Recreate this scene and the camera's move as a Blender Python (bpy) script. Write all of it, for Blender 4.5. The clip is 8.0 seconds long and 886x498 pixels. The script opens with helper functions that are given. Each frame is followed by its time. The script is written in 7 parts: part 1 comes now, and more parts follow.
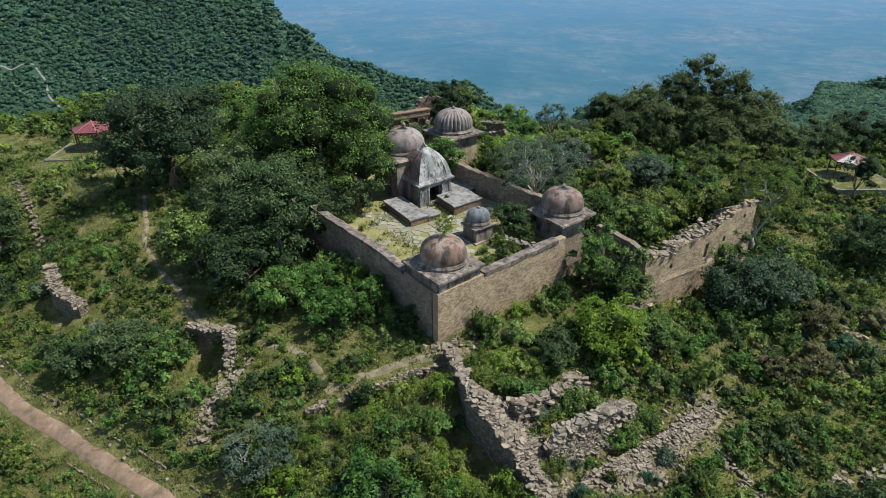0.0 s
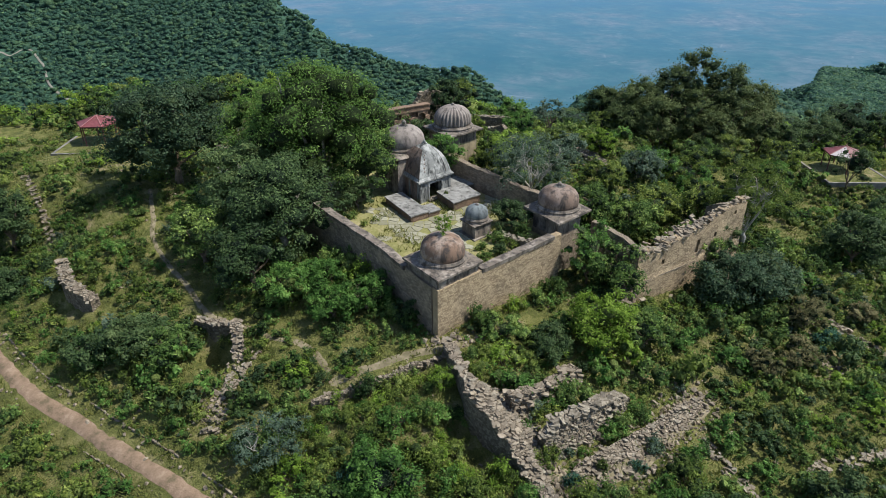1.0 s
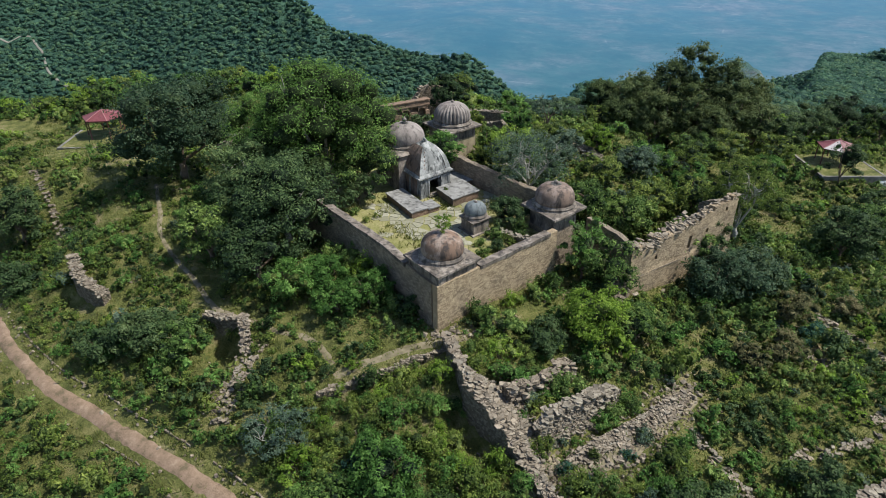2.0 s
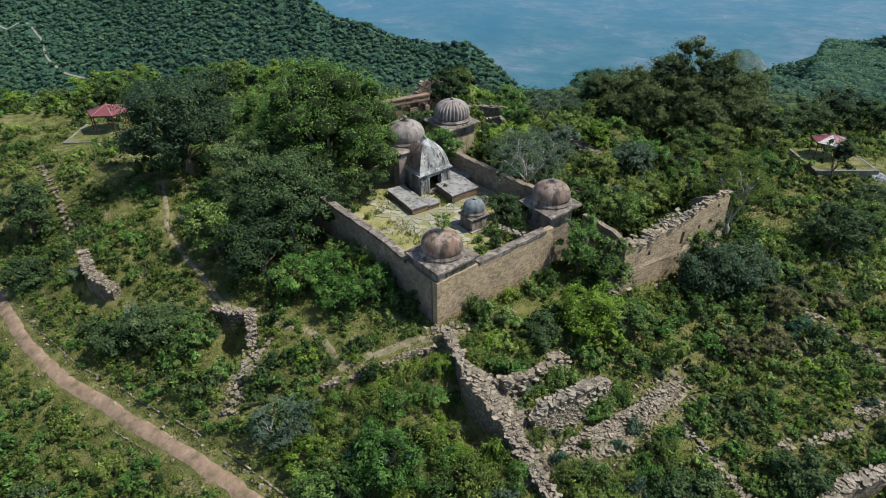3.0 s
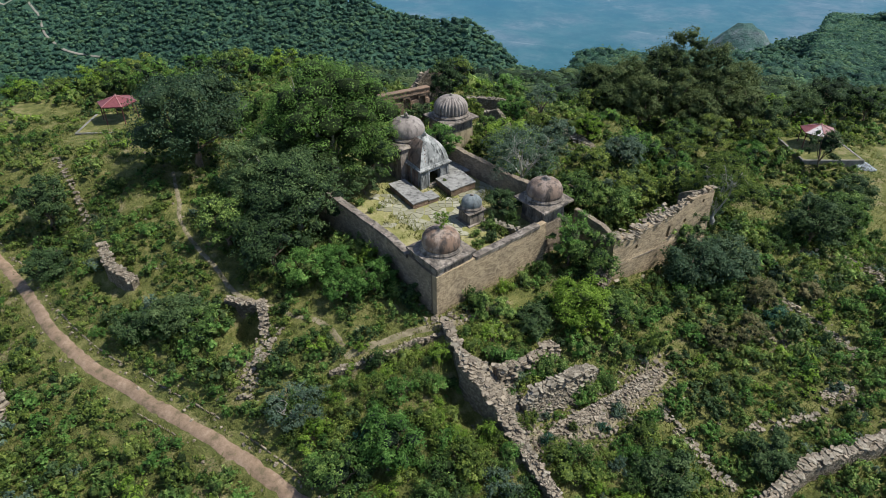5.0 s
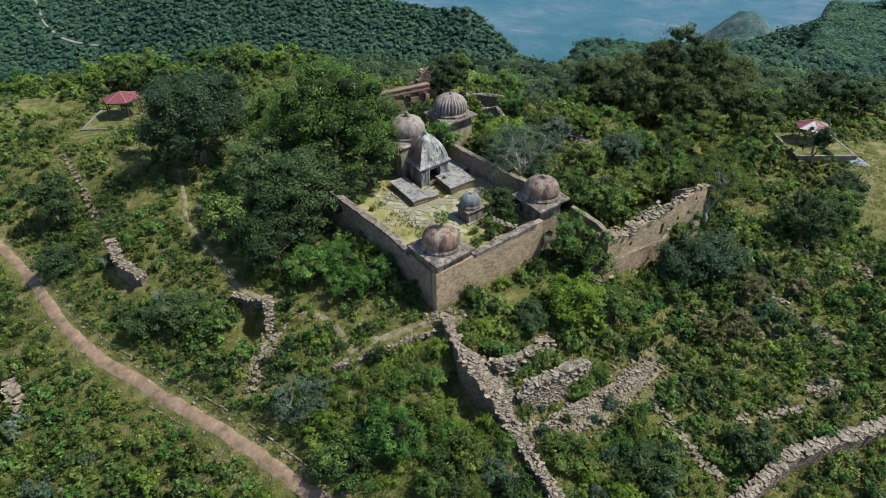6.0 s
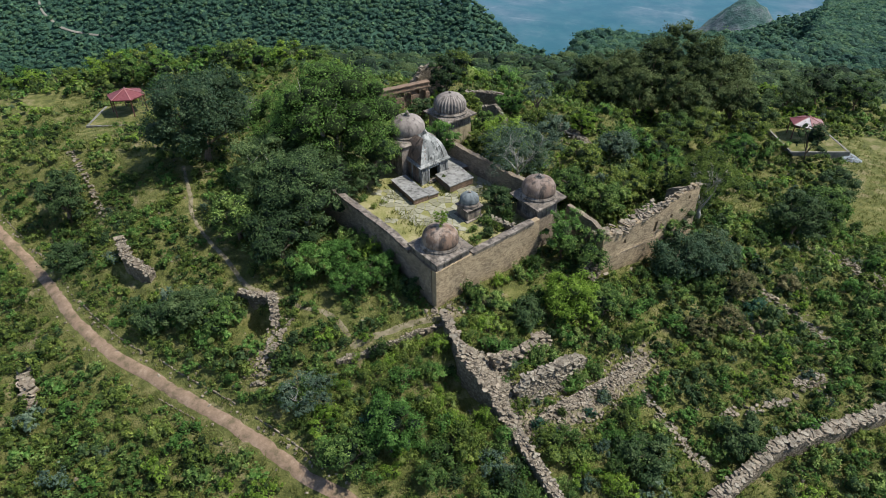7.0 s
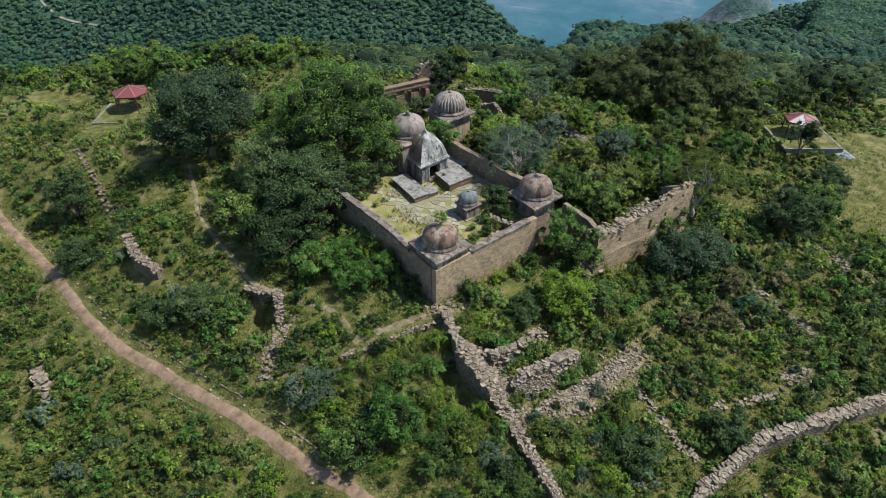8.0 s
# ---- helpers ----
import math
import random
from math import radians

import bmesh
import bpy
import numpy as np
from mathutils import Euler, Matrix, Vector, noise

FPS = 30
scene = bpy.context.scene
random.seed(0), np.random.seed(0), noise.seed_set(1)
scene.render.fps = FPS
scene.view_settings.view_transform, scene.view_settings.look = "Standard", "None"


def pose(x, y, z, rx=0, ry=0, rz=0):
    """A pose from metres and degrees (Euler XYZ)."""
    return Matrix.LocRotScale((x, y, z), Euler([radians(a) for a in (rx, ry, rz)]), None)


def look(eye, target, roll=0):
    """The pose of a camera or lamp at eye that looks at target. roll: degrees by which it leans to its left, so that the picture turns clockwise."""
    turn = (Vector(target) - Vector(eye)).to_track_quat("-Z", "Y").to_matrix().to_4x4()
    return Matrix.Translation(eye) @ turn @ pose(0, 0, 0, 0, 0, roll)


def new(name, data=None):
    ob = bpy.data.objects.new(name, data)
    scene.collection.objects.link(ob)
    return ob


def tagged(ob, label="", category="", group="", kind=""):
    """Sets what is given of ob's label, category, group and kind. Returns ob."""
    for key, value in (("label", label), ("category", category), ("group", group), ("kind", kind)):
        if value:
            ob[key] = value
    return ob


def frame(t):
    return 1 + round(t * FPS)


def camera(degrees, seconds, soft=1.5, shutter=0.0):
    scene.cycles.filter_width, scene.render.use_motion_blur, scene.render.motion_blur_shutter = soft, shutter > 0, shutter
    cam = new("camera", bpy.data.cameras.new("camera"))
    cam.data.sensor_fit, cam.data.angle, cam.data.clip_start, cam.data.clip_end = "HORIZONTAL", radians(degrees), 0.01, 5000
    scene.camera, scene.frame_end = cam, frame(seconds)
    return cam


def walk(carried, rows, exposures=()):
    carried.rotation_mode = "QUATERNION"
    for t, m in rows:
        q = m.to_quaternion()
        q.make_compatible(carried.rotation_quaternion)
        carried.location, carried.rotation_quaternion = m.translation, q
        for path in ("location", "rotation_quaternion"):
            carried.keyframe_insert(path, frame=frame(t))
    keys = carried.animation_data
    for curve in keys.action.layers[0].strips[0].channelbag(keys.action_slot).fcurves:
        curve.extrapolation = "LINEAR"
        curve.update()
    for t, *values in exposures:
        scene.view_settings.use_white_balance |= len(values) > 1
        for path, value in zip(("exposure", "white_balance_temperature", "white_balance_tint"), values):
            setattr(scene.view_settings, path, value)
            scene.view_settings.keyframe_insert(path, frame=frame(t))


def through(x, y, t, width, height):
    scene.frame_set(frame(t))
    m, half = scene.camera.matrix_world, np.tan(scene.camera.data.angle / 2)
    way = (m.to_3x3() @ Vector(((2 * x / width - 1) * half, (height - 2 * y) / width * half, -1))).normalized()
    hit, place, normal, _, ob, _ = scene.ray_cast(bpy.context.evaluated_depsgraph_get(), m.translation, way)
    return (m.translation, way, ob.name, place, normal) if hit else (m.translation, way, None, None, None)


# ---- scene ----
cam = camera(68.8, 8.0, soft=0.6)
PATH = [
    (0.0, 0.006, 3.367, 25.168, -26.755, -0.000),
    (0.5, 0.025, 2.812, 25.909, -27.396, 0.002),
    (1.0, 0.044, 2.262, 26.656, -28.025, 0.004),
    (1.5, 0.063, 1.717, 27.411, -28.643, 0.007),
    (2.0, 0.082, 1.177, 28.173, -29.249, 0.009),
    (2.5, 0.101, 0.642, 28.942, -29.843, 0.011),
    (3.0, 0.120, 0.111, 29.718, -30.426, 0.013),
    (3.5, 0.139, -0.414, 30.502, -30.997, 0.015),
    (4.0, 0.158, -0.935, 31.293, -31.557, 0.018),
    (4.5, 0.178, -1.450, 32.091, -32.105, 0.020),
    (5.0, 0.197, -1.961, 32.896, -32.641, 0.022),
    (5.5, 0.216, -2.467, 33.708, -33.166, 0.024),
    (6.0, 0.236, -2.968, 34.528, -33.679, 0.026),
    (6.5, 0.256, -3.464, 35.355, -34.180, 0.028),
    (7.0, 0.276, -3.955, 36.189, -34.670, 0.031),
    (7.5, 0.295, -4.441, 37.031, -35.149, 0.033),
    (8.0, 0.315, -4.922, 37.879, -35.615, 0.035),
]
walk(cam, [(t, pose(x, y, z, 90 + pitch, 0, yaw)) for t, x, y, z, pitch, yaw in PATH])

# ---- light ----
SUN_EL, SUN_AZ = 57.0, 90.0      # azimuth clockwise from +y
world = bpy.data.worlds.new("sky")
scene.world = world
world.use_nodes = True
wn = world.node_tree
sky = wn.nodes.new("ShaderNodeTexSky")
sky.sky_type = "NISHITA"
sky.sun_disc = False
sky.sun_elevation, sky.sun_rotation = radians(SUN_EL), radians(SUN_AZ)
sky.altitude = 900
wn.links.new(sky.outputs[0], wn.nodes["Background"].inputs[0])
wn.nodes["Background"].inputs[1].default_value = 0.128
sun = new("sun", bpy.data.lights.new("sun", "SUN"))
sun.data.energy, sun.data.angle, sun.data.color = 4.7, radians(0.5), (1.0, 0.975, 0.885)
sd = Vector((math.cos(radians(SUN_EL)) * math.sin(radians(SUN_AZ)), math.cos(radians(SUN_EL)) * math.cos(radians(SUN_AZ)), math.sin(radians(SUN_EL))))
sun.matrix_world = look(sd * 300, (0, 0, 0))
scene.view_settings.exposure = 0.29

rng = np.random.default_rng(7)


# ---- materials ----
class Mat:
    """A small shorthand for node materials."""

    def __init__(self, name, rough=0.85):
        self.m = bpy.data.materials.new(name)
        self.m.use_nodes = True
        self.t = self.m.node_tree
        self.b = self.t.nodes["Principled BSDF"]
        self.out = self.t.nodes["Material Output"]
        self.b.inputs["Roughness"].default_value = rough
        self.b.inputs["Specular IOR Level"].default_value = 0.25

    def node(self, kind, **inputs):
        n = self.t.nodes.new(kind)
        for k, v in inputs.items():
            self.put(n.inputs[k.replace("_", " ")], v)
        return n

    def put(self, socket, v):
        if isinstance(v, bpy.types.NodeSocket):
            self.t.links.new(v, socket)
        else:
            socket.default_value = v

    def coord(self, which="Object"):
        return self.node("ShaderNodeTexCoord").outputs[which]

    def noise(self, scale, detail=4.0, rough=0.55, vec=None, which="Object"):
        n = self.node("ShaderNodeTexNoise", Scale=scale, Detail=detail, Roughness=rough)
        self.put(n.inputs["Vector"], vec if vec is not None else self.coord(which))
        return n.outputs["Fac"]

    def ramp(self, fac, stops):
        r = self.node("ShaderNodeValToRGB")
        e = r.color_ramp.elements
        while len(e) < len(stops):
            e.new(0.5)
        for el, (p, c) in zip(e, stops):
            el.position, el.color = p, (*c, 1) if len(c) == 3 else c
        self.put(r.inputs[0], fac)
        return r.outputs[0]

    def mix(self, fac, a, b, kind="MIX"):
        n = self.node("ShaderNodeMix")
        n.data_type, n.blend_type = "RGBA", kind
        self.put(n.inputs[0], fac)
        for s, v in ((6, a), (7, b)):
            self.put(n.inputs[s], (*v, 1) if isinstance(v, tuple) and len(v) == 3 else v)
        return n.outputs[2]

    def maths(self, op, a, b=0.0):
        n = self.node("ShaderNodeMath")
        n.operation = op
        self.put(n.inputs[0], a)
        self.put(n.inputs[1], b)
        return n.outputs[0]

    def bump(self, height, strength=0.5, dist=0.05, normal=None):
        n = self.node("ShaderNodeBump", Strength=strength, Distance=dist, Height=height)
        if normal is not None:
            self.put(n.inputs["Normal"], normal)
        self.put(self.b.inputs["Normal"], n.outputs[0])
        return n.outputs[0]

    def base(self, c):
        self.put(self.b.inputs["Base Color"], c)
        return self.m


def leaf_material(name, dark, mid, light, through=0.25, rough=0.72, grain=11.0, dense=False):
    k = Mat(name, rough)
    geo = k.node("ShaderNodeNewGeometry").outputs["Random Per Island"]
    ob = k.node("ShaderNodeObjectInfo").outputs["Random"]
    at = k.node("ShaderNodeAttribute")
    at.attribute_name = "tint"
    plant = k.maths("FRACT", k.maths("ADD", ob, at.outputs["Fac"]))
    pf = k.node("ShaderNodeAttribute")
    pf.attribute_name = "puff"
    place = k.node("ShaderNodeTexCoord").outputs["Object"]
    fine = k.node("ShaderNodeTexNoise", Vector=place, Scale=grain, Detail=3.0, Roughness=0.8).outputs[0]
    broad = k.node("ShaderNodeTexNoise", Vector=place, Scale=grain * 0.12, Detail=1.0).outputs[0]
    patch = k.maths("ADD", k.maths("MULTIPLY", k.maths("SUBTRACT", fine, 0.52), 1.6 if dense else 0.45), k.maths("MULTIPLY", k.maths("SUBTRACT", broad, 0.5), 1.1))
    f = k.maths("ADD", k.maths("ADD", k.maths("MULTIPLY", geo, 0.0 if dense else 0.24), k.maths("MULTIPLY", plant, 0.9 if dense else 0.34)), patch)
    if not dense:
        f = k.maths("ADD", f, k.maths("MULTIPLY", pf.outputs["Fac"], 0.42))
    col = k.ramp(f, [(0.0, dark), (0.5, mid), (1.0, light)])
    if dense:
        k.bump(fine, 1.0, 3.0 / grain)
    k.base(col)
    tr = k.node("ShaderNodeBsdfTranslucent", Color=col)
    mx = k.node("ShaderNodeMixShader", Fac=through)
    k.t.links.new(k.b.outputs[0], mx.inputs[1])
    k.t.links.new(tr.outputs[0], mx.inputs[2])
    k.t.links.new(mx.outputs[0], k.out.inputs[0])
    return k.m


LEAF = leaf_material("shrub_leaves", (0.014, 0.037, 0.011), (0.083, 0.154, 0.034), (0.338, 0.450, 0.120), 0.36)
LEAF_CROWN = leaf_material("sunny_leaves", (0.048, 0.106, 0.020), (0.149, 0.270, 0.058), (0.329, 0.489, 0.132), 0.5)
LEAF_SLATE = leaf_material("slate_green_leaves", (0.014, 0.036, 0.02), (0.038, 0.08, 0.038), (0.12, 0.17, 0.085), 0.3, 0.62)
LEAF_DARK = leaf_material("dark_leaves", (0.018, 0.042, 0.015), (0.051, 0.095, 0.031), (0.143, 0.198, 0.077), 0.32, 0.65)
LEAF_BRIGHT = leaf_material("bright_leaves", (0.074, 0.140, 0.016), (0.177, 0.285, 0.034), (0.335, 0.460, 0.085), 0.42)
LEAF_ACACIA = leaf_material("feathery_grey_green_leaves", (0.031, 0.065, 0.025), (0.094, 0.156, 0.058), (0.240, 0.324, 0.125), 0.4)
LEAF_FRESH = leaf_material("fresh_leaves", (0.025, 0.069, 0.013), (0.087, 0.193, 0.038), (0.248, 0.414, 0.106), 0.42)
LEAF_YELLOW = leaf_material("yellow_green_leaves", (0.024, 0.047, 0.010), (0.119, 0.174, 0.031), (0.353, 0.414, 0.101), 0.42)
LEAF_OLIVE = leaf_material("olive_leaves", (0.033, 0.059, 0.019), (0.083, 0.119, 0.038), (0.166, 0.199, 0.081), 0.34)
LEAF_GREY = leaf_material("grey_green_leaves", (0.034, 0.066, 0.042), (0.088, 0.138, 0.092), (0.2, 0.255, 0.165), 0.3)
# teal of LEAF_FAR has the haze over the distant woods mixed in
LEAF_FAR = leaf_material("hazed_forest_leaves", (0.034, 0.096, 0.07), (0.07, 0.16, 0.1), (0.155, 0.27, 0.12), 0.35, grain=1.2)
LEAF_MIDDLE = leaf_material("wood_leaves", (0.018, 0.048, 0.026), (0.05, 0.1, 0.044), (0.13, 0.19, 0.065), 0.25, grain=3.0)
LEAF_TEAL = leaf_material("blue_green_leaves", (0.018, 0.06, 0.04), (0.045, 0.125, 0.08), (0.11, 0.22, 0.14), 0.35)
LEAF_TAN = leaf_material("seeding_tan_leaves", (0.06, 0.075, 0.025), (0.17, 0.16, 0.07), (0.36, 0.31, 0.16), 0.35)
GRASS = leaf_material("grass_blades", (0.085, 0.112, 0.026), (0.19, 0.2, 0.056), (0.42, 0.37, 0.16), 0.35, grain=2.0)


def bark_material(name, a, b):
    k = Mat(name, 0.9)
    n = k.noise(9.0, 5.0)
    k.bump(n, 0.6, 0.03)
    return k.base(k.ramp(n, [(0.3, a), (0.7, b)]))


# insides of the crowns; CORE_WOOD is darkened for the shade under tree foliage
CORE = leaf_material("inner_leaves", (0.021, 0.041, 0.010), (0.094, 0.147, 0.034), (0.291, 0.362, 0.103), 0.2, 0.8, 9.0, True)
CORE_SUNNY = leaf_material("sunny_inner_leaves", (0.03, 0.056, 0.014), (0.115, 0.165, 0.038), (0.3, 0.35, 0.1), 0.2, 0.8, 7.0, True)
CORE_WOOD = leaf_material("shade_dark_inner_leaves", (0.012, 0.03, 0.013), (0.04, 0.078, 0.028), (0.12, 0.17, 0.055), 0.1, 0.8, 3.0, True)
# CORE_FAR carries the same haze tint as LEAF_FAR
CORE_FAR = leaf_material("hazed_forest_inner_leaves", (0.034, 0.096, 0.072), (0.068, 0.155, 0.1), (0.14, 0.245, 0.115), 0.25, 0.8, 1.2, True)
BARK = bark_material("brown_bark", (0.09, 0.065, 0.045), (0.2, 0.16, 0.12))
BARK_PALE = bark_material("pale_bark", (0.26, 0.24, 0.21), (0.5, 0.47, 0.42))


def ground_material():
    k = Mat("dry_grass_soil", 0.95)
    big, mid, fine = k.noise(0.11, 4.0), k.noise(0.7, 6.0, 0.6), k.noise(7.0, 6.0, 0.7)
    grass = k.ramp(k.maths("ADD", k.maths("MULTIPLY", mid, 0.6), k.maths("MULTIPLY", fine, 0.4)),
                   [(0.35, (0.06, 0.076, 0.02)), (0.49, (0.15, 0.16, 0.045)), (0.63, (0.29, 0.265, 0.105))])
    soil = k.ramp(fine, [(0.3, (0.22, 0.165, 0.1)), (0.7, (0.42, 0.34, 0.23))])
    f = k.ramp(k.maths("ADD", k.maths("MULTIPLY", big, 0.5), k.maths("MULTIPLY", mid, 0.5)), [(0.54, (0, 0, 0)), (0.66, (0.7, 0.7, 0.7))])
    k.bump(fine, 1.0, 0.2)
    speck = k.ramp(k.noise(22.0, 4.0, 0.8), [(0.4, (0.68, 0.68, 0.68)), (0.6, (1, 1, 1))])
    return k.base(k.mix(1.0, k.mix(f, grass, soil), speck, "MULTIPLY"))


def forest_floor_material():
    k = Mat("hazed_forest_floor", 0.95)
    n = k.noise(0.05, 6.0, 0.65)
    k.bump(k.noise(0.3, 5.0), 0.8, 1.0)
    # teal matched to the hazed canopy, so haze is in this colour too
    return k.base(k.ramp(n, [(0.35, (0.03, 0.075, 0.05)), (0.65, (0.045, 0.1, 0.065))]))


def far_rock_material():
    k = Mat("hazed_rocky_hillside", 0.95)
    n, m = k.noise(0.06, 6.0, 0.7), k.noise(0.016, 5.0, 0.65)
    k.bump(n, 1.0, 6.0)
    # blue-grey of this rock includes the haze of the distance
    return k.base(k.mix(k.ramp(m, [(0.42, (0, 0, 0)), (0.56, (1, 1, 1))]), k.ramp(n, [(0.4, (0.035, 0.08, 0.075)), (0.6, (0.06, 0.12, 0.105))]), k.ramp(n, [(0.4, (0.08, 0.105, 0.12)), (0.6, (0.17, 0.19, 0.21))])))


def path_material():
    k = Mat("trodden_earth", 0.95)
    n, f = k.noise(0.8, 7.0, 0.75), k.noise(9.0, 6.0, 0.7)
    k.bump(k.maths("ADD", f, n), 0.9, 0.07)
    return k.base(k.mix(k.maths("MULTIPLY", f, 0.45), k.ramp(n, [(0.4, (0.1, 0.085, 0.045)), (0.47, (0.2, 0.135, 0.09)), (0.55, (0.26, 0.18, 0.125)), (0.66, (0.36, 0.265, 0.19))]), (0.33, 0.235, 0.165)))


def rock_material(name, a, b, c):
    k = Mat(name, 0.9)
    r = k.node("ShaderNodeObjectInfo").outputs["Random"]
    i = k.node("ShaderNodeNewGeometry").outputs["Random Per Island"]
    v = k.maths("FRACT", k.maths("ADD", r, i))
    n = k.noise(5.0, 6.0, 0.65)
    k.bump(n, 0.7, 0.05)
    body = k.ramp(v, [(0.0, a), (0.5, b), (1.0, c)])
    stain = k.ramp(k.noise(2.2, 5.0), [(0.45, (1, 1, 1)), (0.66, (0.45, 0.42, 0.38))])
    return k.base(k.mix(1.0, k.mix(k.maths("MULTIPLY", n, 0.3), body, (0.4, 0.365, 0.31)), stain, "MULTIPLY"))


STONE = rock_material("rubble_stone", (0.135, 0.105, 0.077), (0.22, 0.178, 0.13), (0.33, 0.272, 0.203))
STONE_PALE = rock_material("pale_stone", (0.13, 0.11, 0.085), (0.21, 0.18, 0.138), (0.32, 0.282, 0.222))
GRAVEL = rock_material("blue_grey_gravel", (0.24, 0.28, 0.33), (0.36, 0.41, 0.46), (0.5, 0.55, 0.6))


def masonry_material(name, c1, c2, mortar, w=0.42, h=0.13, dirt=0.6):
    """Coursed stone, laid along the wall's own length and height."""
    k = Mat(name, 0.92)
    uv = k.node("ShaderNodeUVMap").outputs[0]
    warp = k.node("ShaderNodeTexNoise", Scale=1.6, Detail=3.0, Vector=uv)
    add = k.node("ShaderNodeVectorMath")
    add.operation = "MULTIPLY_ADD"
    k.put(add.inputs[0], warp.outputs["Color"])
    add.inputs[1].default_value = (0.10, 0.08, 0)
    k.put(add.inputs[2], uv)
    rows = k.node("ShaderNodeTexBrick", Vector=add.outputs[0], Scale=1.0, Color1=(0, 0, 0, 1), Color2=(1, 1, 1, 1), Mortar=(0.5, 0.5, 0.5, 1))
    for key, val in (("Mortar Size", 0.1 * h), ("Mortar Smooth", 0.6), ("Brick Width", w), ("Row Height", h)):
        rows.inputs[key].default_value = val
    rows.squash, rows.squash_frequency = 0.7, 3
    bw = k.node("ShaderNodeRGBToBW", Color=rows.outputs["Color"]).outputs[0]
    stone = k.ramp(bw, [(0.1, c2), (0.5, tuple(0.5 * (a + b) for a, b in zip(c1, c2))), (0.9, c1)])
    gap = rows.outputs["Fac"]
    fine, big = k.noise(6.0, 6.0, 0.65), k.noise(0.55, 5.0, 0.6)
    col = k.mix(gap, stone, mortar)
    col = k.mix(k.maths("MULTIPLY", fine, 0.25), col, tuple(0.62 * v for v in c1))
    col = k.mix(k.ramp(big, [(0.45, (0, 0, 0)), (0.7, (dirt, dirt, dirt))]), col, (0.10, 0.085, 0.07))
    worn = k.ramp(k.noise(1.3, 5.0, 0.7), [(0.5, (0, 0, 0)), (0.64, (0.35, 0.35, 0.35))])
    col = k.mix(worn, col, tuple(min(1, 1.12 * v) for v in c1))
    k.bump(k.maths("ADD", k.maths("MULTIPLY", gap, -0.8), fine), 0.8, 0.05)
    return k.base(col)


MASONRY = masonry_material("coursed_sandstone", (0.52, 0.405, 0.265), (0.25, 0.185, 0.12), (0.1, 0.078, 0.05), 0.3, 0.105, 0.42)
# dimmer weathered copy of the sandstone; wall shade is put into its colour
MASONRY_GREY = masonry_material("shaded_weathered_masonry", (0.38, 0.305, 0.225), (0.18, 0.145, 0.11), (0.07, 0.058, 0.045), 0.3, 0.105, 0.6)
BRICK = masonry_material("old_red_brick", (0.29, 0.195, 0.135), (0.19, 0.128, 0.092), (0.13, 0.105, 0.085), 0.25, 0.08)


def plaster_material(name, light, mid, dark, lo=0.42, hi=0.6, streak=0.5, rain=0.48):
    """Old lime plaster with black lichen, rain streaks and bare patches."""
    k = Mat(name, 0.9)
    pos = k.coord()
    mp = k.node("ShaderNodeMapping", Vector=pos)
    mp.inputs["Scale"].default_value = (1.3, 1.3, 0.5)
    st = k.noise(1.6, 6.0, 0.65, mp.outputs[0])
    pa, fi = k.noise(0.9, 7.0, 0.7), k.noise(11.0, 5.0, 0.7)
    col = k.mix(fi, light, mid)
    col = k.mix(k.ramp(pa, [(lo, (0, 0, 0)), (hi, (1, 1, 1))]), col, mid)
    col = k.mix(k.ramp(st, [(rain, (0, 0, 0)), (rain + 0.16, (streak, streak, streak))]), col, dark)
    k.bump(k.maths("ADD", fi, pa), 0.45, 0.04)
    return k.base(col)


PLASTER = plaster_material("lichen_plaster", (0.55, 0.55, 0.53), (0.2, 0.205, 0.2), (0.03, 0.032, 0.033), 0.43, 0.52, 0.92, 0.48)
PLASTER_DIRTY = plaster_material("stained_plaster", (0.42, 0.365, 0.32), (0.165, 0.138, 0.115), (0.05, 0.045, 0.042), 0.4, 0.53, 0.9, 0.46)
PLASTER_OCHRE = plaster_material("ochre_plaster", (0.46, 0.39, 0.25), (0.3, 0.245, 0.16), (0.10, 0.085, 0.06), 0.42, 0.58, 0.7)
PLASTER_FLAT = plaster_material("worn_plaster_top", (0.36, 0.355, 0.345), (0.21, 0.205, 0.195), (0.07, 0.068, 0.065), 0.42, 0.58, 0.8)
DOME_BROWN = plaster_material("brown_dome_plaster", (0.44, 0.37, 0.32), (0.19, 0.125, 0.092), (0.05, 0.044, 0.042), 0.4, 0.52, 0.9)
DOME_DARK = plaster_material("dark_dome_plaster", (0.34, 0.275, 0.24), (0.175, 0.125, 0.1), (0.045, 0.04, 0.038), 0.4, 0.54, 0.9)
DOME_GREY = plaster_material("grey_dome_plaster", (0.36, 0.32, 0.295), (0.22, 0.19, 0.175), (0.085, 0.075, 0.07), 0.4, 0.56, 0.8)
DOME_BLUE = plaster_material("grey_blue_dome_plaster", (0.25, 0.28, 0.29), (0.13, 0.148, 0.155), (0.05, 0.055, 0.06), 0.42, 0.58, 0.7)


def plain_material(name, a, b, scale=8.0, rough=0.6, metal=0.0):
    k = Mat(name, rough)
    k.b.inputs["Metallic"].default_value = metal
    n = k.noise(scale, 5.0)
    k.bump(n, 0.25, 0.02)
    return k.base(k.ramp(n, [(0.35, a), (0.65, b)]))


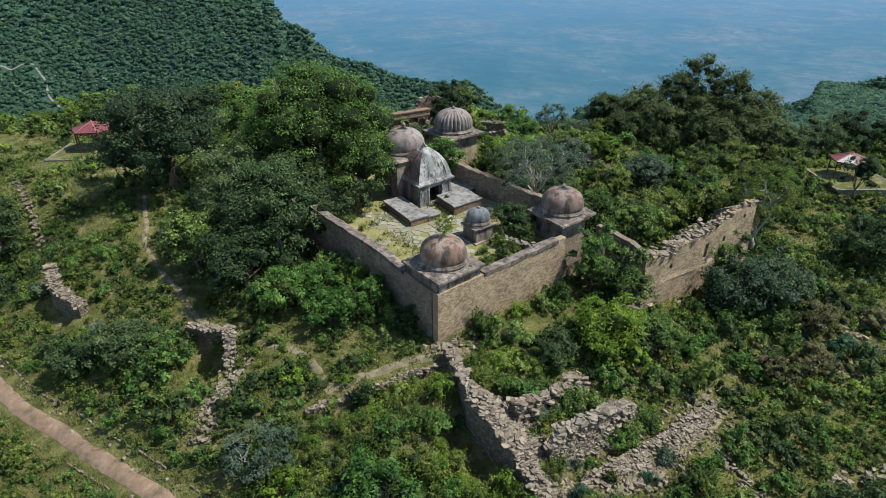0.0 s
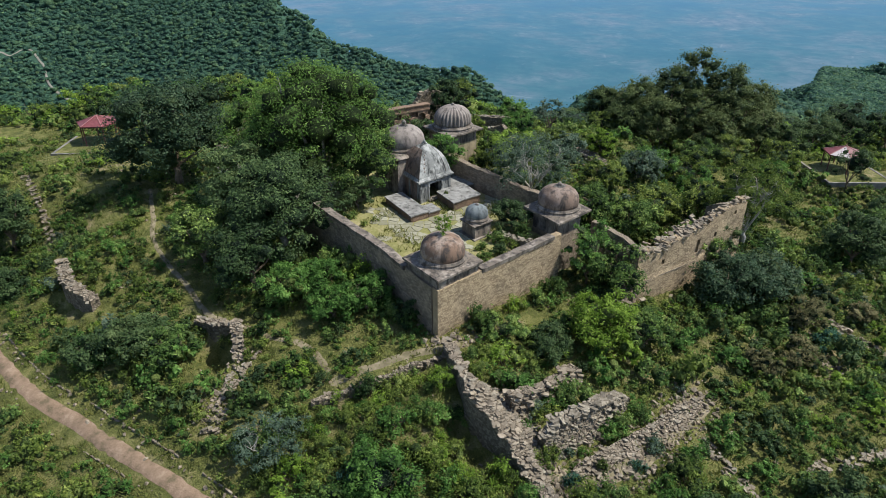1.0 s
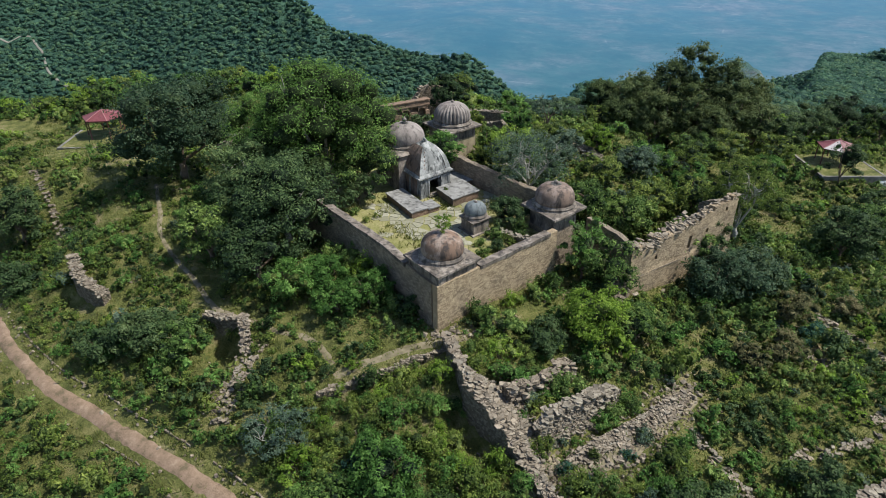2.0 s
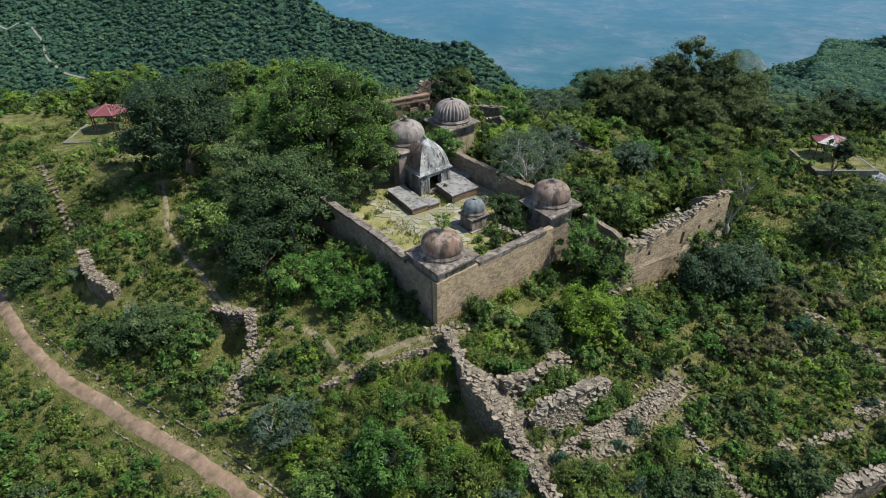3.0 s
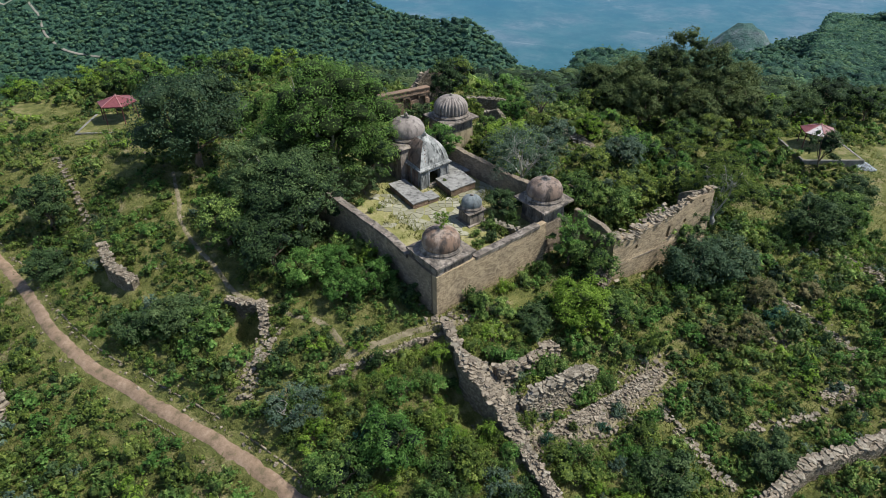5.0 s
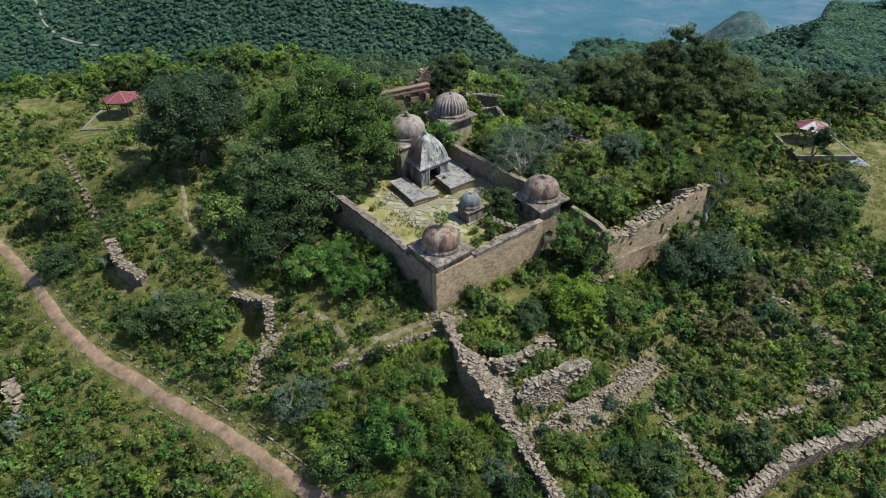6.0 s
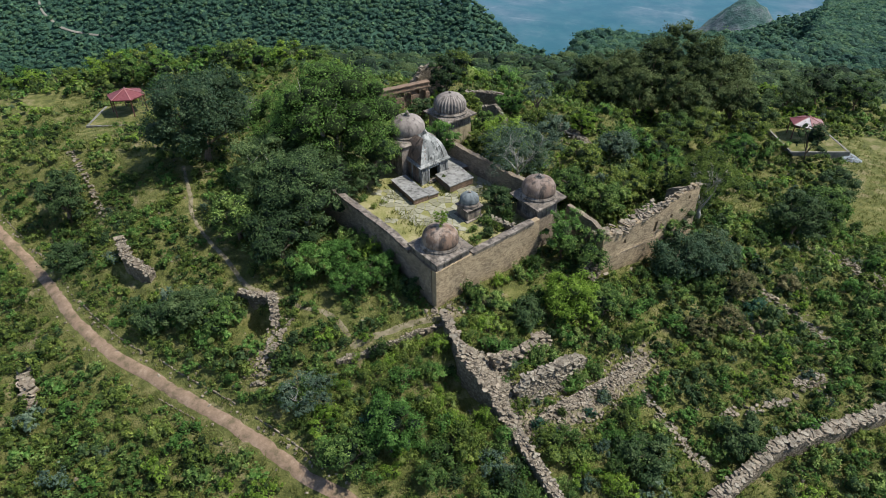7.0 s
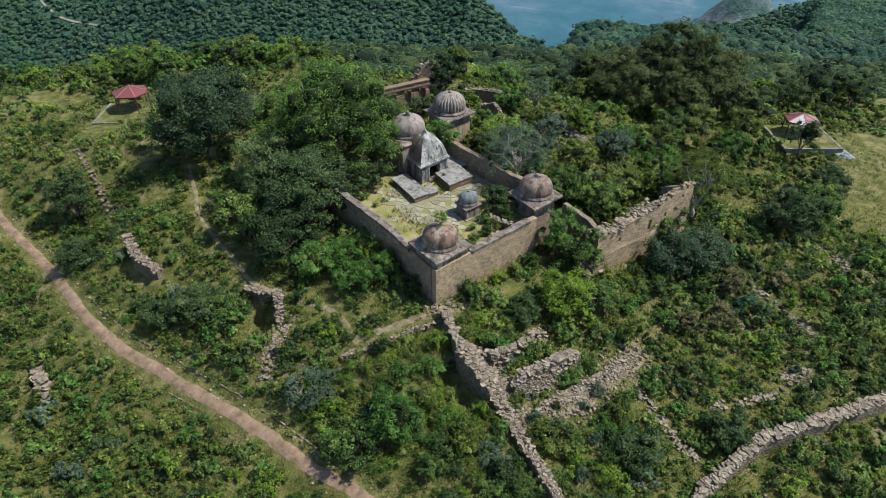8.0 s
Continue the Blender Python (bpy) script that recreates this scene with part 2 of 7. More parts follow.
ROOF_RED = plain_material("faded_red_sheet", (0.15, 0.045, 0.052), (0.21, 0.07, 0.075), 3.0, 0.5)
ROOF_DULL = plain_material("dull_mauve_sheet", (0.2, 0.1, 0.1), (0.3, 0.17, 0.165), 2.0, 0.4)
ROOF_RIDGE = plain_material("ridge_cap", (0.3, 0.13, 0.13), (0.36, 0.18, 0.17), 5.0, 0.4)
# sun glare on one red roof panel, painted as a whitish sheet
ROOF_GLARE = plain_material("glare_white_sheet", (0.42, 0.37, 0.37), (0.6, 0.55, 0.55), 3.0, 0.35)
PAINT_BROWN = plain_material("dark_red_post_paint", (0.09, 0.035, 0.03), (0.14, 0.05, 0.045), 6.0, 0.5)
CONCRETE = plain_material("weathered_concrete", (0.13, 0.125, 0.11), (0.25, 0.24, 0.215), 1.2, 0.9)
# darkness inside the temple door put into a near-black stone colour
DARK = plain_material("unlit_interior_stone", (0.05, 0.045, 0.04), (0.09, 0.08, 0.07), 3.0, 0.95)


def flag_material():
    k = Mat("worn_paving_stone", 0.9)
    r = k.node("ShaderNodeObjectInfo").outputs["Random"]
    n = k.noise(4.0, 6.0, 0.65)
    k.bump(n, 0.4, 0.03)
    body = k.ramp(r, [(0.0, (0.2, 0.19, 0.13)), (0.5, (0.27, 0.255, 0.19)), (1.0, (0.35, 0.335, 0.265))])
    return k.base(k.mix(k.ramp(n, [(0.45, (0, 0, 0)), (0.75, (0.7, 0.7, 0.7))]), body, (0.17, 0.175, 0.08)))


FLAG = flag_material()


def rubble_material():
    """Dry-laid rough stones of many sizes with dark gaps."""
    k = Mat("rubble_walling", 0.93)
    pos = k.coord()
    mp = k.node("ShaderNodeMapping", Vector=pos)
    mp.inputs["Scale"].default_value = (4.6, 4.6, 7.0)
    cells = k.node("ShaderNodeTexVoronoi", Vector=mp.outputs[0], Scale=1.0)
    edge = k.node("ShaderNodeTexVoronoi", Vector=mp.outputs[0], Scale=1.0)
    edge.feature = "DISTANCE_TO_EDGE"
    bw = k.node("ShaderNodeRGBToBW", Color=cells.outputs["Color"]).outputs[0]
    fine = k.noise(9.0, 5.0, 0.65)
    col = k.ramp(bw, [(0.15, (0.16, 0.128, 0.095)), (0.5, (0.27, 0.22, 0.165)), (0.85, (0.42, 0.355, 0.27))])
    col = k.mix(k.maths("MULTIPLY", fine, 0.45), col, (0.16, 0.14, 0.11))
    gap = k.ramp(edge.outputs["Distance"], [(0.0, (0.55, 0.55, 0.55)), (0.08, (0, 0, 0))])
    col = k.mix(gap, col, (0.06, 0.05, 0.04))
    hgt = k.maths("ADD", k.ramp(edge.outputs["Distance"], [(0.0, (0, 0, 0)), (0.2, (1, 1, 1))]), k.maths("MULTIPLY", fine, 0.4))
    k.bump(hgt, 1.0, 0.12)
    return k.base(col)


RUBBLE = rubble_material()


def court_material():
    k = Mat("mossy_court_earth", 0.95)
    a, b = k.noise(0.6, 5.0, 0.6), k.noise(6.0, 6.0, 0.7)
    col = k.ramp(k.maths("ADD", k.maths("MULTIPLY", a, 0.6), k.maths("MULTIPLY", b, 0.4)), [(0.36, (0.12, 0.135, 0.04)), (0.5, (0.22, 0.21, 0.08)), (0.64, (0.34, 0.295, 0.165))])
    k.bump(b, 0.7, 0.08)
    return k.base(col)


COURT = court_material()
TRACK = plain_material("pale_track", (0.17, 0.165, 0.14), (0.27, 0.25, 0.21), 0.2, 0.95)
SOIL = plain_material("pale_trail_soil", (0.14, 0.12, 0.072), (0.28, 0.235, 0.16), 1.6, 0.95)


def valley_material():
    """The plain far below; the blue haze of the air is put in as emission that grows with distance."""
    k = Mat("hazed_plain", 1.0)
    pos = k.coord()
    big, mid, fine = k.noise(0.0014, 5.0, 0.6), k.noise(0.006, 6.0, 0.65), k.noise(0.03, 6.0, 0.7)
    land = k.ramp(k.maths("ADD", k.maths("MULTIPLY", big, 0.45), k.maths("MULTIPLY", mid, 0.55)),
                  [(0.36, (0.01, 0.035, 0.035)), (0.5, (0.025, 0.055, 0.05)), (0.64, (0.085, 0.085, 0.088))])
    mp = k.node("ShaderNodeMapping", Vector=pos)
    mp.inputs["Scale"].default_value = (1.0, 0.7, 1)
    mp.inputs["Rotation"].default_value = (0, 0, 0.35)
    fields = k.ramp(k.noise(0.011, 6.0, 0.75, mp.outputs[0]), [(0.56, (0, 0, 0)), (0.74, (0.3, 0.3, 0.3))])
    land = k.mix(fields, land, (0.17, 0.17, 0.165))
    ed = k.node("ShaderNodeTexVoronoi", Vector=k.mix(0.25, pos, k.node("ShaderNodeTexNoise", Vector=pos, Scale=0.004, Detail=4.0).outputs["Color"], "ADD"), Scale=0.0055)
    ed.feature = "DISTANCE_TO_EDGE"
    roads = k.maths("MULTIPLY", k.ramp(ed.outputs["Distance"], [(0.0, (0.35, 0.35, 0.35)), (0.02, (0, 0, 0))]), k.ramp(mid, [(0.54, (0, 0, 0)), (0.6, (1, 1, 1))]))
    land = k.mix(roads, land, (0.2, 0.21, 0.21))
    k.base(k.mix(k.ramp(fine, [(0.42, (0, 0, 0)), (0.6, (0.7, 0.7, 0.7))]), land, (0.012, 0.03, 0.03)))
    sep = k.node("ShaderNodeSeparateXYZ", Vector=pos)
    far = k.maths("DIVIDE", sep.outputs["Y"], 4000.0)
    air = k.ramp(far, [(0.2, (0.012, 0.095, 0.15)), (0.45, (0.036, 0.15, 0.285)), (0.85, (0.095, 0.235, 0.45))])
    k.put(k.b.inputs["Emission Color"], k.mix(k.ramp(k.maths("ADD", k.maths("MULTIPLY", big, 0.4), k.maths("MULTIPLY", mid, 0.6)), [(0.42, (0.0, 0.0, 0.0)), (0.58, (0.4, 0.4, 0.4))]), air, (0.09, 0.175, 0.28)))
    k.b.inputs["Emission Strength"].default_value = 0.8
    return k.m


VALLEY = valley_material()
GROUND, FLOOR_FOREST, EARTH, ROCK_FAR = ground_material(), forest_floor_material(), path_material(), far_rock_material()


# ---- lie of the land ----
LAND_WEST = [(-0.3, 40.3, 0), (-5, 45, 0.3), (-9.5, 51.5, 0.6), (-14.5, 42.5, -1.0), (-18, 45, -1.1), (-20, 42, -3.2), (-17, 39, -3.6), (-6, 36, -1.2),
             (-3, 38.5, -0.6), (-9, 36.5, -1.6), (-14, 34.5, -3.9), (-8, 31, -3.2), (-3, 29, -3.4), (-35, 43, -6.2), (-41, 49, -5.8), (-28, 38.3, -6.1),
             (-22.4, 34.1, -6.1), (-14.4, 29, -6.1), (-9.4, 25.2, -5.9), (-46, 54.8, -5.9), (-53, 60.7, -5.4), (-29, 43, -4.6), (-35, 49, -3.6), (-25, 52, -0.8),
             (-31, 51, -0.9), (-31, 61.5, -0.3), (-46, 70, 0), (-51, 73, -0.8), (-46, 83, -1.5), (-54, 86, -2.8), (-62, 75, -3), (-26, 47.5, -1.0)]
LAND_EAST = [(3, 39, -0.2), (6, 42, -0.1), (10, 46, -0.2), (14, 44.5, -1.4), (15.5, 45.6, -1.3), (21, 48.5, -2.6), (26.8, 53, -1.0), (23.5, 47, -4.2),
             (5.6, 33.6, -1.2), (9, 37, -1.5), (8.5, 33, -1.9), (5.8, 27, -3.6), (10, 29.7, -3.0), (14.3, 34.4, -3.5), (17.6, 36.2, -4), (18.3, 28, -3.9),
             (8, 22, -4.6), (19, 23, -4.4), (25, 30, -3.6), (24, 24.5, -4.4), (33, 33, -3.6), (36, 28, -4.2), (33, 43, -3.9), (38, 43, -4), (42, 53, -4.5),
             (35, 63.5, -4.4), (39, 67, -4.7), (52, 63, -7), (56, 70, -7.1), (55, 83, -5.4), (61, 86, -7.8)]
LAND_EDGE = [(40, 75, -6.5), (37, 98, -6.8), (20, 95, -3), (0, 92, 0), (-20, 90, 0.5), (-40, 105, -2.5), (-78, 116, -6.5), (70, 105, -9), (12, 80, 1),
             (12, 65, 1.2), (0, 72, 2), (-10, 72, 1.5), (-20, 62, 0.2), (-45, 42, -7.3), (-30, 30, -7), (-18, 20, -7), (0, 18, -5.5), (30, 18, -5.5),
             (50, 40, -6), (20, 58, -0.5), (45, 30, -5.0), (-30, 50.5, -0.35), (-28, 48.5, -0.7), (-15.8, 44.6, -0.8), (-12.8, 42, -0.6), (-12.4, 39.6, -1.1)]
LAND = np.array(LAND_WEST + LAND_EAST + LAND_EDGE, float)
# the skyline of the wooded ridge: bearing x / y, distance, height
RIDGE_A = [-0.95, -0.6, -0.3, -0.262, -0.245, -0.234, -0.198, -0.172, -0.114, -0.072, -0.02, 0.04, 0.075, 0.093, 0.115, 0.13, 0.156, 0.19, 0.22, 0.27]
RIDGE_D = [950, 880, 690, 650, 590, 570, 520, 496, 464, 452, 437, 416, 403, 397, 391, 388, 384, 381, 380, 380]
RIDGE_Z = [-20, -22, -15, -23, -34, -48, -49, -62, -62, -68, -69, -66, -72, -77, -83, -86, -87, -88, -98, -150]


def smooth(a, b, v):
    t = np.clip((v - a) / (b - a), 0, 1)
    return t * t * (3 - 2 * t)


def wave(x, y, s, seed=0.0):
    """Soft hills, about -1 to 1."""
    return (np.sin(x / s + 1.7 * np.sin(y / s * 0.7 + seed) + seed) + np.sin(y / s * 1.13 - 1.3 * np.sin(x / s * 0.6 - seed) + 2 * seed)
            + 0.5 * np.sin((x + y) / s * 2.1 + seed) + 0.5 * np.sin((x - y) / s * 2.4 - seed)) / 3


# sunken ground at the foot of the broken walls: line, half width, depth
PITS = [([(-17.5, 41.0), (-16.3, 39.9)], 1.15, 1.7), ([(0.7, 32.9), (1.5, 31.6), (2.9, 29.8)], 0.8, 1.2),
        ([(-0.4, 36.9), (-2.8, 35.9), (-5.6, 34.7), (-8.8, 33.7)], 0.9, 0.7), ([(-32.4, 47.4), (-29.8, 45.6)], 0.9, 0.6), ([(7.8, 30.3), (10.6, 32.2)], 1.0, 0.6)]


def pit_depth(x, y):
    out = np.zeros_like(x)
    for line, half, deep in PITS:
        for (x0, y0), (x1, y1) in zip(line, line[1:]):
            dx, dy = x1 - x0, y1 - y0
            f = np.clip(((x - x0) * dx + (y - y0) * dy) / (dx * dx + dy * dy), 0, 1)
            out = np.maximum(out, deep * (1 - smooth(half - 0.35, half + 0.35, np.hypot(x - x0 - f * dx, y - y0 - f * dy))))
    return out


def height(x, y):
    x, y = np.asarray(x, float), np.asarray(y, float)
    num, den = np.zeros_like(x), np.zeros_like(x)
    for px, py, pz in LAND:
        d2 = (x - px) ** 2 + (y - py) ** 2
        w = np.exp(-d2 / 50.0) + 2e-4 / (1 + d2 / 400.0) ** 2
        num += w * pz
        den += w
    near = num / den + 0.10 * wave(x, y, 1.7, 0.4) - pit_depth(x, y)
    dist, az = np.hypot(x, y), x / np.maximum(y, 1)
    rd, rz = np.interp(az, RIDGE_A, RIDGE_D), np.interp(az, RIDGE_A, RIDGE_Z)
    low = sum(np.interp(az + o, RIDGE_A, RIDGE_Z) - 0.3 * np.interp(az + o, RIDGE_A, RIDGE_D) for o in (-0.09, -0.06, -0.03, 0, 0.03, 0.06, 0.09)) / 7 + 0.3 * dist
    foot = smooth(0, 110, rd - dist)
    ridge = np.where(dist < rd, (rz - 0.3 * (rd - dist)) * (1 - foot) + low * foot, rz - 0.75 * (dist - rd)) + 1.8 * wave(x, y, 33, 1.0) + 1.0 * wave(x, y, 14, 2.0)
    k = 1.1 - 0.93 * smooth(0.5, 0.58, az)
    east = np.where(dist < 300, -14 - 0.235 * np.maximum(dist - 125, 0), -55 - k * (dist - 300)) + 2.5 * wave(x, y, 21, 5.0) + (5 * smooth(0.19, 0.24, az) + 3 * smooth(0.25, 0.45, az)) * smooth(190, 285, dist)
    east = east - 45 * (1 - smooth(0.165, 0.21, az)) * smooth(190, 290, dist)
    hill = -114 - 0.6 * np.hypot((x - 500) / np.where(x < 500, 1.3, 1.9), (y - 690) / 1.2) + 3 * wave(x, y, 30, 6.0)
    hill2 = -176 - 0.9 * np.sqrt(((x - 438) / 0.85) ** 2 + (y - 950) ** 2 + 600) + 7 * np.abs(wave(x, y, 9, 3.0)) + 5 * wave(x, y, 18, 8.0)
    far = np.maximum(np.maximum(np.maximum(ridge, east), np.maximum(hill, hill2)), -335)
    out = smooth(112, 150, y + 0.12 * np.abs(x))
    side = smooth(95, 150, np.abs(x))
    near = near - 25 * side - 9 * smooth(93, 112, y) * smooth(-26, -12, x) * (1 - smooth(34, 54, x))
    return near * (1 - out) + np.minimum(far, near + 400) * out


def z_at(x, y):
    return float(height(np.array([x]), np.array([y]))[0])


# ---- mesh helpers ----
def mesh_np(name, verts, faces, mats, face_mat=None, tint=None, smooth_shade=False, puff=None):
    """A mesh from arrays; faces is a list of (n, 3) or (n, 4) index arrays."""
    me = bpy.data.meshes.new(name)
    verts = np.asarray(verts, np.float32)
    faces = [np.asarray(f, np.int32) for f in faces if len(f)]
    me.vertices.add(len(verts))
    me.vertices.foreach_set("co", verts.ravel())
    loops = np.concatenate([f.ravel() for f in faces])
    totals = np.concatenate([np.full(len(f), f.shape[1], np.int32) for f in faces])
    me.loops.add(len(loops))
    me.loops.foreach_set("vertex_index", loops)
    me.polygons.add(len(totals))
    me.polygons.foreach_set("loop_start", np.concatenate([[0], np.cumsum(totals)[:-1]]).astype(np.int32))
    me.polygons.foreach_set("loop_total", totals)
    if face_mat is not None:
        me.polygons.foreach_set("material_index", np.asarray(face_mat, np.int32))
    me.polygons.foreach_set("use_smooth", np.broadcast_to(np.asarray(smooth_shade, bool), (len(totals),)).copy())
    me.update(calc_edges=True)
    if tint is not None:
        me.attributes.new("tint", "FLOAT", "POINT").data.foreach_set("value", np.asarray(tint, np.float32))
    if puff is not None:
        me.attributes.new("puff", "FLOAT", "POINT").data.foreach_set("value", np.asarray(puff, np.float32))
    for m in mats:
        me.materials.append(m)
    return me


def part(name, data, material, parent, label=""):
    """Links a bmesh or mesh as one object under a thing or a part."""
    if isinstance(data, bmesh.types.BMesh):
        me = bpy.data.meshes.new(name)
        data.to_mesh(me)
        data.free()
        data = me
    if material is not None:
        data.materials.clear()
        data.materials.append(material)
    ob = new(name, data)
    ob.parent = parent
    if label:
        ob["label"] = label
    return ob


def thing(name, label, category, group="", kind="", at=(0, 0, 0)):
    ob = new(name)
    ob.location = at
    ob.empty_display_size = 0.2
    return tagged(ob, label, category, group, kind)


def box(bm, o, ex, ey, ez, bevel=0.0):
    """A box from a corner and three edge vectors."""
    o, ex, ey, ez = Vector(o), Vector(ex), Vector(ey), Vector(ez)
    v = [bm.verts.new(o + a * ex + b * ey + c * ez) for c in (0, 1) for b in (0, 1) for a in (0, 1)]
    fs = [bm.faces.new([v[i] for i in q]) for q in ((0, 2, 3, 1), (4, 5, 7, 6), (0, 1, 5, 4), (1, 3, 7, 5), (3, 2, 6, 7), (2, 0, 4, 6))]
    if bevel:
        es = list({e for f in fs for e in f.edges})
        bmesh.ops.bevel(bm, geom=es, offset=bevel, segments=2, affect="EDGES", profile=0.6)
    return bm


def roughen(bm, amp, scale, seed=0.0):
    for v in bm.verts:
        p = v.co * scale + Vector((seed, seed * 1.7, 0))
        v.co += amp * noise.noise_vector(p)
    return bm


def cut(bm, size, limit=6):
    """Subdivides until edges are shorter than size."""
    for _ in range(limit):
        es = [e for e in bm.edges if e.calc_length() > size]
        if not es:
            break
        bmesh.ops.subdivide_edges(bm, edges=es, cuts=1, use_grid_fill=True)
    return bm


def lathe(profile, segs=48, flute=0, depth=0.0):
    """A turned shape from (radius, height) rows; flutes cut grooves down it."""
    bm = bmesh.new()
    rings = []
    for r, h in profile:
        ring = []
        for i in range(segs):
            a = 2 * math.pi * i / segs
            k = r * (1 - depth * (0.5 + 0.5 * math.cos(flute * a)) ** 2) if flute else r
            ring.append(bm.verts.new((k * math.cos(a), k * math.sin(a), h)))
        rings.append(ring)
    for a, b in zip(rings, rings[1:]):
        for i in range(segs):
            f = bm.faces.new((a[i], a[(i + 1) % segs], b[(i + 1) % segs], b[i]))
            f.smooth = True
    bm.faces.new(rings[-1])
    bm.faces.new(rings[0][::-1])
    return bm


def frustum(bm, c, U, V, su, sv, z0, z1, tu=None, tv=None):
    """A block with a skewed square base round c, half sizes su and sv at z0 and tu and tv at z1."""
    tu, tv = su if tu is None else tu, sv if tv is None else tv
    lo = [bm.verts.new((c[0] + a * U[0] * su + b * V[0] * sv, c[1] + a * U[1] * su + b * V[1] * sv, z0)) for a, b in ((-1, -1), (1, -1), (1, 1), (-1, 1))]
    hi = [bm.verts.new((c[0] + a * U[0] * tu + b * V[0] * tv, c[1] + a * U[1] * tu + b * V[1] * tv, z1)) for a, b in ((-1, -1), (1, -1), (1, 1), (-1, 1))]
    bm.faces.new(lo[::-1])
    bm.faces.new(hi)
    for i in range(4):
        bm.faces.new((lo[i], lo[(i + 1) % 4], hi[(i + 1) % 4], hi[i]))
    return bm


def box_uv(me):
    """Lays (length, height) coordinates on every face for the coursed masonry."""
    uv = me.uv_layers.new(name="UVMap")
    for p in me.polygons:
        n = p.normal
        t = Vector((-n.y, n.x, 0))
        t = t.normalized() if t.length > 0.1 else Vector((1, 0, 0))
        w = Vector((0, 0, 1)) if abs(n.z) < 0.8 else Vector((0, 1, 0))
        for li in p.loop_indices:
            co = me.vertices[me.loops[li].vertex_index].co
            uv.data[li].uv = (co.dot(t), co.dot(w))


def stone_wall(name, pts, thick, material, parent=None, drop=0.6, ragged=0.15, step=0.45, seed=1.0, lean=0.0, deep=None):
    """A wall along (x, y, top z) rows, standing on the land, with an uneven crest and slightly wavy faces."""
    pts = [Vector(p) for p in pts]
    rows, s = [], 0.0
    for a, b in zip(pts, pts[1:]):
        n = max(1, int((b - a).to_2d().length / step))
        for i in range(n):
            rows.append((a.lerp(b, i / n), s + (b - a).to_2d().length * i / n))
        s += (b - a).to_2d().length
    rows.append((pts[-1], s))
    bm = bmesh.new()
    uvl = bm.loops.layers.uv.new("UVMap")
    prev = None
    levels = 7
    for i, (p, d) in enumerate(rows):
        q0, q1 = rows[max(i - 1, 0)][0], rows[min(i + 1, len(rows) - 1)][0]
        t = (q1 - q0).to_2d().normalized()
        side = Vector((t.y, -t.x))
        base = min(z_at(p.x, p.y), p.z - 0.2) - drop if deep is None else p.z - deep
        top = p.z + ragged * (noise.noise(Vector((d * 0.9, seed, 0))) + 0.6 * noise.noise(Vector((d * 2.7, seed, 5))))
        ring = []
        prof = [(1, k / levels) for k in range(levels + 1)] + [(-1, k / levels) for k in range(levels, -1, -1)]
        for sgn, f in prof:
            z = base + (top - base) * f
            wob = 0.05 * noise.noise(Vector((d * 0.8, z * 0.8, seed + sgn)))
            w = sgn * (thick * 0.5 * (1 + lean * (1 - f)) + wob)
            ring.append((bm.verts.new((p.x + side.x * w, p.y + side.y * w, z)), d + (40 if sgn < 0 else 0), z))
        if prev:
            for j in range(len(ring) - 1):
                quad = (prev[j], ring[j], ring[j + 1], prev[j + 1])
                f = bm.faces.new([v[0] for v in quad])
                for lp, v in zip(f.loops, quad):
                    lp[uvl].uv = (v[1], v[2]) if j != levels else (v[1], v[2] + (0.5 if v in (ring[j + 1], prev[j + 1]) else 0))
        else:
            bm.faces.new([v[0] for v in ring])
        prev = ring
    bm.faces.new([v[0] for v in prev[::-1]])
    bmesh.ops.recalc_face_normals(bm, faces=bm.faces)
    return part(name, bm, material, parent)


def rocks(count, seed):
    out = []
    r = random.Random(seed)
    for k in range(count):
        bm = bmesh.new()
        for x, y, z in ((a, b, c) for a in (-1, 1) for b in (-1, 1) for c in (-1, 1)):
            bm.verts.new((x * r.uniform(0.34, 0.5), y * r.uniform(0.24, 0.4), z * r.uniform(0.17, 0.3)))
            if r.random() < 0.4:
                bm.verts.new((x * r.uniform(0.1, 0.3), y * r.uniform(0.34, 0.46), z * r.uniform(0.1, 0.3)))
        bmesh.ops.convex_hull(bm, input=bm.verts)
        loose = [v for v in bm.verts if not v.link_faces]
        bmesh.ops.delete(bm, geom=loose, context="VERTS")
        me = bpy.data.meshes.new("stone")
        bm.to_mesh(me)
        bm.free()
        out.append(me)
    return out


ROCKS = rocks(9, 3)
ROCKS_PALE = rocks(5, 8)
for me in ROCKS:
    me.materials.append(STONE)
for me in ROCKS_PALE:
    me.materials.append(STONE_PALE)


def rock_arrays(count, seed):
    out = []
    for me in rocks(count, seed):
        v = np.array([x.co for x in me.vertices])
        f = np.array([[*p.vertices] for p in me.polygons if len(p.vertices) == 3])
        out.append((v, f))
        bpy.data.meshes.remove(me)
    return out


ROCK_ARR = rock_arrays(8, 21)


def rot_np(r):
    q = r.normal(size=4)
    w, x, y, z = q / np.linalg.norm(q)
    return np.array([[1 - 2 * (y * y + z * z), 2 * (x * y - z * w), 2 * (x * z + y * w)], [2 * (x * y + z * w), 1 - 2 * (x * x + z * z), 2 * (y * z - x * w)],
                     [2 * (x * z - y * w), 2 * (y * z + x * w), 1 - 2 * (x * x + y * y)]])


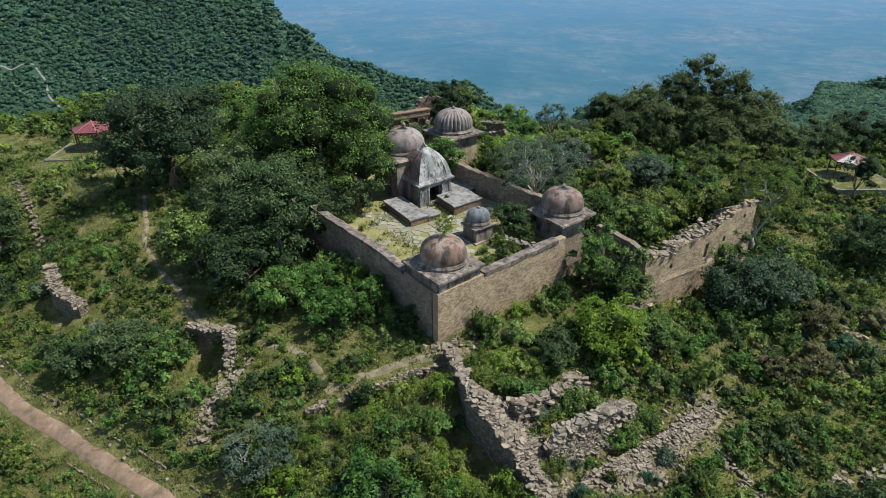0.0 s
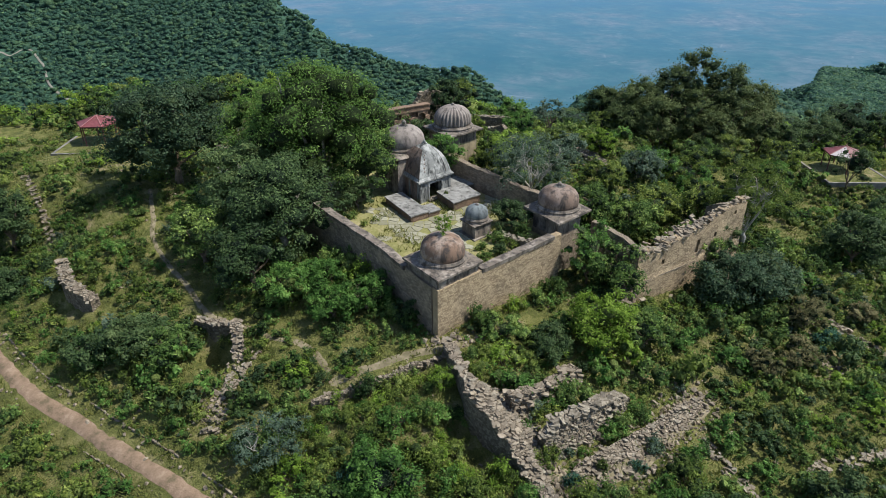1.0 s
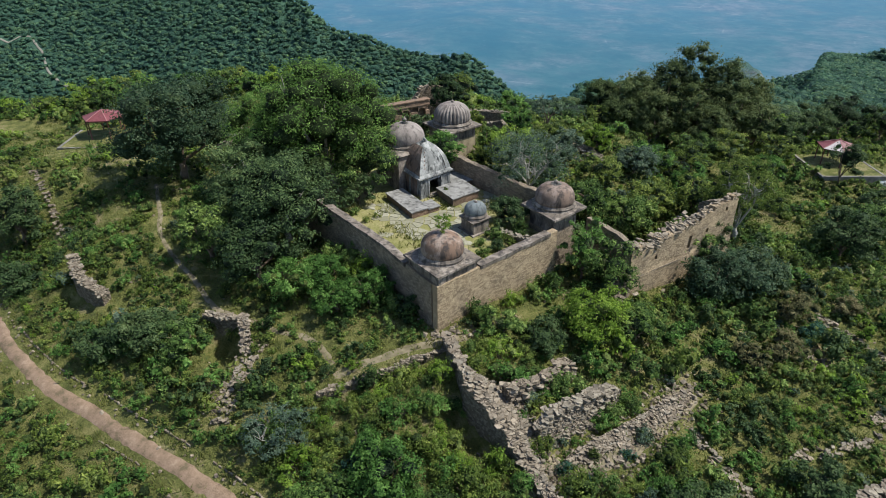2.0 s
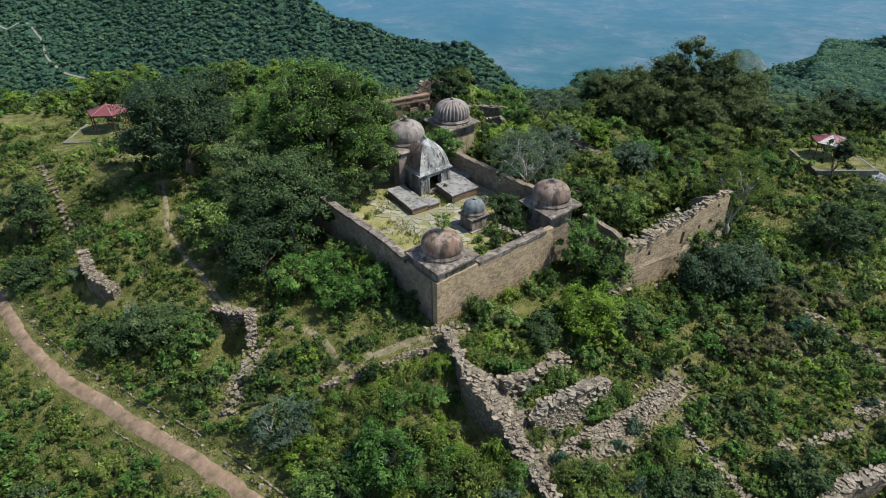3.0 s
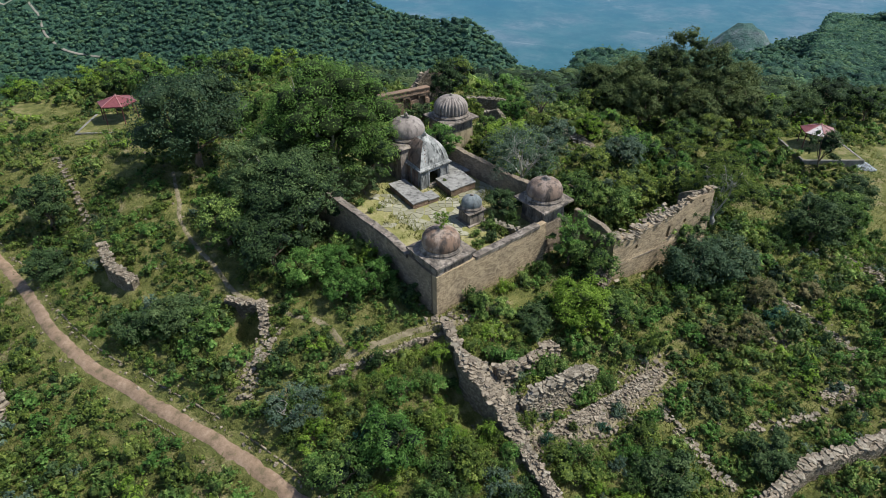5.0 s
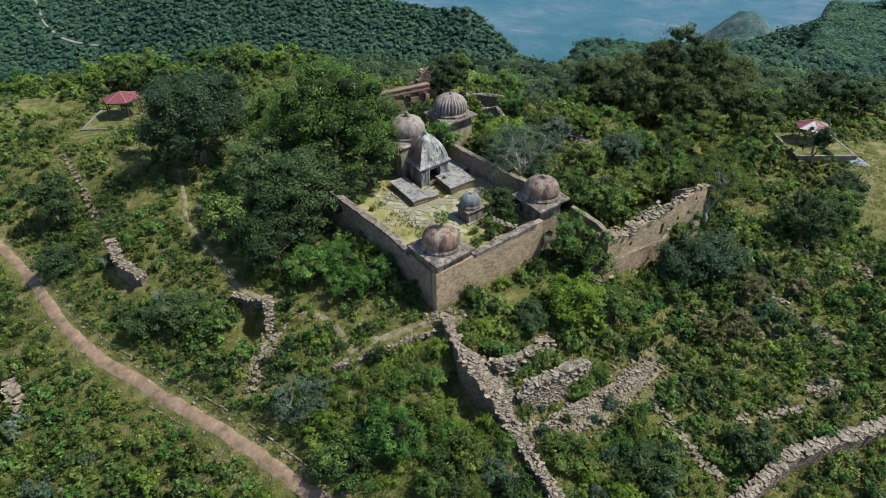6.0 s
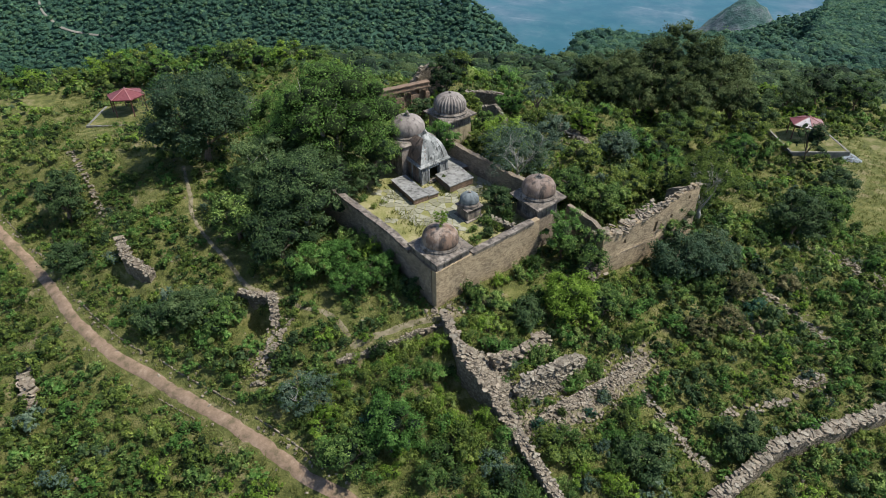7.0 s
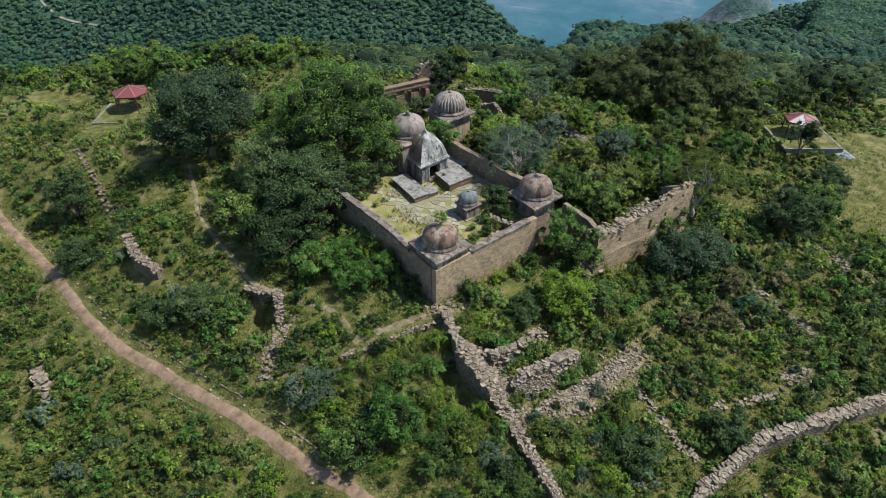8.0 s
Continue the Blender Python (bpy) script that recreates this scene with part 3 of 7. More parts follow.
def stone_stuff(name, places, material, label, category, seed=5):
    """Many small stones, (x, y, z, size) each, as one mesh."""
    r = np.random.default_rng(seed)
    vs, fs, n = [], [], 0
    for x, y, z, s in places:
        v, f = ROCK_ARR[int(r.integers(len(ROCK_ARR)))]
        vs.append((v * s) @ rot_np(r).T * np.array([1, 1, 0.8]) + (x, y, z))
        fs.append(f + n)
        n += len(v)
    ob = new(name, mesh_np(name, np.concatenate(vs), [np.concatenate(fs)], [material]))
    return tagged(ob, label, category, kind="stuff")


def lay_stones(parent, pts, width, per_m, lo, hi, seed, meshes=None, spread=0.0, limit=300):
    """Loose stones along the crest of a ruined wall, each a piece of its own."""
    meshes = meshes or ROCKS
    r = random.Random(seed)
    made = 0
    for a, b in zip(pts, pts[1:]):
        a, b = Vector(a), Vector(b)
        d = (b - a).to_2d()
        side = Vector((d.y, -d.x)).normalized()
        for _ in range(int(d.length * per_m)):
            if made >= limit:
                return
            p = a.lerp(b, r.random())
            off = r.uniform(-0.5, 0.5) * width + (r.uniform(0, spread) if spread else 0)
            s = r.uniform(lo, hi)
            x, y = p.x + side.x * off, p.y + side.y * off
            z = p.z + r.uniform(-0.08, 0.12)
            if abs(off) > width * 0.5:
                k = min(1.0, (abs(off) - width * 0.5) / max(spread, 0.1))
                z = p.z * (1 - k) + (z_at(x, y) + 0.05) * k
            ob = new("stone", meshes[r.randrange(len(meshes))])
            ob.parent = parent
            ob.matrix_local = Matrix.LocRotScale((x, y, z), Euler((r.uniform(-0.4, 0.4), r.uniform(-0.4, 0.4), r.uniform(0, 6.28))), (s * r.uniform(1.0, 1.7), s * r.uniform(0.8, 1.2), s * r.uniform(0.35, 0.75)))
            made += 1


# ---- ground ----
def build_ground():
    def axis(fine0, fine1, step, far0, far1, grow=1.09):
        v = list(np.arange(fine0, fine1, step))
        s, x = step, v[-1]
        while x < far1:
            s = min(s * grow, 14)
            x += s
            v.append(x)
        s, x, lead = step, v[0], []
        while x > far0:
            s = min(s * grow, 14)
            x -= s
            lead.append(x)
        return np.array(lead[::-1] + v)
    xs, ys = axis(-60, 64, 0.8, -1000, 900), axis(14, 100, 0.8, -60, 1150)
    X, Y = np.meshgrid(xs, ys)
    Z = height(X, Y)
    nx, ny = len(xs), len(ys)
    i = np.arange(nx * ny).reshape(ny, nx)
    q = np.stack([i[:-1, :-1], i[:-1, 1:], i[1:, 1:], i[1:, :-1]], -1).reshape(-1, 4)
    cy = Y[:-1, :-1].ravel() + 0.12 * np.abs(X[:-1, :-1].ravel())
    far = (Y[:-1, :-1].ravel() > 860) & (X[:-1, :-1].ravel() > 250)
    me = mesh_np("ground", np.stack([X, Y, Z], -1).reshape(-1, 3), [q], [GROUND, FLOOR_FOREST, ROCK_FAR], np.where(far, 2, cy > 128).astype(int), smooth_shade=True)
    tagged(new("ground", me), "grassy hilltop ground falling away to forested slopes", "ground", kind="structure")


build_ground()


def build_valley():
    n = 90
    xs, ys = np.linspace(-4700, 4700, n), 250 + 4550 * np.linspace(0, 1, n) ** 1.4
    X, Y = np.meshgrid(xs, ys)
    Z = -312 + 7 * wave(X, Y, 150, 1.0) + 22 * np.exp(-((X - 70) / 160) ** 2 - ((Y - 1900) / 220) ** 2) + 3 * wave(X, Y, 60, 4.0)
    i = np.arange(n * n).reshape(n, n)
    q = np.stack([i[:-1, :-1], i[:-1, 1:], i[1:, 1:], i[1:, :-1]], -1).reshape(-1, 4)
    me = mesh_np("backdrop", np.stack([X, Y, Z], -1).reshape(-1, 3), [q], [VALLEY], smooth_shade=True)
    tagged(new("backdrop", me), "hazy blue farmland plain far below the hills", "valley", kind="structure")


build_valley()


def strip(name, pts, width, material, lift, label, category, seed=2.0, step=0.5):
    """A worn path draped over the land."""
    pts = [Vector(p) for p in pts]
    line = []
    for k in range(len(pts) - 1):
        p0, p1, p2, p3 = pts[max(k - 1, 0)], pts[k], pts[k + 1], pts[min(k + 2, len(pts) - 1)]
        m = max(2, int((p2 - p1).length / step))
        for j in range(m):
            t = j / m
            line.append(0.5 * ((2 * p1) + (p2 - p0) * t + (2 * p0 - 5 * p1 + 4 * p2 - p3) * t * t + (3 * p1 - p0 - 3 * p2 + p3) * t ** 3))
    line.append(pts[-1])
    vs, n = [], 7
    for i, p in enumerate(line):
        d = (line[min(i + 1, len(line) - 1)] - line[max(i - 1, 0)]).normalized()
        s = Vector((d.y, -d.x))
        for j in range(n):
            f = j / (n - 1) * 2 - 1
            w = width * 0.5 * f * (1 + 0.3 * noise.noise(Vector((i * step * 0.6, seed + (f > 0), 0))) + 0.35 * noise.noise(Vector((i * step * 2.1, seed + 3 * (f > 0), 4))))
            x, y = p.x + s.x * w, p.y + s.y * w
            vs.append((x, y, z_at(x, y) + lift - 0.10 * f * f))
    i = np.arange(len(vs)).reshape(-1, n)
    q = np.stack([i[:-1, :-1], i[:-1, 1:], i[1:, 1:], i[1:, :-1]], -1).reshape(-1, 4)
    ob = new(name, mesh_np(name, np.array(vs), [q], [material], smooth_shade=True))
    tagged(ob, label, category, kind="structure")
    return line


PATH_LINE = strip("path", [(-64, 72), (-53, 60.7), (-45.8, 54.4), (-39.6, 48), (-34.8, 42.8), (-29.9, 38.9), (-25.2, 36.1), (-22.4, 34.1), (-14.2, 28.9), (-9.5, 25.5), (-5.8, 23.3), (1, 18)],
                  1.0, EARTH, 0.12, "reddish bare earth footpath edged with small stones", "path")
TRAIL_LINE = strip("trail", [(-31.4, 66.5), (-28.5, 60), (-27, 56), (-24, 51.6), (-21.3, 48.5), (-18.3, 44.6), (-14.5, 42.6)], 0.8, SOIL, 0.03, "narrow pale footworn trail through dry grass", "trail", 5.0)
strip("trail", [(1.8, 39.4), (0.6, 39.0), (-1.0, 38.7), (-2.6, 38.3), (-4.2, 37.7), (-6.0, 37.0), (-7.6, 36.4)], 1.3, SOIL, 0.03, "trodden bare earth at the foot of the wall", "trail", 7.0)
strip("trail", [(-14.2, 42.4), (-12.4, 41.2), (-10.6, 40.6), (-9.0, 39.2), (-7.8, 37.4)], 0.9, SOIL, 0.03, "trodden straw-coloured grass on the bank", "trail", 9.0)
strip("bare_earth", [(4.6, 28.0), (8.0, 29.2), (11.5, 30.8), (14.6, 33.6), (17.6, 36.2)], 2.7, SOIL, 0.05, "bare stony earth slope below the broken walls", "bare earth", 11.0)
kerbs = []
kr = random.Random(4)
for k, p in enumerate(PATH_LINE):
    d = (PATH_LINE[min(k + 1, len(PATH_LINE) - 1)] - PATH_LINE[max(k - 1, 0)]).normalized()
    for sgn in (-1, 1):
        for _ in range(2):
            if kr.random() < (0.3 if sgn < 0 else 0.12):
                o = sgn * kr.uniform(0.8, 1.1)
                x, y = p.x + d.y * o + kr.uniform(-0.2, 0.2), p.y - d.x * o + kr.uniform(-0.2, 0.2)
                kerbs.append((x, y, z_at(x, y) + 0.06, kr.uniform(0.14, 0.34)))
stone_stuff("kerb_stones", kerbs, STONE, "row of small pale stones edging the footpath", "kerb")


def path_kerb(k0, k1, side, off):
    """A low straight kerb of squared stones set on edge beside the path."""
    t = thing("path_kerb", "low stone kerb edging the footpath", "kerb", "path kerbs")
    pts = []
    for k in range(k0, min(k1, len(PATH_LINE) - 1)):
        p, d = PATH_LINE[k], (PATH_LINE[min(k + 1, len(PATH_LINE) - 1)] - PATH_LINE[max(k - 1, 0)]).normalized()
        pts.append((p.x + d.y * off * side, p.y - d.x * off * side))
    for (x0, y0), (x1, y1) in zip(pts, pts[1:]):
        e = Vector((x1 - x0, y1 - y0, z_at(x1, y1) - z_at(x0, y0)))
        n = Vector((-e.y, e.x, 0)).normalized() * 0.16
        bm = bmesh.new()
        box(bm, (x0, y0, z_at(x0, y0) - 0.1), e * kr.uniform(0.55, 0.95), n * kr.uniform(0.6, 1.0), (0, 0, kr.uniform(0.16, 0.3)), 0.04)
        part("kerb_stone", roughen(bm, 0.05, 2.0, x0), STONE, t)


n_line = len(PATH_LINE)
for a, b, sd, off in ((0.30, 0.37, -1, 1.25), (0.47, 0.60, -1, 1.3), (0.62, 0.74, -1, 1.35), (0.76, 0.84, -1, 1.25), (0.66, 0.72, 1, 1.1), (0.18, 0.26, -1, 1.25)):
    path_kerb(int(a * n_line), int(b * n_line), sd, off)

strip("track", [(-395, 566), (-380, 570), (-366, 562), (-361, 570), (-352, 570), (-337, 553), (-329, 544), (-314, 519), (-300, 505), (-290, 497), (-274, 490), (-261, 485), (-244, 480)], 1.7, TRACK, 0.6,
      "pale dirt track winding through the far forest", "track", 3.0, 4.0)


# ---- walled enclosure ----
def unit(deg):
    return (math.cos(radians(deg)), math.sin(radians(deg)))


U, V = unit(42), unit(127.5)          # the enclosure's two sides
TU, TV = unit(41), unit(123)          # the temple's two sides
FLOOR_Z = 2.1


def along(o, a, da, b=(0, 0), db=0.0):
    return (o[0] + a[0] * da + b[0] * db, o[1] + a[1] * da + b[1] * db)


bm = bmesh.new()
plan = [(-0.1, 40.8), (8.9, 48.5), (10.0, 51.0), (9.0, 54.6), (1.6, 64.0), (-7.0, 71.0), (-15.5, 60.0), (-9.4, 51.7)]
lo, hi = [bm.verts.new((x, y, -1.5)) for x, y in plan], [bm.verts.new((x, y, FLOOR_Z)) for x, y in plan]
bm.faces.new(hi)
for k in range(len(plan)):
    bm.faces.new((lo[k], lo[(k + 1) % len(plan)], hi[(k + 1) % len(plan)], hi[k]))
tagged(part("floor", bm, COURT, None), "mossy courtyard terrace with dry grass and paving", "courtyard floor", kind="structure")


wall_a = stone_wall("wall_front", [(-0.5, 40.19, 3.3), (4.0, 44.0, 3.42), (9.3, 48.4, 3.6)], 0.55, MASONRY, drop=0.5, ragged=0.07, seed=2.0)
tagged(wall_a, "sunlit coursed sandstone wall enclosing the courtyard", "wall", kind="structure")
# side wall turned from the sun takes the shade-darkened masonry
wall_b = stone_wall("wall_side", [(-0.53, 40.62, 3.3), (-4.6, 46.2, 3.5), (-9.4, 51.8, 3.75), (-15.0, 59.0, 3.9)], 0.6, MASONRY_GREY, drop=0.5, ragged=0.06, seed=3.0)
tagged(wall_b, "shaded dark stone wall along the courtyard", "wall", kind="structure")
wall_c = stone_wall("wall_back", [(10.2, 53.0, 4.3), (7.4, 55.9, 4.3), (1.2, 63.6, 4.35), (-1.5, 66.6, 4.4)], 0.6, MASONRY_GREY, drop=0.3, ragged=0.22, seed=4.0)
tagged(wall_c, "dark shaded weathered wall behind the temple court", "wall", kind="structure")

for wl, pts in ((wall_a, [(2.7, 42.9, 3.5), (4.0, 44.0, 3.52), (8.6, 47.8, 3.68)]), (wall_b, [(-2.6, 43.2, 3.52), (-4.6, 46.2, 3.6), (-9.4, 51.8, 3.85), (-15.0, 59.0, 4.0)])):
    stone_wall("coping", pts, 0.72, PLASTER_DIRTY, wl, ragged=0.05, seed=9.0, deep=0.32, lean=-0.1)["label"] = "dark weathered coping"

DOME_PROFILE = [(0.97, 0.0), (1.0, 0.16), (1.005, 0.32), (0.985, 0.48), (0.93, 0.64), (0.84, 0.79), (0.71, 0.91), (0.54, 1.01), (0.35, 1.075), (0.16, 1.11), (0.06, 1.12)]


def dome_parts(parent, c, z, r, material, finial=0.5, flutes=0, lotus=1.0, tall=1.0):
    """Ring courses, dome, lotus cap and finial."""
    bm = lathe([(1.13 * r, -0.16), (1.13 * r, -0.05), (1.07 * r, -0.03), (1.07 * r, 0.06), (1.10 * r, 0.08), (1.09 * r, 0.15), (1.03 * r, 0.18), (1.02 * r, 0.28), (0.95 * r, 0.3)], 56)
    part("dome_ring", bm, PLASTER_DIRTY, parent, "stained plaster ring moulding").location = (*c, z + 0.12)
    bm = lathe([(a * r, h * r * tall) for a, h in DOME_PROFILE], 112 if flutes else 56, flutes, 0.14)
    roughen(bm, 0.025, 1.3, r)
    dome = part("dome", bm, material, parent)
    dome.location = (*c, z + 0.36)
    top = 1.1 * r * tall
    if lotus:
        bm = bmesh.new()
        for k in range(14):
            a = 2 * math.pi * k / 14
            ca, sa = math.cos(a), math.sin(a)
            p = [bm.verts.new(q) for q in ((ca * 0.1, sa * 0.1, 0.06), (ca * 0.3 - sa * 0.09, sa * 0.3 + ca * 0.09, 0.0), (ca * 0.46, sa * 0.46, -0.10), (ca * 0.3 + sa * 0.09, sa * 0.3 - ca * 0.09, 0.0))]
            bm.faces.new(p)
        bmesh.ops.solidify(bm, geom=bm.faces[:], thickness=0.05)
        cap = part("lotus_cap", bm, PLASTER_FLAT, dome, "pale lotus petal cap")
        cap.location, cap.scale = (0, 0, top), (lotus, lotus, lotus)
    if finial:
        f = finial
        g = 0.75 + 0.9 * f
        bm = lathe([(0.17 * g, 0), (0.2 * g, 0.1 * f), (0.12 * g, 0.25 * f), (0.17 * g, 0.42 * f), (0.14 * g, 0.6 * f), (0.06 * g, 0.8 * f), (0.02, f)], 14)
        part("finial", bm, DOME_GREY, dome).location = (0, 0, top - 0.02)


def slab(c, half, z0, z1, out, UU, VV, rough=0.015):
    """A cornice: a soffit course, a projecting slab and a weathered slope."""
    bm = bmesh.new()
    frustum(bm, c, UU, VV, half - out, half - out, z0 - 0.18, z0)
    frustum(bm, c, UU, VV, half - 0.06, half - 0.06, z0, z0 + 0.05, half, half)
    frustum(bm, c, UU, VV, half, half, z0 + 0.05, z1 - 0.03)
    frustum(bm, c, UU, VV, half - 0.03, half - 0.03, z1 - 0.03, z1 + 0.05, half - 0.5, half - 0.5)
    cut(bm, 0.5, 4)
    return roughen(bm, rough, 2.0, c[0])


def pavilion(name, c, half, z_base, z_mid, z_top, r, dome_mat, label, UU=U, VV=V, base_mat=MASONRY, flutes=0, finial=0.4, lotus=True, tall=1.0, inset=0.22):
    p = thing(name, label, "pavilion")
    body = half - inset
    bm = bmesh.new()
    frustum(bm, c, UU, VV, body, body, z_base, z_mid)
    cut(bm, 0.6, 5)
    roughen(bm, 0.03, 1.1, r)
    ob = part("lower_body", bm, base_mat, p)
    box_uv(ob.data)
    bm = bmesh.new()
    frustum(bm, c, UU, VV, body - 0.04, body - 0.04, z_mid, z_top - 0.3)
    for a, b, ax, bx in ((1, 0, UU, VV), (-1, 0, UU, VV), (0, 1, VV, UU), (0, -1, VV, UU)):
        s = a or b
        o = along(c, ax, s * (body - 0.04))
        for q in (-0.86, 0.0, 0.86):
            m = along(o, bx, q * body * 0.98)
            b = bmesh.new()
            frustum(b, m, ax, bx, 0.035, 0.10, z_mid + 0.01, z_top - 0.45)
            part("pilaster", b, PLASTER_DIRTY, p)
    cut(bm, 0.6, 4)
    part("plaster_band", bm, PLASTER_DIRTY, p, "stained lime plaster band")
    part("cornice", slab(c, half, z_top - 0.24, z_top, inset - 0.02, UU, VV), PLASTER_DIRTY, p, "weathered projecting cornice")
    dome_parts(p, c, z_top, r, dome_mat, finial, flutes, lotus, tall)
    return p


C1 = along((-0.24, 40.12), U, 1.92, V, 1.92)
pavilion("corner_pavilion", C1, 2.16, -0.8, 3.3, 4.23, 1.6, DOME_BROWN, "domed corner pavilion of brown stained plaster on stone", finial=0.0, lotus=False, tall=0.9)
C2 = along((9.2, 48.3), unit(41.5), 2.12, unit(124), 2.12)
pavilion("corner_pavilion", C2, 2.12, -0.8, 2.6, 4.4, 1.68, DOME_DARK, "domed corner pavilion with brown dome and broad cornice", unit(41.5), unit(124), MASONRY_GREY, finial=0.42, lotus=1.5, tall=0.86, inset=0.6)
C3 = (1.05, 67.7)
pavilion("fluted_pavilion", C3, 2.3, 0.5, 5.0, 6.25, 1.93, DOME_GREY, "square pavilion under a grey ribbed dome", unit(40), unit(128), PLASTER_OCHRE, flutes=28, finial=0.3, tall=0.9, inset=0.5)

# ---- temple ----
def temple():
    t = thing("temple", "whitewashed stone temple tower with dark lichen stains", "temple")
    w, K = 3.8, (-2.1, 57.3)
    c = along(K, TU, w / 2, TV, w / 2)
    h = w / 2
    eave = 4.05
    zb = FLOOR_Z - 0.3

    def slabwall(a0, a1, b0, b1, z0, z1):
        b = bmesh.new()
        o = along(K, TU, a0, TV, b0)
        box(b, (*o, z0), (TU[0] * (a1 - a0), TU[1] * (a1 - a0), 0), (TV[0] * (b1 - b0), TV[1] * (b1 - b0), 0), (0, 0, z1 - z0))
        return b
    d0, d1, dtop, th = 1.2, 2.6, 3.75, 0.5
    front = slabwall(0, d0, 0, th, zb, eave)
    for a0, a1, z0 in ((d1, w, zb), (d0, d1, dtop)):
        o = along(K, TU, a0)
        box(front, (*o, z0), (TU[0] * (a1 - a0), TU[1] * (a1 - a0), 0), (TV[0] * th, TV[1] * th, 0), (0, 0, eave - z0))
    part("front_wall", cut(front, 0.5, 4), PLASTER, t)
    # left wall takes darker stained plaster that also carries its shade
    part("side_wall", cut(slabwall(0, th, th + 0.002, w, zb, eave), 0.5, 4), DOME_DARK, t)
    part("side_wall", cut(slabwall(w - th, w, th + 0.002, w, zb, eave), 0.5, 4), PLASTER, t)
    part("rear_wall", cut(slabwall(th + 0.002, w - th - 0.002, w - th, w, zb, eave), 0.5, 4), DARK, t)
    part("threshold", slabwall(d0 - 0.2, d1 + 0.2, -0.35, 0.4, zb, FLOOR_Z + 0.16), PLASTER_DIRTY, t)
    # door surround: jamb pilasters and a lintel that stand proud
    b = bmesh.new()
    for a in (d0 - 0.2, d1 + 0.02):
        o = along(K, TU, a, TV, -0.07)
        box(b, (*o, zb), (TU[0] * 0.18, TU[1] * 0.18, 0), (TV[0] * 0.075, TV[1] * 0.075, 0), (0, 0, dtop + 0.12 - zb), 0.012)
    o = along(K, TU, d0 - 0.26, TV, -0.09)
    box(b, (*o, dtop + 0.121), (TU[0] * 1.92, TU[1] * 1.92, 0), (TV[0] * 0.1, TV[1] * 0.1, 0), (0, 0, 0.12), 0.012)
    part("door_surround", b, PLASTER, t)
    for a in (0.05, 3.5):
        b = bmesh.new()
        o = along(K, TU, a, TV, -0.05)
        box(b, (*o, zb), (TU[0] * 0.22, TU[1] * 0.22, 0), (TV[0] * 0.06, TV[1] * 0.06, 0), (0, 0, eave - 0.1 - zb), 0.012)
        part("pilaster", b, PLASTER, t)
    for bb in (0.1, 1.7, 3.4):
        b = bmesh.new()
        o = along(K, TV, bb, TU, -0.05)
        box(b, (*o, zb), (TV[0] * 0.25, TV[1] * 0.25, 0), (TU[0] * 0.06, TU[1] * 0.06, 0), (0, 0, eave - 0.1 - zb), 0.012)
        part("pilaster", b, PLASTER, t)
    # eaves moulding in three courses
    b = bmesh.new()
    frustum(b, c, TU, TV, h + 0.10, h + 0.10, eave, eave + 0.12, h + 0.2, h + 0.2)
    frustum(b, c, TU, TV, h + 0.24, h + 0.24, eave + 0.12, eave + 0.24)
    frustum(b, c, TU, TV, h + 0.14, h + 0.14, eave + 0.24, eave + 0.42, h + 0.03, h + 0.03)
    part("eaves", roughen(cut(b, 0.5, 4), 0.02, 2.2), PLASTER, t)
    # curved tower: stacked square rings with a raised strip at each corner
    prof = [(0.0, 1.0), (0.14, 0.965), (0.28, 0.915), (0.42, 0.845), (0.56, 0.75), (0.69, 0.635), (0.8, 0.505), (0.89, 0.365), (0.95, 0.245), (1.0, 0.12)]
    z0, z1 = eave + 0.42, 7.0
    b = bmesh.new()
    rings = []
    for f, s in prof:
        ring = []
        for (a0, b0), (a1, b1) in (((-1, -1), (1, -1)), ((1, -1), (1, 1)), ((1, 1), (-1, 1)), ((-1, 1), (-1, -1))):
            for q, proud in ((0.0, 0.0), (0.15, 0.0), (0.16, -0.03), (0.5, -0.03), (0.84, -0.03), (0.85, 0.0)):
                a, bb = a0 + (a1 - a0) * q, b0 + (b1 - b0) * q
                nx, ny = (0, b0) if b0 == b1 else (a0, 0)
                aa, bb = (a + nx * proud) * s * h, (bb + ny * proud) * s * h
                ring.append(b.verts.new((*along(c, TU, aa, TV, bb), z0 + (z1 - z0) * f)))
        rings.append(ring)
    for r0, r1 in zip(rings, rings[1:]):
        for k in range(len(r0)):
            b.faces.new((r0[k], r0[(k + 1) % len(r0)], r1[(k + 1) % len(r0)], r1[k]))
    b.faces.new(rings[-1])
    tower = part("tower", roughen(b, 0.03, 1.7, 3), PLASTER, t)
    # side away from the sun gets a dark stained coat, shade in its colour
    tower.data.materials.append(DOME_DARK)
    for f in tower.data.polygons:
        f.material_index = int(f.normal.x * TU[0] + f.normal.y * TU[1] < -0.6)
    b = lathe([(0.24, 0), (0.28, 0.05), (0.22, 0.1), (0.15, 0.13), (0.17, 0.19), (0.1, 0.3), (0.04, 0.44), (0.02, 0.5)], 16)
    part("finial", b, PLASTER, tower).location = (*c, z1 - 0.02)
    # weathered recess on the lit face
    for k in range(5):
        b = bmesh.new()
        f = 0.18 + 0.13 * k
        s = np.interp(f, [p[0] for p in prof], [p[1] for p in prof])
        w = 0.1 + 0.05 * math.sin(7 * k + 1)
        o = along(c, TU, -0.7 * s * h + 0.05 * math.sin(5 * k), TV, -(s * h - 0.03))
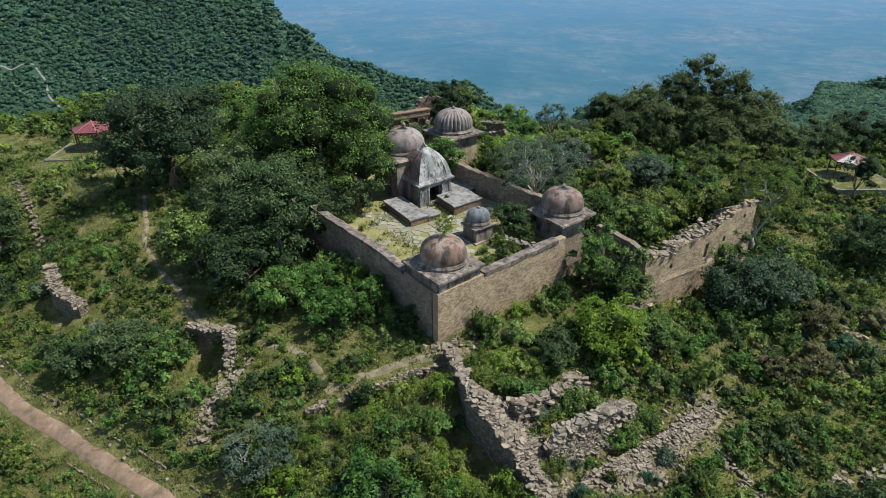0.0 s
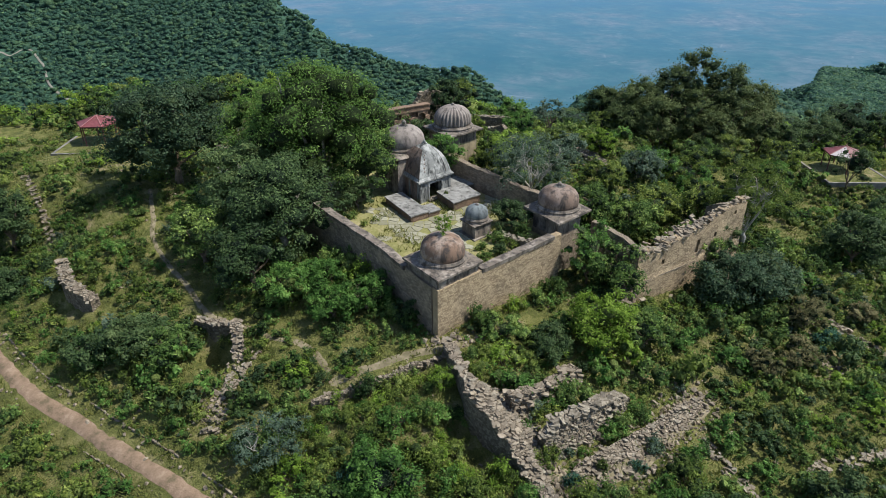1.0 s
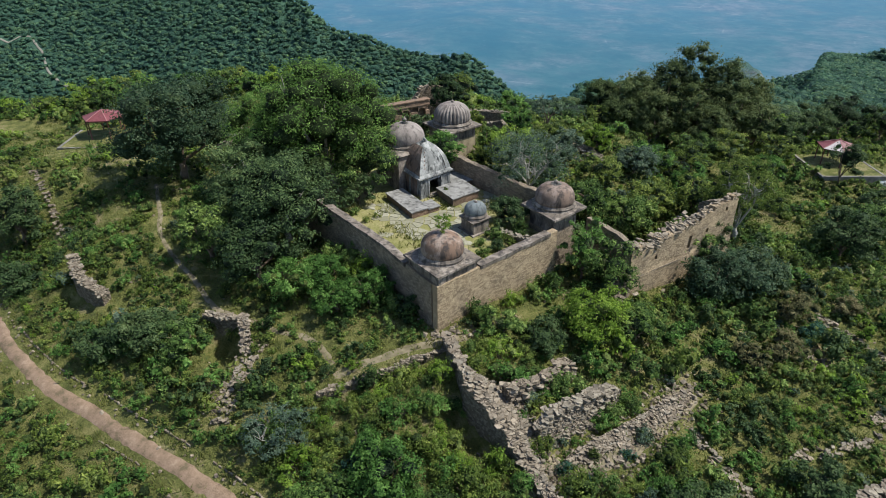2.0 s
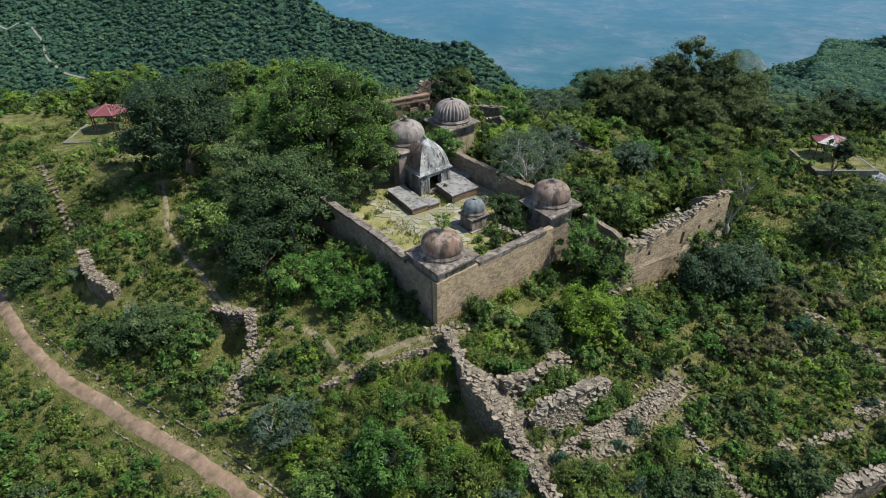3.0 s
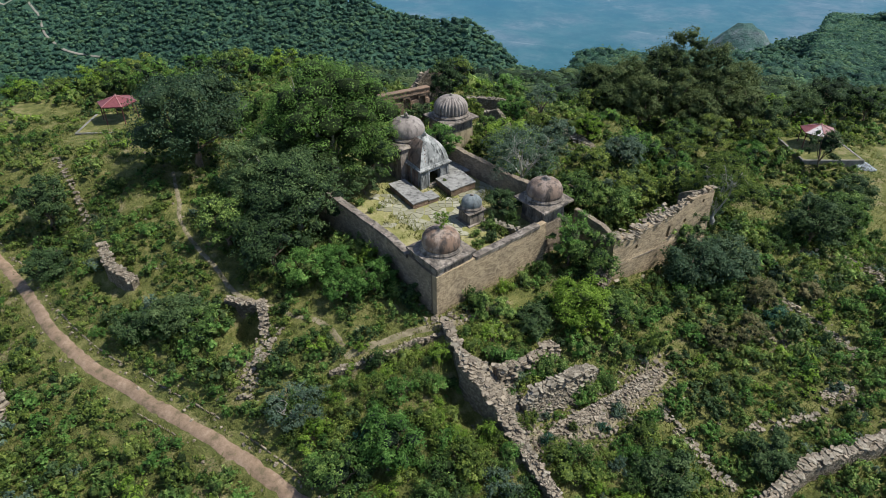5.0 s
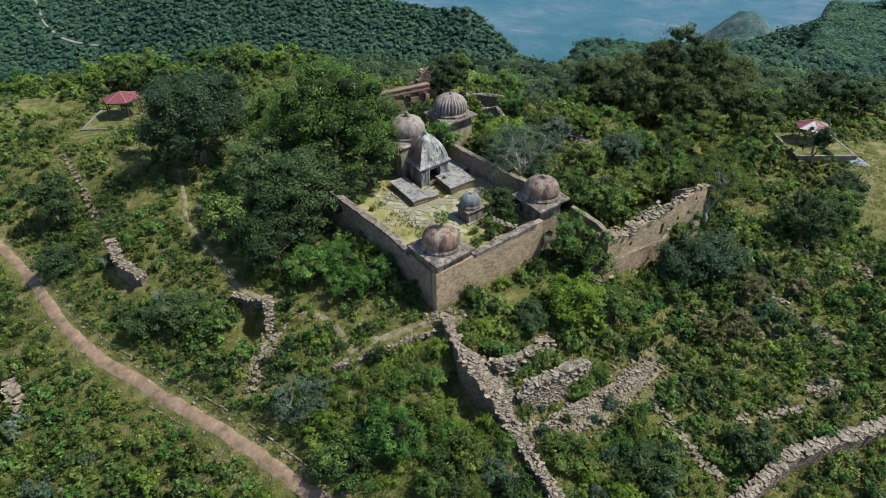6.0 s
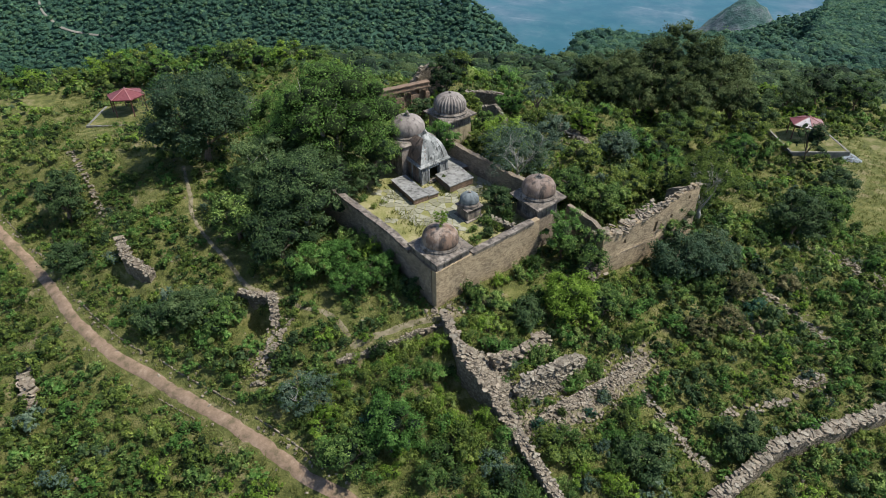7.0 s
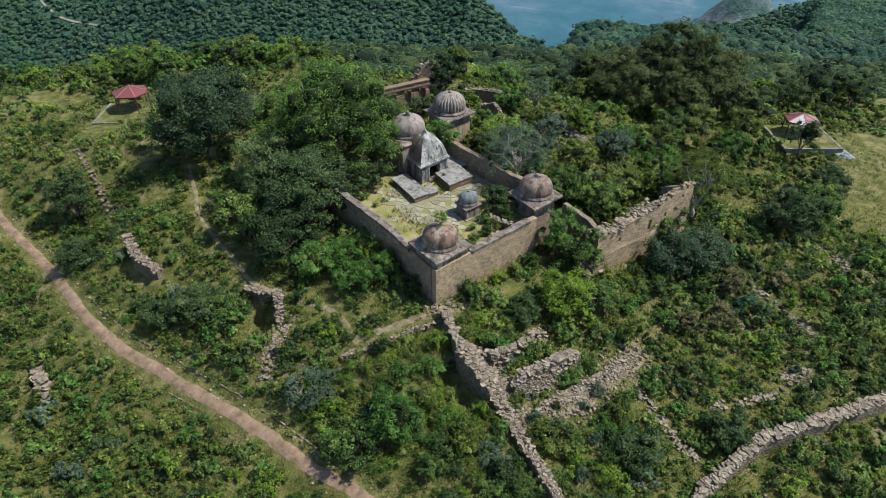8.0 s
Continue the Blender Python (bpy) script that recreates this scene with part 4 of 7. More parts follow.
        box(b, (*o, z0 + (z1 - z0) * f), (TU[0] * w, TU[1] * w, 0), (TV[0] * 0.08, TV[1] * 0.08, 0.05), (0, 0, 0.16 + 0.08 * math.sin(3 * k)), 0.03)
        part("boss", roughen(b, 0.05, 4.0, k), DOME_DARK, tower, "dark weathered boss")

    # domed hall joined to the back of the tower
    hall = thing("domed_hall", "grey domed hall adjoining the temple tower", "temple hall")
    hc = (-3.7, 62.4)
    b = bmesh.new()
    frustum(b, hc, TU, TV, 2.25, 2.25, zb, 5.6)
    part("body", roughen(cut(b, 0.6, 5), 0.03, 1.2), PLASTER_DIRTY, hall)
    b = bmesh.new()
    frustum(b, hc, TU, TV, 2.3, 2.3, 5.6, 5.75, 2.45, 2.45)
    frustum(b, hc, TU, TV, 2.45, 2.45, 5.75, 5.9, 2.1, 2.1)
    part("cornice", roughen(cut(b, 0.5, 4), 0.02, 2.0), PLASTER_DIRTY, hall)
    dome_parts(hall, hc, 5.85, 1.95, DOME_GREY, 0.7, 0, 1.5, 0.85)
    side = thing("side_shrine", "narrow pale plastered buttress beside the temple", "buttress")
    b = bmesh.new()
    sc = along(K, TV, 4.6, TU, 0.0)
    frustum(b, sc, TU, TV, 0.7, 0.6, zb, 4.7)
    frustum(b, sc, TU, TV, 0.78, 0.68, 4.7, 4.85, 0.6, 0.5)
    part("body", roughen(cut(b, 0.5, 4), 0.03, 1.4), PLASTER, side)


temple()


def plinth(label, a, b, c, z, name="stone_platform", lip=0.08):
    """A low masonry platform: corner a, ends b and c of its two sides, top z."""
    p = thing(name, label, "platform")
    e1, e2 = (b[0] - a[0], b[1] - a[1]), (c[0] - a[0], c[1] - a[1])
    bm = bmesh.new()
    box(bm, (*a, FLOOR_Z - 0.4), (*e1, 0), (*e2, 0), (0, 0, z - FLOOR_Z + 0.32))
    ob = part("base", roughen(cut(bm, 0.5, 5), 0.03, 1.5, z), BRICK, p, "bare brown masonry sides")
    box_uv(ob.data)
    l1, l2 = math.hypot(*e1), math.hypot(*e2)
    k1, k2 = lip / l1, lip / l2
    o = (a[0] - e1[0] * k1 - e2[0] * k2, a[1] - e1[1] * k1 - e2[1] * k2)
    bm = bmesh.new()
    box(bm, (*o, z - 0.085), (e1[0] * (1 + 2 * k1), e1[1] * (1 + 2 * k1), 0), (e2[0] * (1 + 2 * k2), e2[1] * (1 + 2 * k2), 0), (0, 0, 0.1))
    part("top_slab", roughen(cut(bm, 0.4, 5), 0.03, 1.9, z), PLASTER_FLAT, p, "pale worn plaster top")
    return p


plinth("low pale stone platform at the temple door", (-2.7, 53.25), (-1.25, 54.32), (-5.3, 57.5), 2.74)
plinth("low broken brick step at the temple door", (-1.2, 54.36), (-0.25, 55.05), (-1.95, 55.6), 2.6)
plinth("raised stone platform with grass beside the temple", (1.0, 55.75), (3.45, 57.75), (-0.5, 58.4), 2.92)
plinth("long pale stone terrace behind the platform", (1.2, 59.6), (3.2, 61.0), (-0.2, 63.0), 2.7)


def small_shrine():
    p = thing("small_shrine", "small grey domed shrine on a square pillar", "shrine")
    c = (2.85, 51.3)
    UU, VV = unit(41), unit(124)
    bm = bmesh.new()
    frustum(bm, c, UU, VV, 1.12, 1.12, FLOOR_Z - 0.6, FLOOR_Z + 0.1)
    frustum(bm, c, UU, VV, 0.9, 0.9, FLOOR_Z + 0.12, 3.2)
    frustum(bm, c, UU, VV, 1.0, 1.0, 3.2, 3.35, 1.08, 1.08)
    part("pillar", roughen(cut(bm, 0.5, 4), 0.03, 1.6), PLASTER_DIRTY, p, "stained square plaster pillar")
    dome_parts(p, c, 3.35, 0.95, DOME_BLUE, 0.22, 0, False, 0.95)


small_shrine()

# inner ruined garden walls by the front wall
inner = stone_wall("ruined_wall", [(4.7, 50.5, 2.5), (6.4, 48.6, 2.75), (7.0, 47.9, 3.1)], 0.45, RUBBLE, drop=0.3, ragged=0.3, seed=6.0)
tagged(inner, "broken low inner wall inside the enclosure", "ruined wall")
lay_stones(inner, [(4.7, 50.5, 2.5), (6.4, 48.6, 2.75), (7.0, 47.9, 3.1)], 0.5, 9, 0.2, 0.42, 24, ROCKS_PALE)

# ---- ruins beyond the temple ----
def arcade():
    a = thing("arcade_wall", "ruined brick arcade wall with low arches", "ruined wall")
    p0, p1 = Vector((-9.4, 76.2, 0)), Vector((-1.6, 81.0, 0))
    d = (p1 - p0).normalized()
    n = Vector((-d.y, d.x, 0))
    L = (p1 - p0).length
    z0, zs, zt = 1.4, 3.6, 4.95
    arches, wdt = 4, 1.05
    gap = L / arches
    for k in range(arches + 1):
        x0 = 0 if k == 0 else k * gap - (gap - wdt) / 2
        x1 = L if k == arches else k * gap + (gap - wdt) / 2
        bm = bmesh.new()
        box(bm, p0 + d * x0 + Vector((0, 0, z0 - 1.5)), d * (x1 - x0), n * 0.7, (0, 0, zs - z0 + 1.5))
        ob = part("pier", roughen(cut(bm, 0.6, 4), 0.04, 1.5, k), BRICK, a)
        box_uv(ob.data)
    bm = bmesh.new()
    for k in range(arches):
        xc = (k + 0.5) * gap
        seg = 10
        for j in range(seg):
            a0, a1 = math.pi * j / seg, math.pi * (j + 1) / seg
            xa, xb = xc - wdt / 2 * math.cos(a0), xc - wdt / 2 * math.cos(a1)
            za, zb = zs + 0.45 * math.sin(a0), zs + 0.45 * math.sin(a1)
            lo = [p0 + d * xa + Vector((0, 0, za)), p0 + d * xb + Vector((0, 0, zb))]
            q = [bm.verts.new(v) for v in (lo[0], lo[1], lo[1] + n * 0.7, lo[0] + n * 0.7)]
            hi = [bm.verts.new((v.co.x, v.co.y, zs + 0.6)) for v in q]
            bm.faces.new(q[::-1])
            bm.faces.new(hi)
            for m in range(4):
                bm.faces.new((q[m], q[(m + 1) % 4], hi[(m + 1) % 4], hi[m]))
    ob = part("arch_band", bm, BRICK, a)
    box_uv(ob.data)
    bm = bmesh.new()
    box(bm, p0 + Vector((0, 0, zs + 0.6)) - n * 0.004, d * L, n * 0.708, (0, 0, zt - zs - 0.6))
    ob = part("parapet", roughen(cut(bm, 0.6, 5), 0.03, 1.3), BRICK, a)
    box_uv(ob.data)
    bm = bmesh.new()
    box(bm, p0 + n * 0.38 + d * 0.05 + Vector((0, 0, z0 - 1.5)), d * (L - 0.1), n * 0.3, (0, 0, zs - z0 + 2.08))
    ob = part("back_wall", roughen(cut(bm, 0.6, 4), 0.04, 1.1), BRICK, a)
    box_uv(ob.data)
    for z, o in ((zs + 0.75, 0.06), (zt, 0.1)):
        bm = bmesh.new()
        box(bm, p0 - n * o + Vector((0, 0, z)), d * L, n * (0.7 + 2 * o), (0, 0, 0.12))
        part("string_course", roughen(cut(bm, 0.5, 5), 0.04, 2.2, z), BRICK, a, "projecting moulded course")


arcade()


def stone_row(pts, width, label, per_m=8, lo=0.2, hi=0.45, seed=1, meshes=None, limit=300):
    """Half-buried stones in a line over the ground."""
    w = thing("stone_row", label, "stone row", "ruined walls on the hillside")
    fine = []
    for a, b in zip(pts, pts[1:]):
        n = max(1, int(math.hypot(b[0] - a[0], b[1] - a[1]) / 1.0))
        fine += [(a[0] + (b[0] - a[0]) * k / n, a[1] + (b[1] - a[1]) * k / n) for k in range(n)]
    fine.append(pts[-1][:2])
    lay_stones(w, [(x, y, z_at(x, y) + 0.12) for x, y in fine], width, per_m, lo, hi, seed, meshes, 0.0, limit)
    return w


def ruin(pts, thick, label, material=STONE, per_m=9, lo=0.22, hi=0.5, seed=1, spread=0.0, ragged=0.3, meshes=None, drop=0.5, width=None, limit=300):
    w = stone_wall("ruined_wall", pts, thick, material, drop=drop, ragged=ragged, seed=seed + 0.3, step=0.35, lean=0.15)
    tagged(w, label, "ruined wall", "ruined walls on the hillside")
    lay_stones(w, pts, width or thick * 1.1, per_m, lo, hi, seed, meshes, spread, limit)
    return w


ruin([(5.4, 75.8, 3.6), (7.2, 74.6, 4.0), (8.2, 72.6, 2.9)], 0.5, "broken stone wall behind the ribbed dome", RUBBLE, 5, seed=31, meshes=ROCKS_PALE, ragged=0.5)
ruin([(-4.4, 86.8, 2.6), (-3.0, 87.6, 4.4), (-1.6, 88.1, 5.2), (0.4, 88.5, 4.4)], 0.9, "dark ruined wall among trees beyond the arcade", RUBBLE, 5, seed=32)
ruin([(3.5, 83, 2.8), (7.5, 82, 3.1), (9.5, 81, 2.6)], 0.8, "low ruined wall topped with pale stones", RUBBLE, 7, seed=33, meshes=ROCKS_PALE)
ruin([(14.5, 75.5, 1.6), (17, 72, 1.9), (18.5, 69.5, 1.2)], 1.0, "tumbled pale stones of a low wall", RUBBLE, 8, seed=34, meshes=ROCKS_PALE, spread=1.0)


# tall ruined wall with a slit window
def tall_ruin():
    t = thing("ruined_building", "roofless ruined building of tan coursed stone", "ruin")
    a, b = Vector((15.3, 46.3)), Vector((26.4, 53.6))
    d = (b - a).normalized()
    n = Vector((-d.y, d.x))
    L, th = (b - a).length, 0.7
    tops = [(0, 2.9), (1.2, 2.6), (2.4, 2.2), (3.6, 2.7), (5.0, 2.6), (6.2, 2.9), (7.4, 3.1), (8.4, 3.5), (9.6, 3.75), (11, 4.05), (12.2, 4.15), (L, 4.2)]
    holes = [(7.1, 7.5, 0.7, 2.0), (2.9, 3.25, 0.9, 1.35), (9.3, 9.65, 1.6, 2.1), (11.6, 11.9, 3.15, 3.55)]
    xs = sorted({0, L, *[q for h in holes for q in h[:2]], *np.arange(0.4, L, 0.4)})
    zs = sorted({-3.6, *[q for h in holes for q in h[2:]], *np.arange(-3.2, 4.6, 0.4)})
    bm = bmesh.new()
    uvl = bm.loops.layers.uv.new("UVMap")

    def top_at(x):
        return float(np.interp(x, [q[0] for q in tops], [q[1] for q in tops])) + 0.18 * noise.noise(Vector((x * 1.4, 2, 0)))

    def solid(x, z):
        return z < top_at(x) and not any(h[0] < x < h[1] and h[2] < z < h[3] for h in holes)
    grid = {}

    def vert(i, j, s):
        if (i, j, s) not in grid:
            x, z = xs[i], zs[j]
            o = (s * th + (0.08 * noise.noise(Vector((x * 0.7, z * 0.7, s)))) - (0.10 if s == 0 and z < 0.0 else 0) * 1.0)
            p = a + d * x + n * o
            grid[i, j, s] = bm.verts.new((p.x, p.y, z))
        return grid[i, j, s]

    def quad(c, uvs):
        f = bm.faces.new(c)
        for lp, q in zip(f.loops, uvs):
            lp[uvl].uv = q
    nx, nz = len(xs) - 1, len(zs) - 1
    cell = {(i, j): solid((xs[i] + xs[i + 1]) / 2, (zs[j] + zs[j + 1]) / 2) for i in range(nx) for j in range(nz)}
    for (i, j), s in cell.items():
        if not s:
            continue
        x0, x1, y0, y1 = xs[i], xs[i + 1], zs[j], zs[j + 1]
        quad((vert(i, j, 0), vert(i + 1, j, 0), vert(i + 1, j + 1, 0), vert(i, j + 1, 0)), ((x0, y0), (x1, y0), (x1, y1), (x0, y1)))
        quad((vert(i, j, 1), vert(i, j + 1, 1), vert(i + 1, j + 1, 1), vert(i + 1, j, 1)), ((x0, y0), (x0, y1), (x1, y1), (x1, y0)))
        for di, dj, p, q in ((-1, 0, (i, j), (i, j + 1)), (1, 0, (i + 1, j + 1), (i + 1, j)), (0, 1, (i, j + 1), (i + 1, j + 1)), (0, -1, (i + 1, j), (i, j))):
            if not cell.get((i + di, j + dj), False):
                quad((vert(*p, 0), vert(*q, 0), vert(*q, 1), vert(*p, 1)), ((0, 0), (0.4, 0), (0.4, 0.7), (0, 0.7)))
    bmesh.ops.recalc_face_normals(bm, faces=bm.faces)
    part("front_wall", bm, MASONRY, t, "tan coursed stone wall with slit window")
    e = a + d * (L - 0.35)
    stone_wall("return_wall", [(e.x + n.x * 0.3, e.y + n.y * 0.3, 4.1), (e.x + n.x * 1.6, e.y + n.y * 1.6, 3.5), (e.x + n.x * 3.4, e.y + n.y * 3.4, 2.4)], 0.6, MASONRY_GREY, t, ragged=0.35, seed=12)
    s0 = a + d * 0.2
    stone_wall("return_wall", [(s0.x, s0.y + 0.5, 2.8), (14.9, 49.2, 2.75), (12.9, 52.2, 2.85)], 0.5, MASONRY_GREY, t, ragged=0.1, seed=13)
    top = [(a.x + d.x * x + n.x * 0.35, a.y + d.y * x + n.y * 0.35, z + 0.05) for x, z in tops]
    lay_stones(t, top[:8], 0.75, 16, 0.25, 0.55, 14, ROCKS_PALE + ROCKS, 0, 150)
    lay_stones(t, [(x + n.x * 1.0, y + n.y * 1.0, z - 0.5) for x, y, z in top[:8]], 1.2, 8, 0.25, 0.6, 18, ROCKS_PALE + ROCKS, 0, 80)
    lay_stones(t, top[7:], 0.6, 8, 0.2, 0.4, 15, None, 0, 60)
    bm = bmesh.new()
    for k in range(40):
        x = 0.2 + k * 0.19 * 1.0
        if x < 7:
            p = a + d * x - n * 0.12
            box(bm, (p.x, p.y, -0.02 + 0.03 * noise.noise(Vector((k, 0, 0)))), (d.x * 0.185, d.y * 0.185, 0), (n.x * 0.2, n.y * 0.2, 0), (0, 0, 0.07))
    part("ledge", bm, STONE, t, "projecting stone ledge")
    st = stone_wall("broken_buttress", [(14.6, 45.6, 0.2), (15.2, 46.6, 0.6)], 0.9, MASONRY_GREY, t, ragged=0.4, seed=16)
    lay_stones(t, [(13.6, 45.0, -0.6), (15.2, 46.2, 0.5)], 1.6, 22, 0.25, 0.55, 17, None, 0.4, 50)


tall_ruin()

# near walls below the enclosure
N1 = [(0.3, 38.9, 0.1), (1.1, 36.3, 0.15), (1.75, 33.6, 0.4), (2.6, 32.3, 0.1), (4.1, 30.5, -0.9), (5.5, 28.2, -2.2), (7.3, 24.6, -2.65), (8.6, 21.9, -3.2), (10, 18.5, -3.9)]
ruin(N1[:3], 0.6, "narrow crest of a stone wall leading from the corner", RUBBLE, 14, 0.2, 0.45, seed=41, meshes=ROCKS_PALE + ROCKS)
ruin(N1[2:6], 0.9, "collapsed rubble wall with a dark shaded face", RUBBLE, 24, 0.2, 0.44, seed=42, width=1.1, drop=2.2)
ruin(N1[5:], 0.75, "long dry stone wall with a rubble crest", RUBBLE, 18, 0.18, 0.36, seed=43, meshes=ROCKS_PALE + ROCKS, drop=1.8)
ruin([(4.1, 33.4, -0.2), (6.3, 34.7, -0.55), (8.9, 37.2, -0.8)], 0.7, "low tumbled stone wall among shrubs", RUBBLE, 14, seed=44, spread=0.5)
ruin([(5.9, 31.0, -1.3), (6.9, 31.7, -0.7), (9.1, 33.2, -0.75), (10.8, 34.2, -1.1), (12.0, 35.2, -1.7)], 0.7, "pale broken stone wall with an exposed face", RUBBLE, 16, 0.25, 0.5, seed=45, meshes=ROCKS_PALE, drop=1.2, ragged=0.2)


def rubble_bank(crest, foot, label, seed, count, meshes, lo=0.22, hi=0.55):
    """Fallen stones lying in a slope from the crest (x, y, z) of a wall down to its foot (x, y)."""
    t = thing("rubble_bank", label, "rubble", "ruined walls on the hillside")
    r = random.Random(seed)

    def at(u, w):
        k = min(int(u * (len(crest) - 1)), len(crest) - 2)
        f = u * (len(crest) - 1) - k
        a = Vector(crest[k]).lerp(Vector(crest[k + 1]), f)
        b = Vector(foot[k]).lerp(Vector(foot[k + 1]), f)
        p = a.lerp(Vector((b.x, b.y, z_at(b.x, b.y) - 0.1)), w)
        p.z += 0.25 * math.sin(w * math.pi) * noise.noise(Vector((p.x * 0.9, p.y * 0.9, seed))) - 0.12 * math.sin(w * math.pi)
        return p
    n, m = 10 * (len(crest) - 1), 9
    vs = [at(i / n, j / m) + 0.1 * noise.noise_vector(Vector((i * 0.7, j * 0.9, seed))) for i in range(n + 1) for j in range(m + 1)]
    i = np.arange((n + 1) * (m + 1)).reshape(n + 1, m + 1)
    q = np.stack([i[:-1, :-1], i[:-1, 1:], i[1:, 1:], i[1:, :-1]], -1).reshape(-1, 4)
    part("earth_bed", mesh_np("earth_bed", np.array(vs), [q], [RUBBLE]), None, t, "stony earth under the stones")
    for _ in range(count):
        w = r.random()
        p = at(r.random(), w)
        sz = r.uniform(lo, hi)
        ob = new("stone", meshes[r.randrange(len(meshes))])
        ob.parent = t
        ob.matrix_local = Matrix.LocRotScale(p + Vector((0, 0, r.uniform(-0.02, 0.12))), Euler((r.uniform(-0.35, 0.35), r.uniform(-0.35, 0.35), r.uniform(0, 6.28))), (sz * r.uniform(0.9, 1.5), sz * r.uniform(0.8, 1.2), sz * r.uniform(0.35, 0.7)))
    return t


rubble_bank([(1.5, 34.9, 0.35), (1.95, 33.5, 0.4), (2.8, 32.2, 0.05), (4.3, 30.4, -0.95), (5.6, 28.2, -2.2)], [(4.2, 35.0), (5.4, 33.9), (6.1, 32.4), (6.2, 30.8), (6.4, 29.0)],
            "fan of fallen grey wall stones on a slope", 81, 300, ROCKS_PALE + ROCKS[:4], 0.18, 0.4)
rubble_bank([(6.1, 30.9, -1.25), (6.9, 31.5, -0.75), (9.1, 33.0, -0.8), (10.9, 34.0, -1.2), (12.0, 34.9, -1.8)], [(6.4, 30.5), (7.4, 30.9), (9.6, 32.3), (11.4, 33.5), (12.3, 34.6)],
            "pale stones slumped from a broken wall face", 82, 300, ROCKS_PALE, 0.16, 0.38)
rubble_bank([(7.6, 29.6, -2.3), (10.4, 31.3, -2.1), (13.2, 33.1, -2.2), (15.6, 34.9, -2.3), (17.4, 36.2, -2.9)], [(7.5, 28.7), (10.8, 30.1), (13.8, 31.9), (16.2, 33.9), (17.9, 35.5)],
            "long heap of tumbled brown wall stones", 83, 300, ROCKS + ROCKS_PALE, 0.15, 0.36)
rubble_bank([(4.2, 33.6, -0.25), (6.3, 34.8, -0.6), (8.9, 37.2, -0.85)], [(5.2, 33.0), (7.0, 34.0), (9.6, 36.2)], "low slope of fallen stones under a broken wall", 84, 130, ROCKS_PALE + ROCKS, 0.16, 0.36)
stone_row([(16.6, 32.2, -4.0), (17.4, 30.2, -3.6), (18.3, 27.9, -3.5), (19.8, 25.6, -3.4)], 0.8, "thin line of weathered wall stones", 11, seed=46, meshes=ROCKS_PALE + ROCKS)
LOW = [(17.6, 20.8, -3.7), (19.4, 23.2, -3.5), (24.6, 26.9, -2.7), (29.7, 28.6, -2.75), (36.7, 31.1, -2.8), (44.2, 33.6, -3.1)]
ruin(LOW, 0.95, "long dry stone field wall of pale rubble", RUBBLE, 14, 0.2, 0.42, seed=47, ragged=0.2, drop=0.4, meshes=ROCKS_PALE + ROCKS, limit=300)
cap = thing("wall_capping", "flat pale stones laid across the field wall", "wall capping", "ruined walls on the hillside")
cr = random.Random(61)
for a, b in zip(LOW, LOW[1:]):
    a, b = Vector(a), Vector(b)
    n = int((b - a).length / 0.13)
    turn = math.atan2(b.y - a.y, b.x - a.x)
    for k in range(n):
        p = a.lerp(b, (k + cr.uniform(0.1, 0.9)) / n) + Vector((cr.uniform(-0.25, 0.25), cr.uniform(-0.25, 0.25), 0))
        ob = new("stone", (ROCKS_PALE + ROCKS[:3])[cr.randrange(8)])
        ob.parent = cap
        ob.matrix_local = Matrix.LocRotScale((p.x, p.y, p.z + cr.uniform(0.0, 0.12)), Euler((cr.uniform(-0.2, 0.2), cr.uniform(-0.2, 0.2), turn + 1.57 + cr.uniform(-0.8, 0.8))), (cr.uniform(0.35, 0.68), cr.uniform(0.28, 0.5), cr.uniform(0.18, 0.32)))
stone_row([(22.2, 30.6, -3.1), (25.6, 31.4, -2.8), (29.2, 32.6, -2.8)], 0.9, "low row of half buried wall stones", 9, seed=48, meshes=ROCKS_PALE + ROCKS)
stone_row([(29.4, 33.6, -2.5), (31.2, 34.6, -2.3), (32.6, 34.8, -2.6)], 1.3, "small heap of grey wall stones", 11, seed=49, meshes=ROCKS_PALE + ROCKS)
stone_row([(31.6, 46.2, -3.3), (33.2, 43.4, -3.5), (35.2, 39.4, -3.9)], 0.9, "low line of pale stones down the slope", 9, seed=50, meshes=ROCKS_PALE + ROCKS)
stone_row([(42.2, 54.6, -4.1), (43.4, 51.4, -4.2), (45.2, 48.0, -4.6)], 2.2, "broad band of tumbled pale stones", 14, seed=51, meshes=ROCKS_PALE + ROCKS)
ruin([(-18.8, 43.4, -1.3), (-16.9, 42.5, -1.0), (-15.6, 42.35, -0.8)], 0.6, "broken chamber wall with a dark shaded face", RUBBLE, 12, 0.2, 0.45, seed=52, drop=2.2, meshes=ROCKS_PALE + ROCKS)
ruin([(-15.5, 42.3, -0.75), (-15.1, 41.3, -0.4), (-14.75, 40.2, -1.1), (-14.5, 39.2, -2.0)], 0.75, "jagged end of a broken chamber wall", RUBBLE, 16, 0.2, 0.45, seed=57, drop=2.2, meshes=ROCKS_PALE + ROCKS)
stone_row([(-14.1, 39.4), (-14.4, 35.8), (-14.9, 33.4)], 1.2, "tumbled pale stones below the retaining wall", 14, seed=56, meshes=ROCKS_PALE + ROCKS)
ruin([(-32.9, 51.2, -0.4), (-31.0, 48.1, -0.6), (-29.2, 46.8, -0.9), (-28.0, 46.3, -1.5)], 0.8, "curved ruined wall with pale stones on top", RUBBLE, 14, seed=53, drop=2.0, meshes=ROCKS_PALE + ROCKS)
